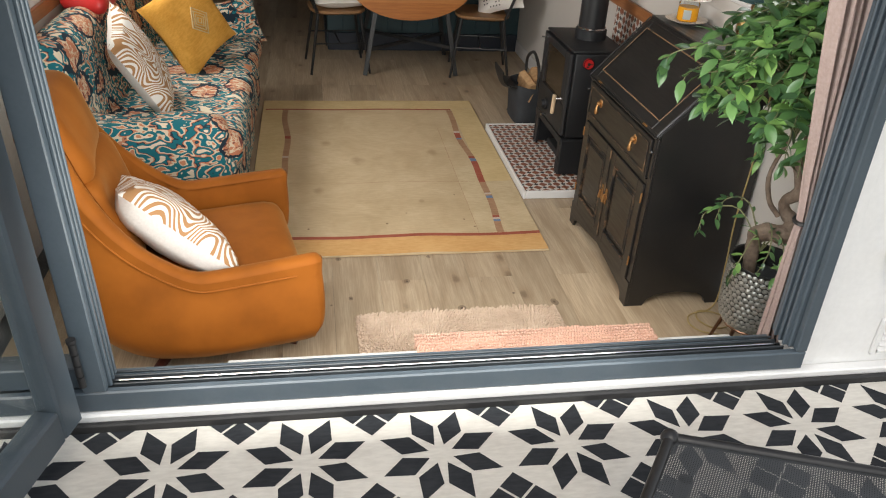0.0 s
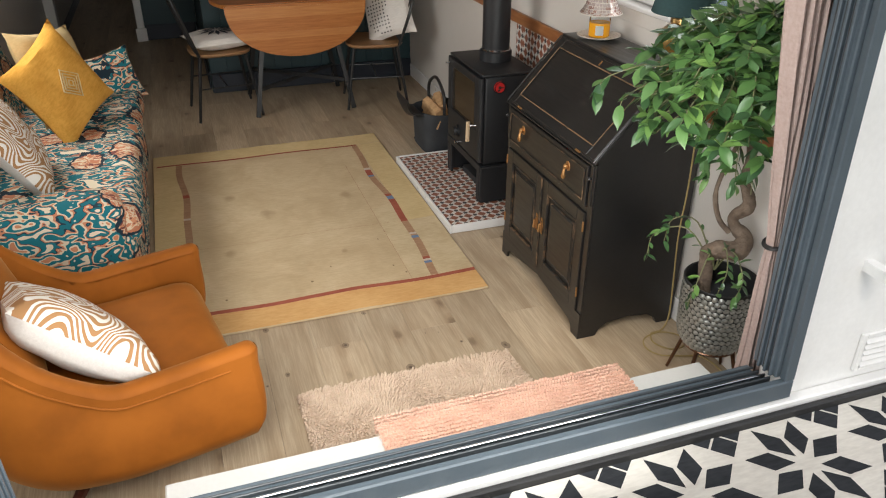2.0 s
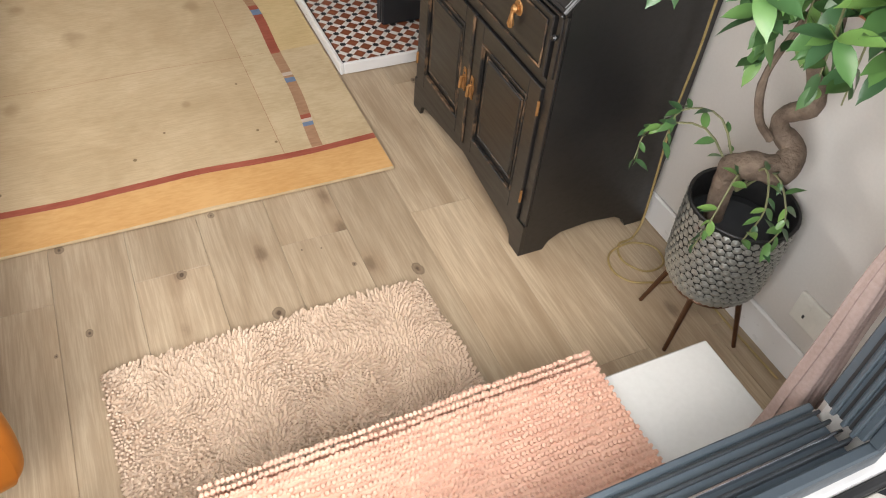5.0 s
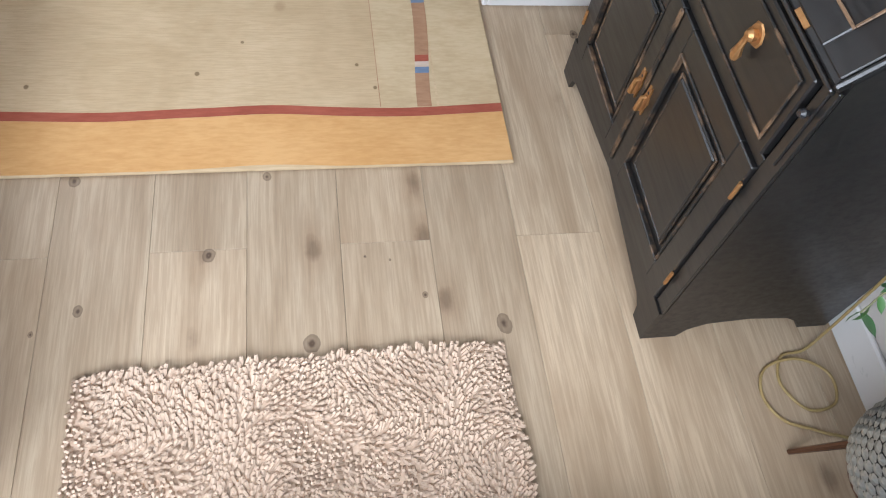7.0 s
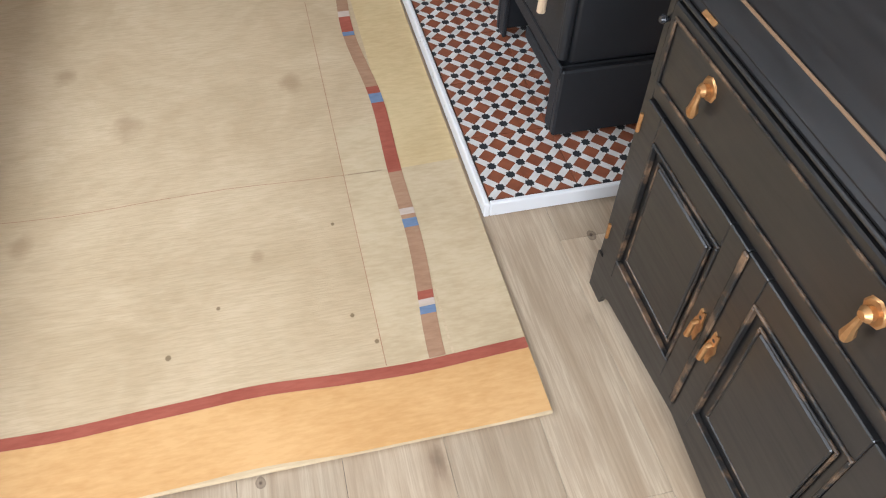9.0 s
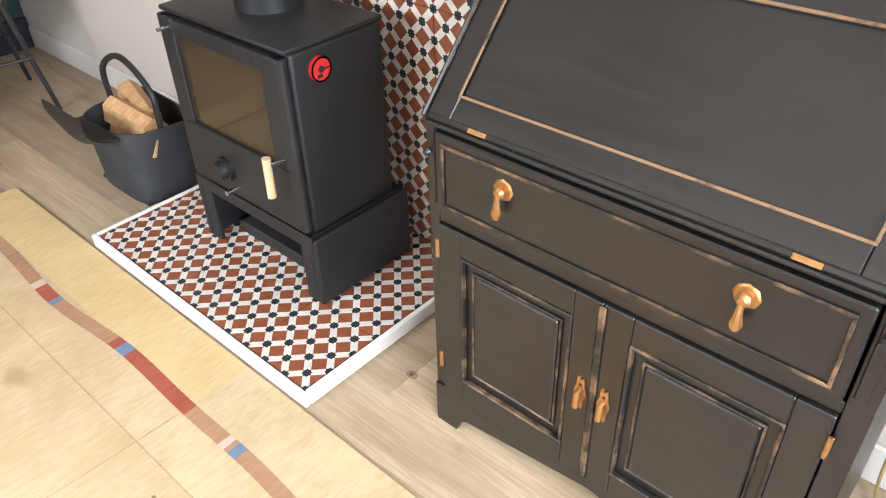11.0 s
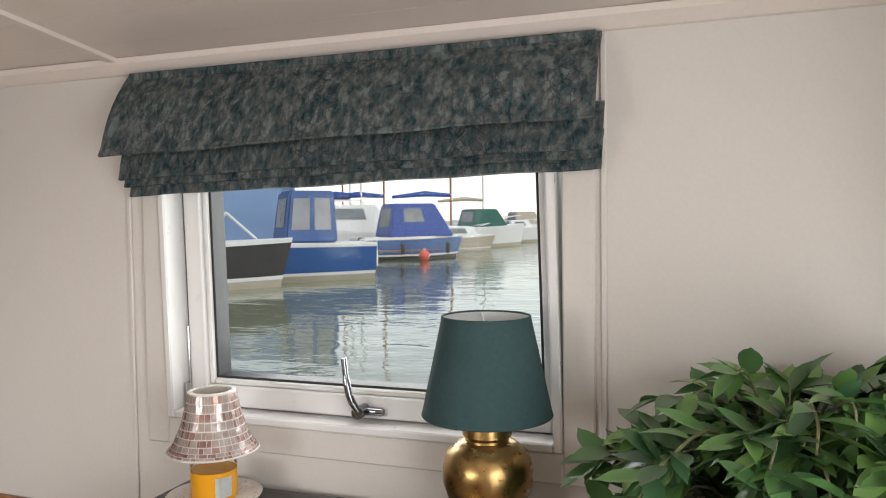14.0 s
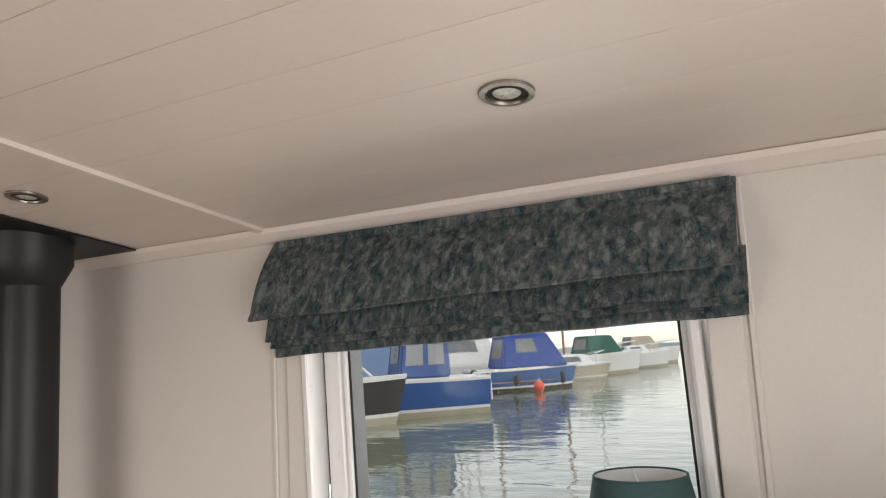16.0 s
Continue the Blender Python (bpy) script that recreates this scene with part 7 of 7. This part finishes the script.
part("ring", bm, GELW, buoy, smooth=True)
for loc, hd, L, bw, fr, can, lab in (((31.0, 10.7), -55, 3.2, 1.7, 0.6, None, "small weathered cream dinghy"), ((36.0, 10.75), -35, 5.0, 2.0, 0.95, CANG, "white sailing cruiser with a green spray hood"), ((43.0, 10.7), -40, 5.0, 1.9, 0.8, None, "white yacht with a pale cover"), ((50.0, 11.6), -45, 5.5, 2.0, 0.9, CREAM, "white motor boat with a cream cover")):
    bt = hull_boat(loc, hd, L, bw, fr, (GELW if fr > 0.7 else CREAM, CREAM, GELW), lab)
    if can is not None:
        house(bt, -1.2, 1.0, 0.75, fr + 0.04, fr + 0.95, can, "cover", "canvas cover", 0.4, 0.75)
    else:
        house(bt, -0.8, 0.9, 0.6, fr + 0.04, fr + 0.5, GELW, "cabin", "low white cabin", 0.4, 0.8, [(0.2, 0.7, 0.3, 0.8)])
    bars(bt, "rail", [[(1.0, -0.5, fr + 0.05), (1.0, -0.5, fr + 0.5), (L / 2, 0, fr + 0.62), (1.0, 0.5, fr + 0.5), (1.0, 0.5, fr + 0.05)]], 0.02, GELW, "pale guard rail")
for k, (x, y, h, mt) in enumerate(((35.0, 12.2, 8.5, GROUT), (34.0, 15.4, 8.0, GROUT), (36.0, 18.2, 8.5, GELW), (38.0, 19.6, 7.0, GROUT), (46, 13.5, 8.0, GELW), (33, 16.2, 9.0, GELW))):
    mast = root("yacht_mast", (x, y, WL), "tall slim yacht mast with furled blue sail", "mast")
    bm = B()
    tube(bm, [(x, y, WL), (x, y, WL + h)], 0.06, 8)
    part("pole", bm, mt, mast, smooth=True)
    bm = B()
    tube(bm, [(x, y, WL + 2.6), (x - 0.4, y + 1.2, WL + 2.7), (x - 0.9, y + 2.8, WL + 2.55)], [0.09, 0.15, 0.08], 8)
    part("furled_sail", bm, CANB if k != 4 else CREAM, mast, "sail furled on its boom", True)
# the moorings lie a little further round
turn = Matrix.Translation((-1.30, 0.72, 0)) @ Matrix.Rotation(radians(1.6), 4, "Z") @ Matrix.Translation((1.30, -0.72, 0))
for ob in list(bpy.data.objects):
    if ob.parent is None and ob.name.split(".")[0] in ("boat", "mooring_buoy", "yacht_mast"):
        ob.matrix_basis = turn @ ob.matrix_basis
# far bank, low; the haze over it is put into its pale blue-grey
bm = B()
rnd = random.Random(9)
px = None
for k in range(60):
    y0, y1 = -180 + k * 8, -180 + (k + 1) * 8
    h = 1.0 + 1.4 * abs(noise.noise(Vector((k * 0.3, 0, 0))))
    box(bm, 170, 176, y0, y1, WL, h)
structure("backdrop", bm, blotchy("haze_tinted_bank", (0.42, 0.46, 0.48), (0.5, 0.54, 0.56), 0.05, 0.5, 0.9), "low far bank of the harbour, haze painted into its pale colour")

# ---------------------------------------------------------------- floor boards, hearth tiles, wall tiles
PW, PL = 0.192, 1.285


def plank_mesh(w, l):
    t = bmesh.new()
    box(t, -w / 2 + 0.0003, w / 2 - 0.0003, -l / 2 + 0.0003, l / 2 - 0.0003, -0.0075, 0.0, 0.0006)
    return mesh_of("plank", t, FLOORW)


full = plank_mesh(PW, PL)
cut = {}
for i in range(15):
    xc = -0.663 + 0.096 + (i - 11) * PW
    x0, x1 = max(xc - PW / 2, WW + 0.003), min(xc + PW / 2, -0.003)
    if x1 - x0 < 0.02:
        continue
    off = 1.227 + (0 if i % 2 == 1 else 0.62) - (0 if i % 4 < 2 else 0.0)
    k0 = -2
    for k in range(-2, 8):
        y0, y1 = off + k * PL, off + (k + 1) * PL
        y0, y1 = max(y0, 0.103), min(y1, 9.28)
        if y1 - y0 < 0.05:
            continue
        w, l = round(x1 - x0, 4), round(y1 - y0, 4)
        if abs(w - PW) < 1e-3 and abs(l - PL) < 1e-3:
            me = full
        else:
            me = cut.setdefault((w, l), None) or plank_mesh(w, l)
            cut[(w, l)] = me
        pk = new("plank", me)
        pk.parent = floor
        pk.location = ((x0 + x1) / 2, (y0 + y1) / 2, 0.0)

TS = 0.2236


def tile_mesh(w, h):
    t = bmesh.new()
    box(t, 0.0008, w - 0.0008, 0.0008, h - 0.0008, 0.0, 0.008, 0.0008)
    return mesh_of("tile", t, TILE)


tiles = {}


def tile(w, h, m, parent):
    key = (round(w, 3), round(h, 3))
    if key not in tiles:
        tiles[key] = tile_mesh(w, h)
    tl = new("tile", tiles[key])
    tl.parent = parent
    tl.matrix_basis = Matrix.Translation(-origin(parent)) @ m


x = HX0 + 0.0165
while x < -0.006:
    y = HY0 + 0.0165
    w = min(TS, -0.004 - x)
    while y < HY1 - 0.03:
        h = min(TS, HY1 - 0.0165 - y)
        tile(w, h, Matrix.Translation((x, y, 0.031)), hearth)
        y += TS
    x += TS
splash = root("tiled_splashback", (0, 2.25, 0.04), "brown, white and black patterned wall tiles behind the stove", "splashback")
bm = B()
box(bm, -0.0045, -0.0007, 1.872, 2.632, 0.044, 0.841)
part("backing", bm, GROUT, splash)
R = Matrix(((0, 0, -1, 0), (-1, 0, 0, 0), (0, 1, 0, 0), (0, 0, 0, 1)))
for i in range(4):
    z = 0.044
    w = min(TS, 0.76 - i * TS)
    while z < 0.83:
        h = min(TS, 0.841 - z)
        tile(w, h, Matrix.Translation((-0.0047, 1.872 + i * TS + w, z)) @ R, splash)
        z += TS
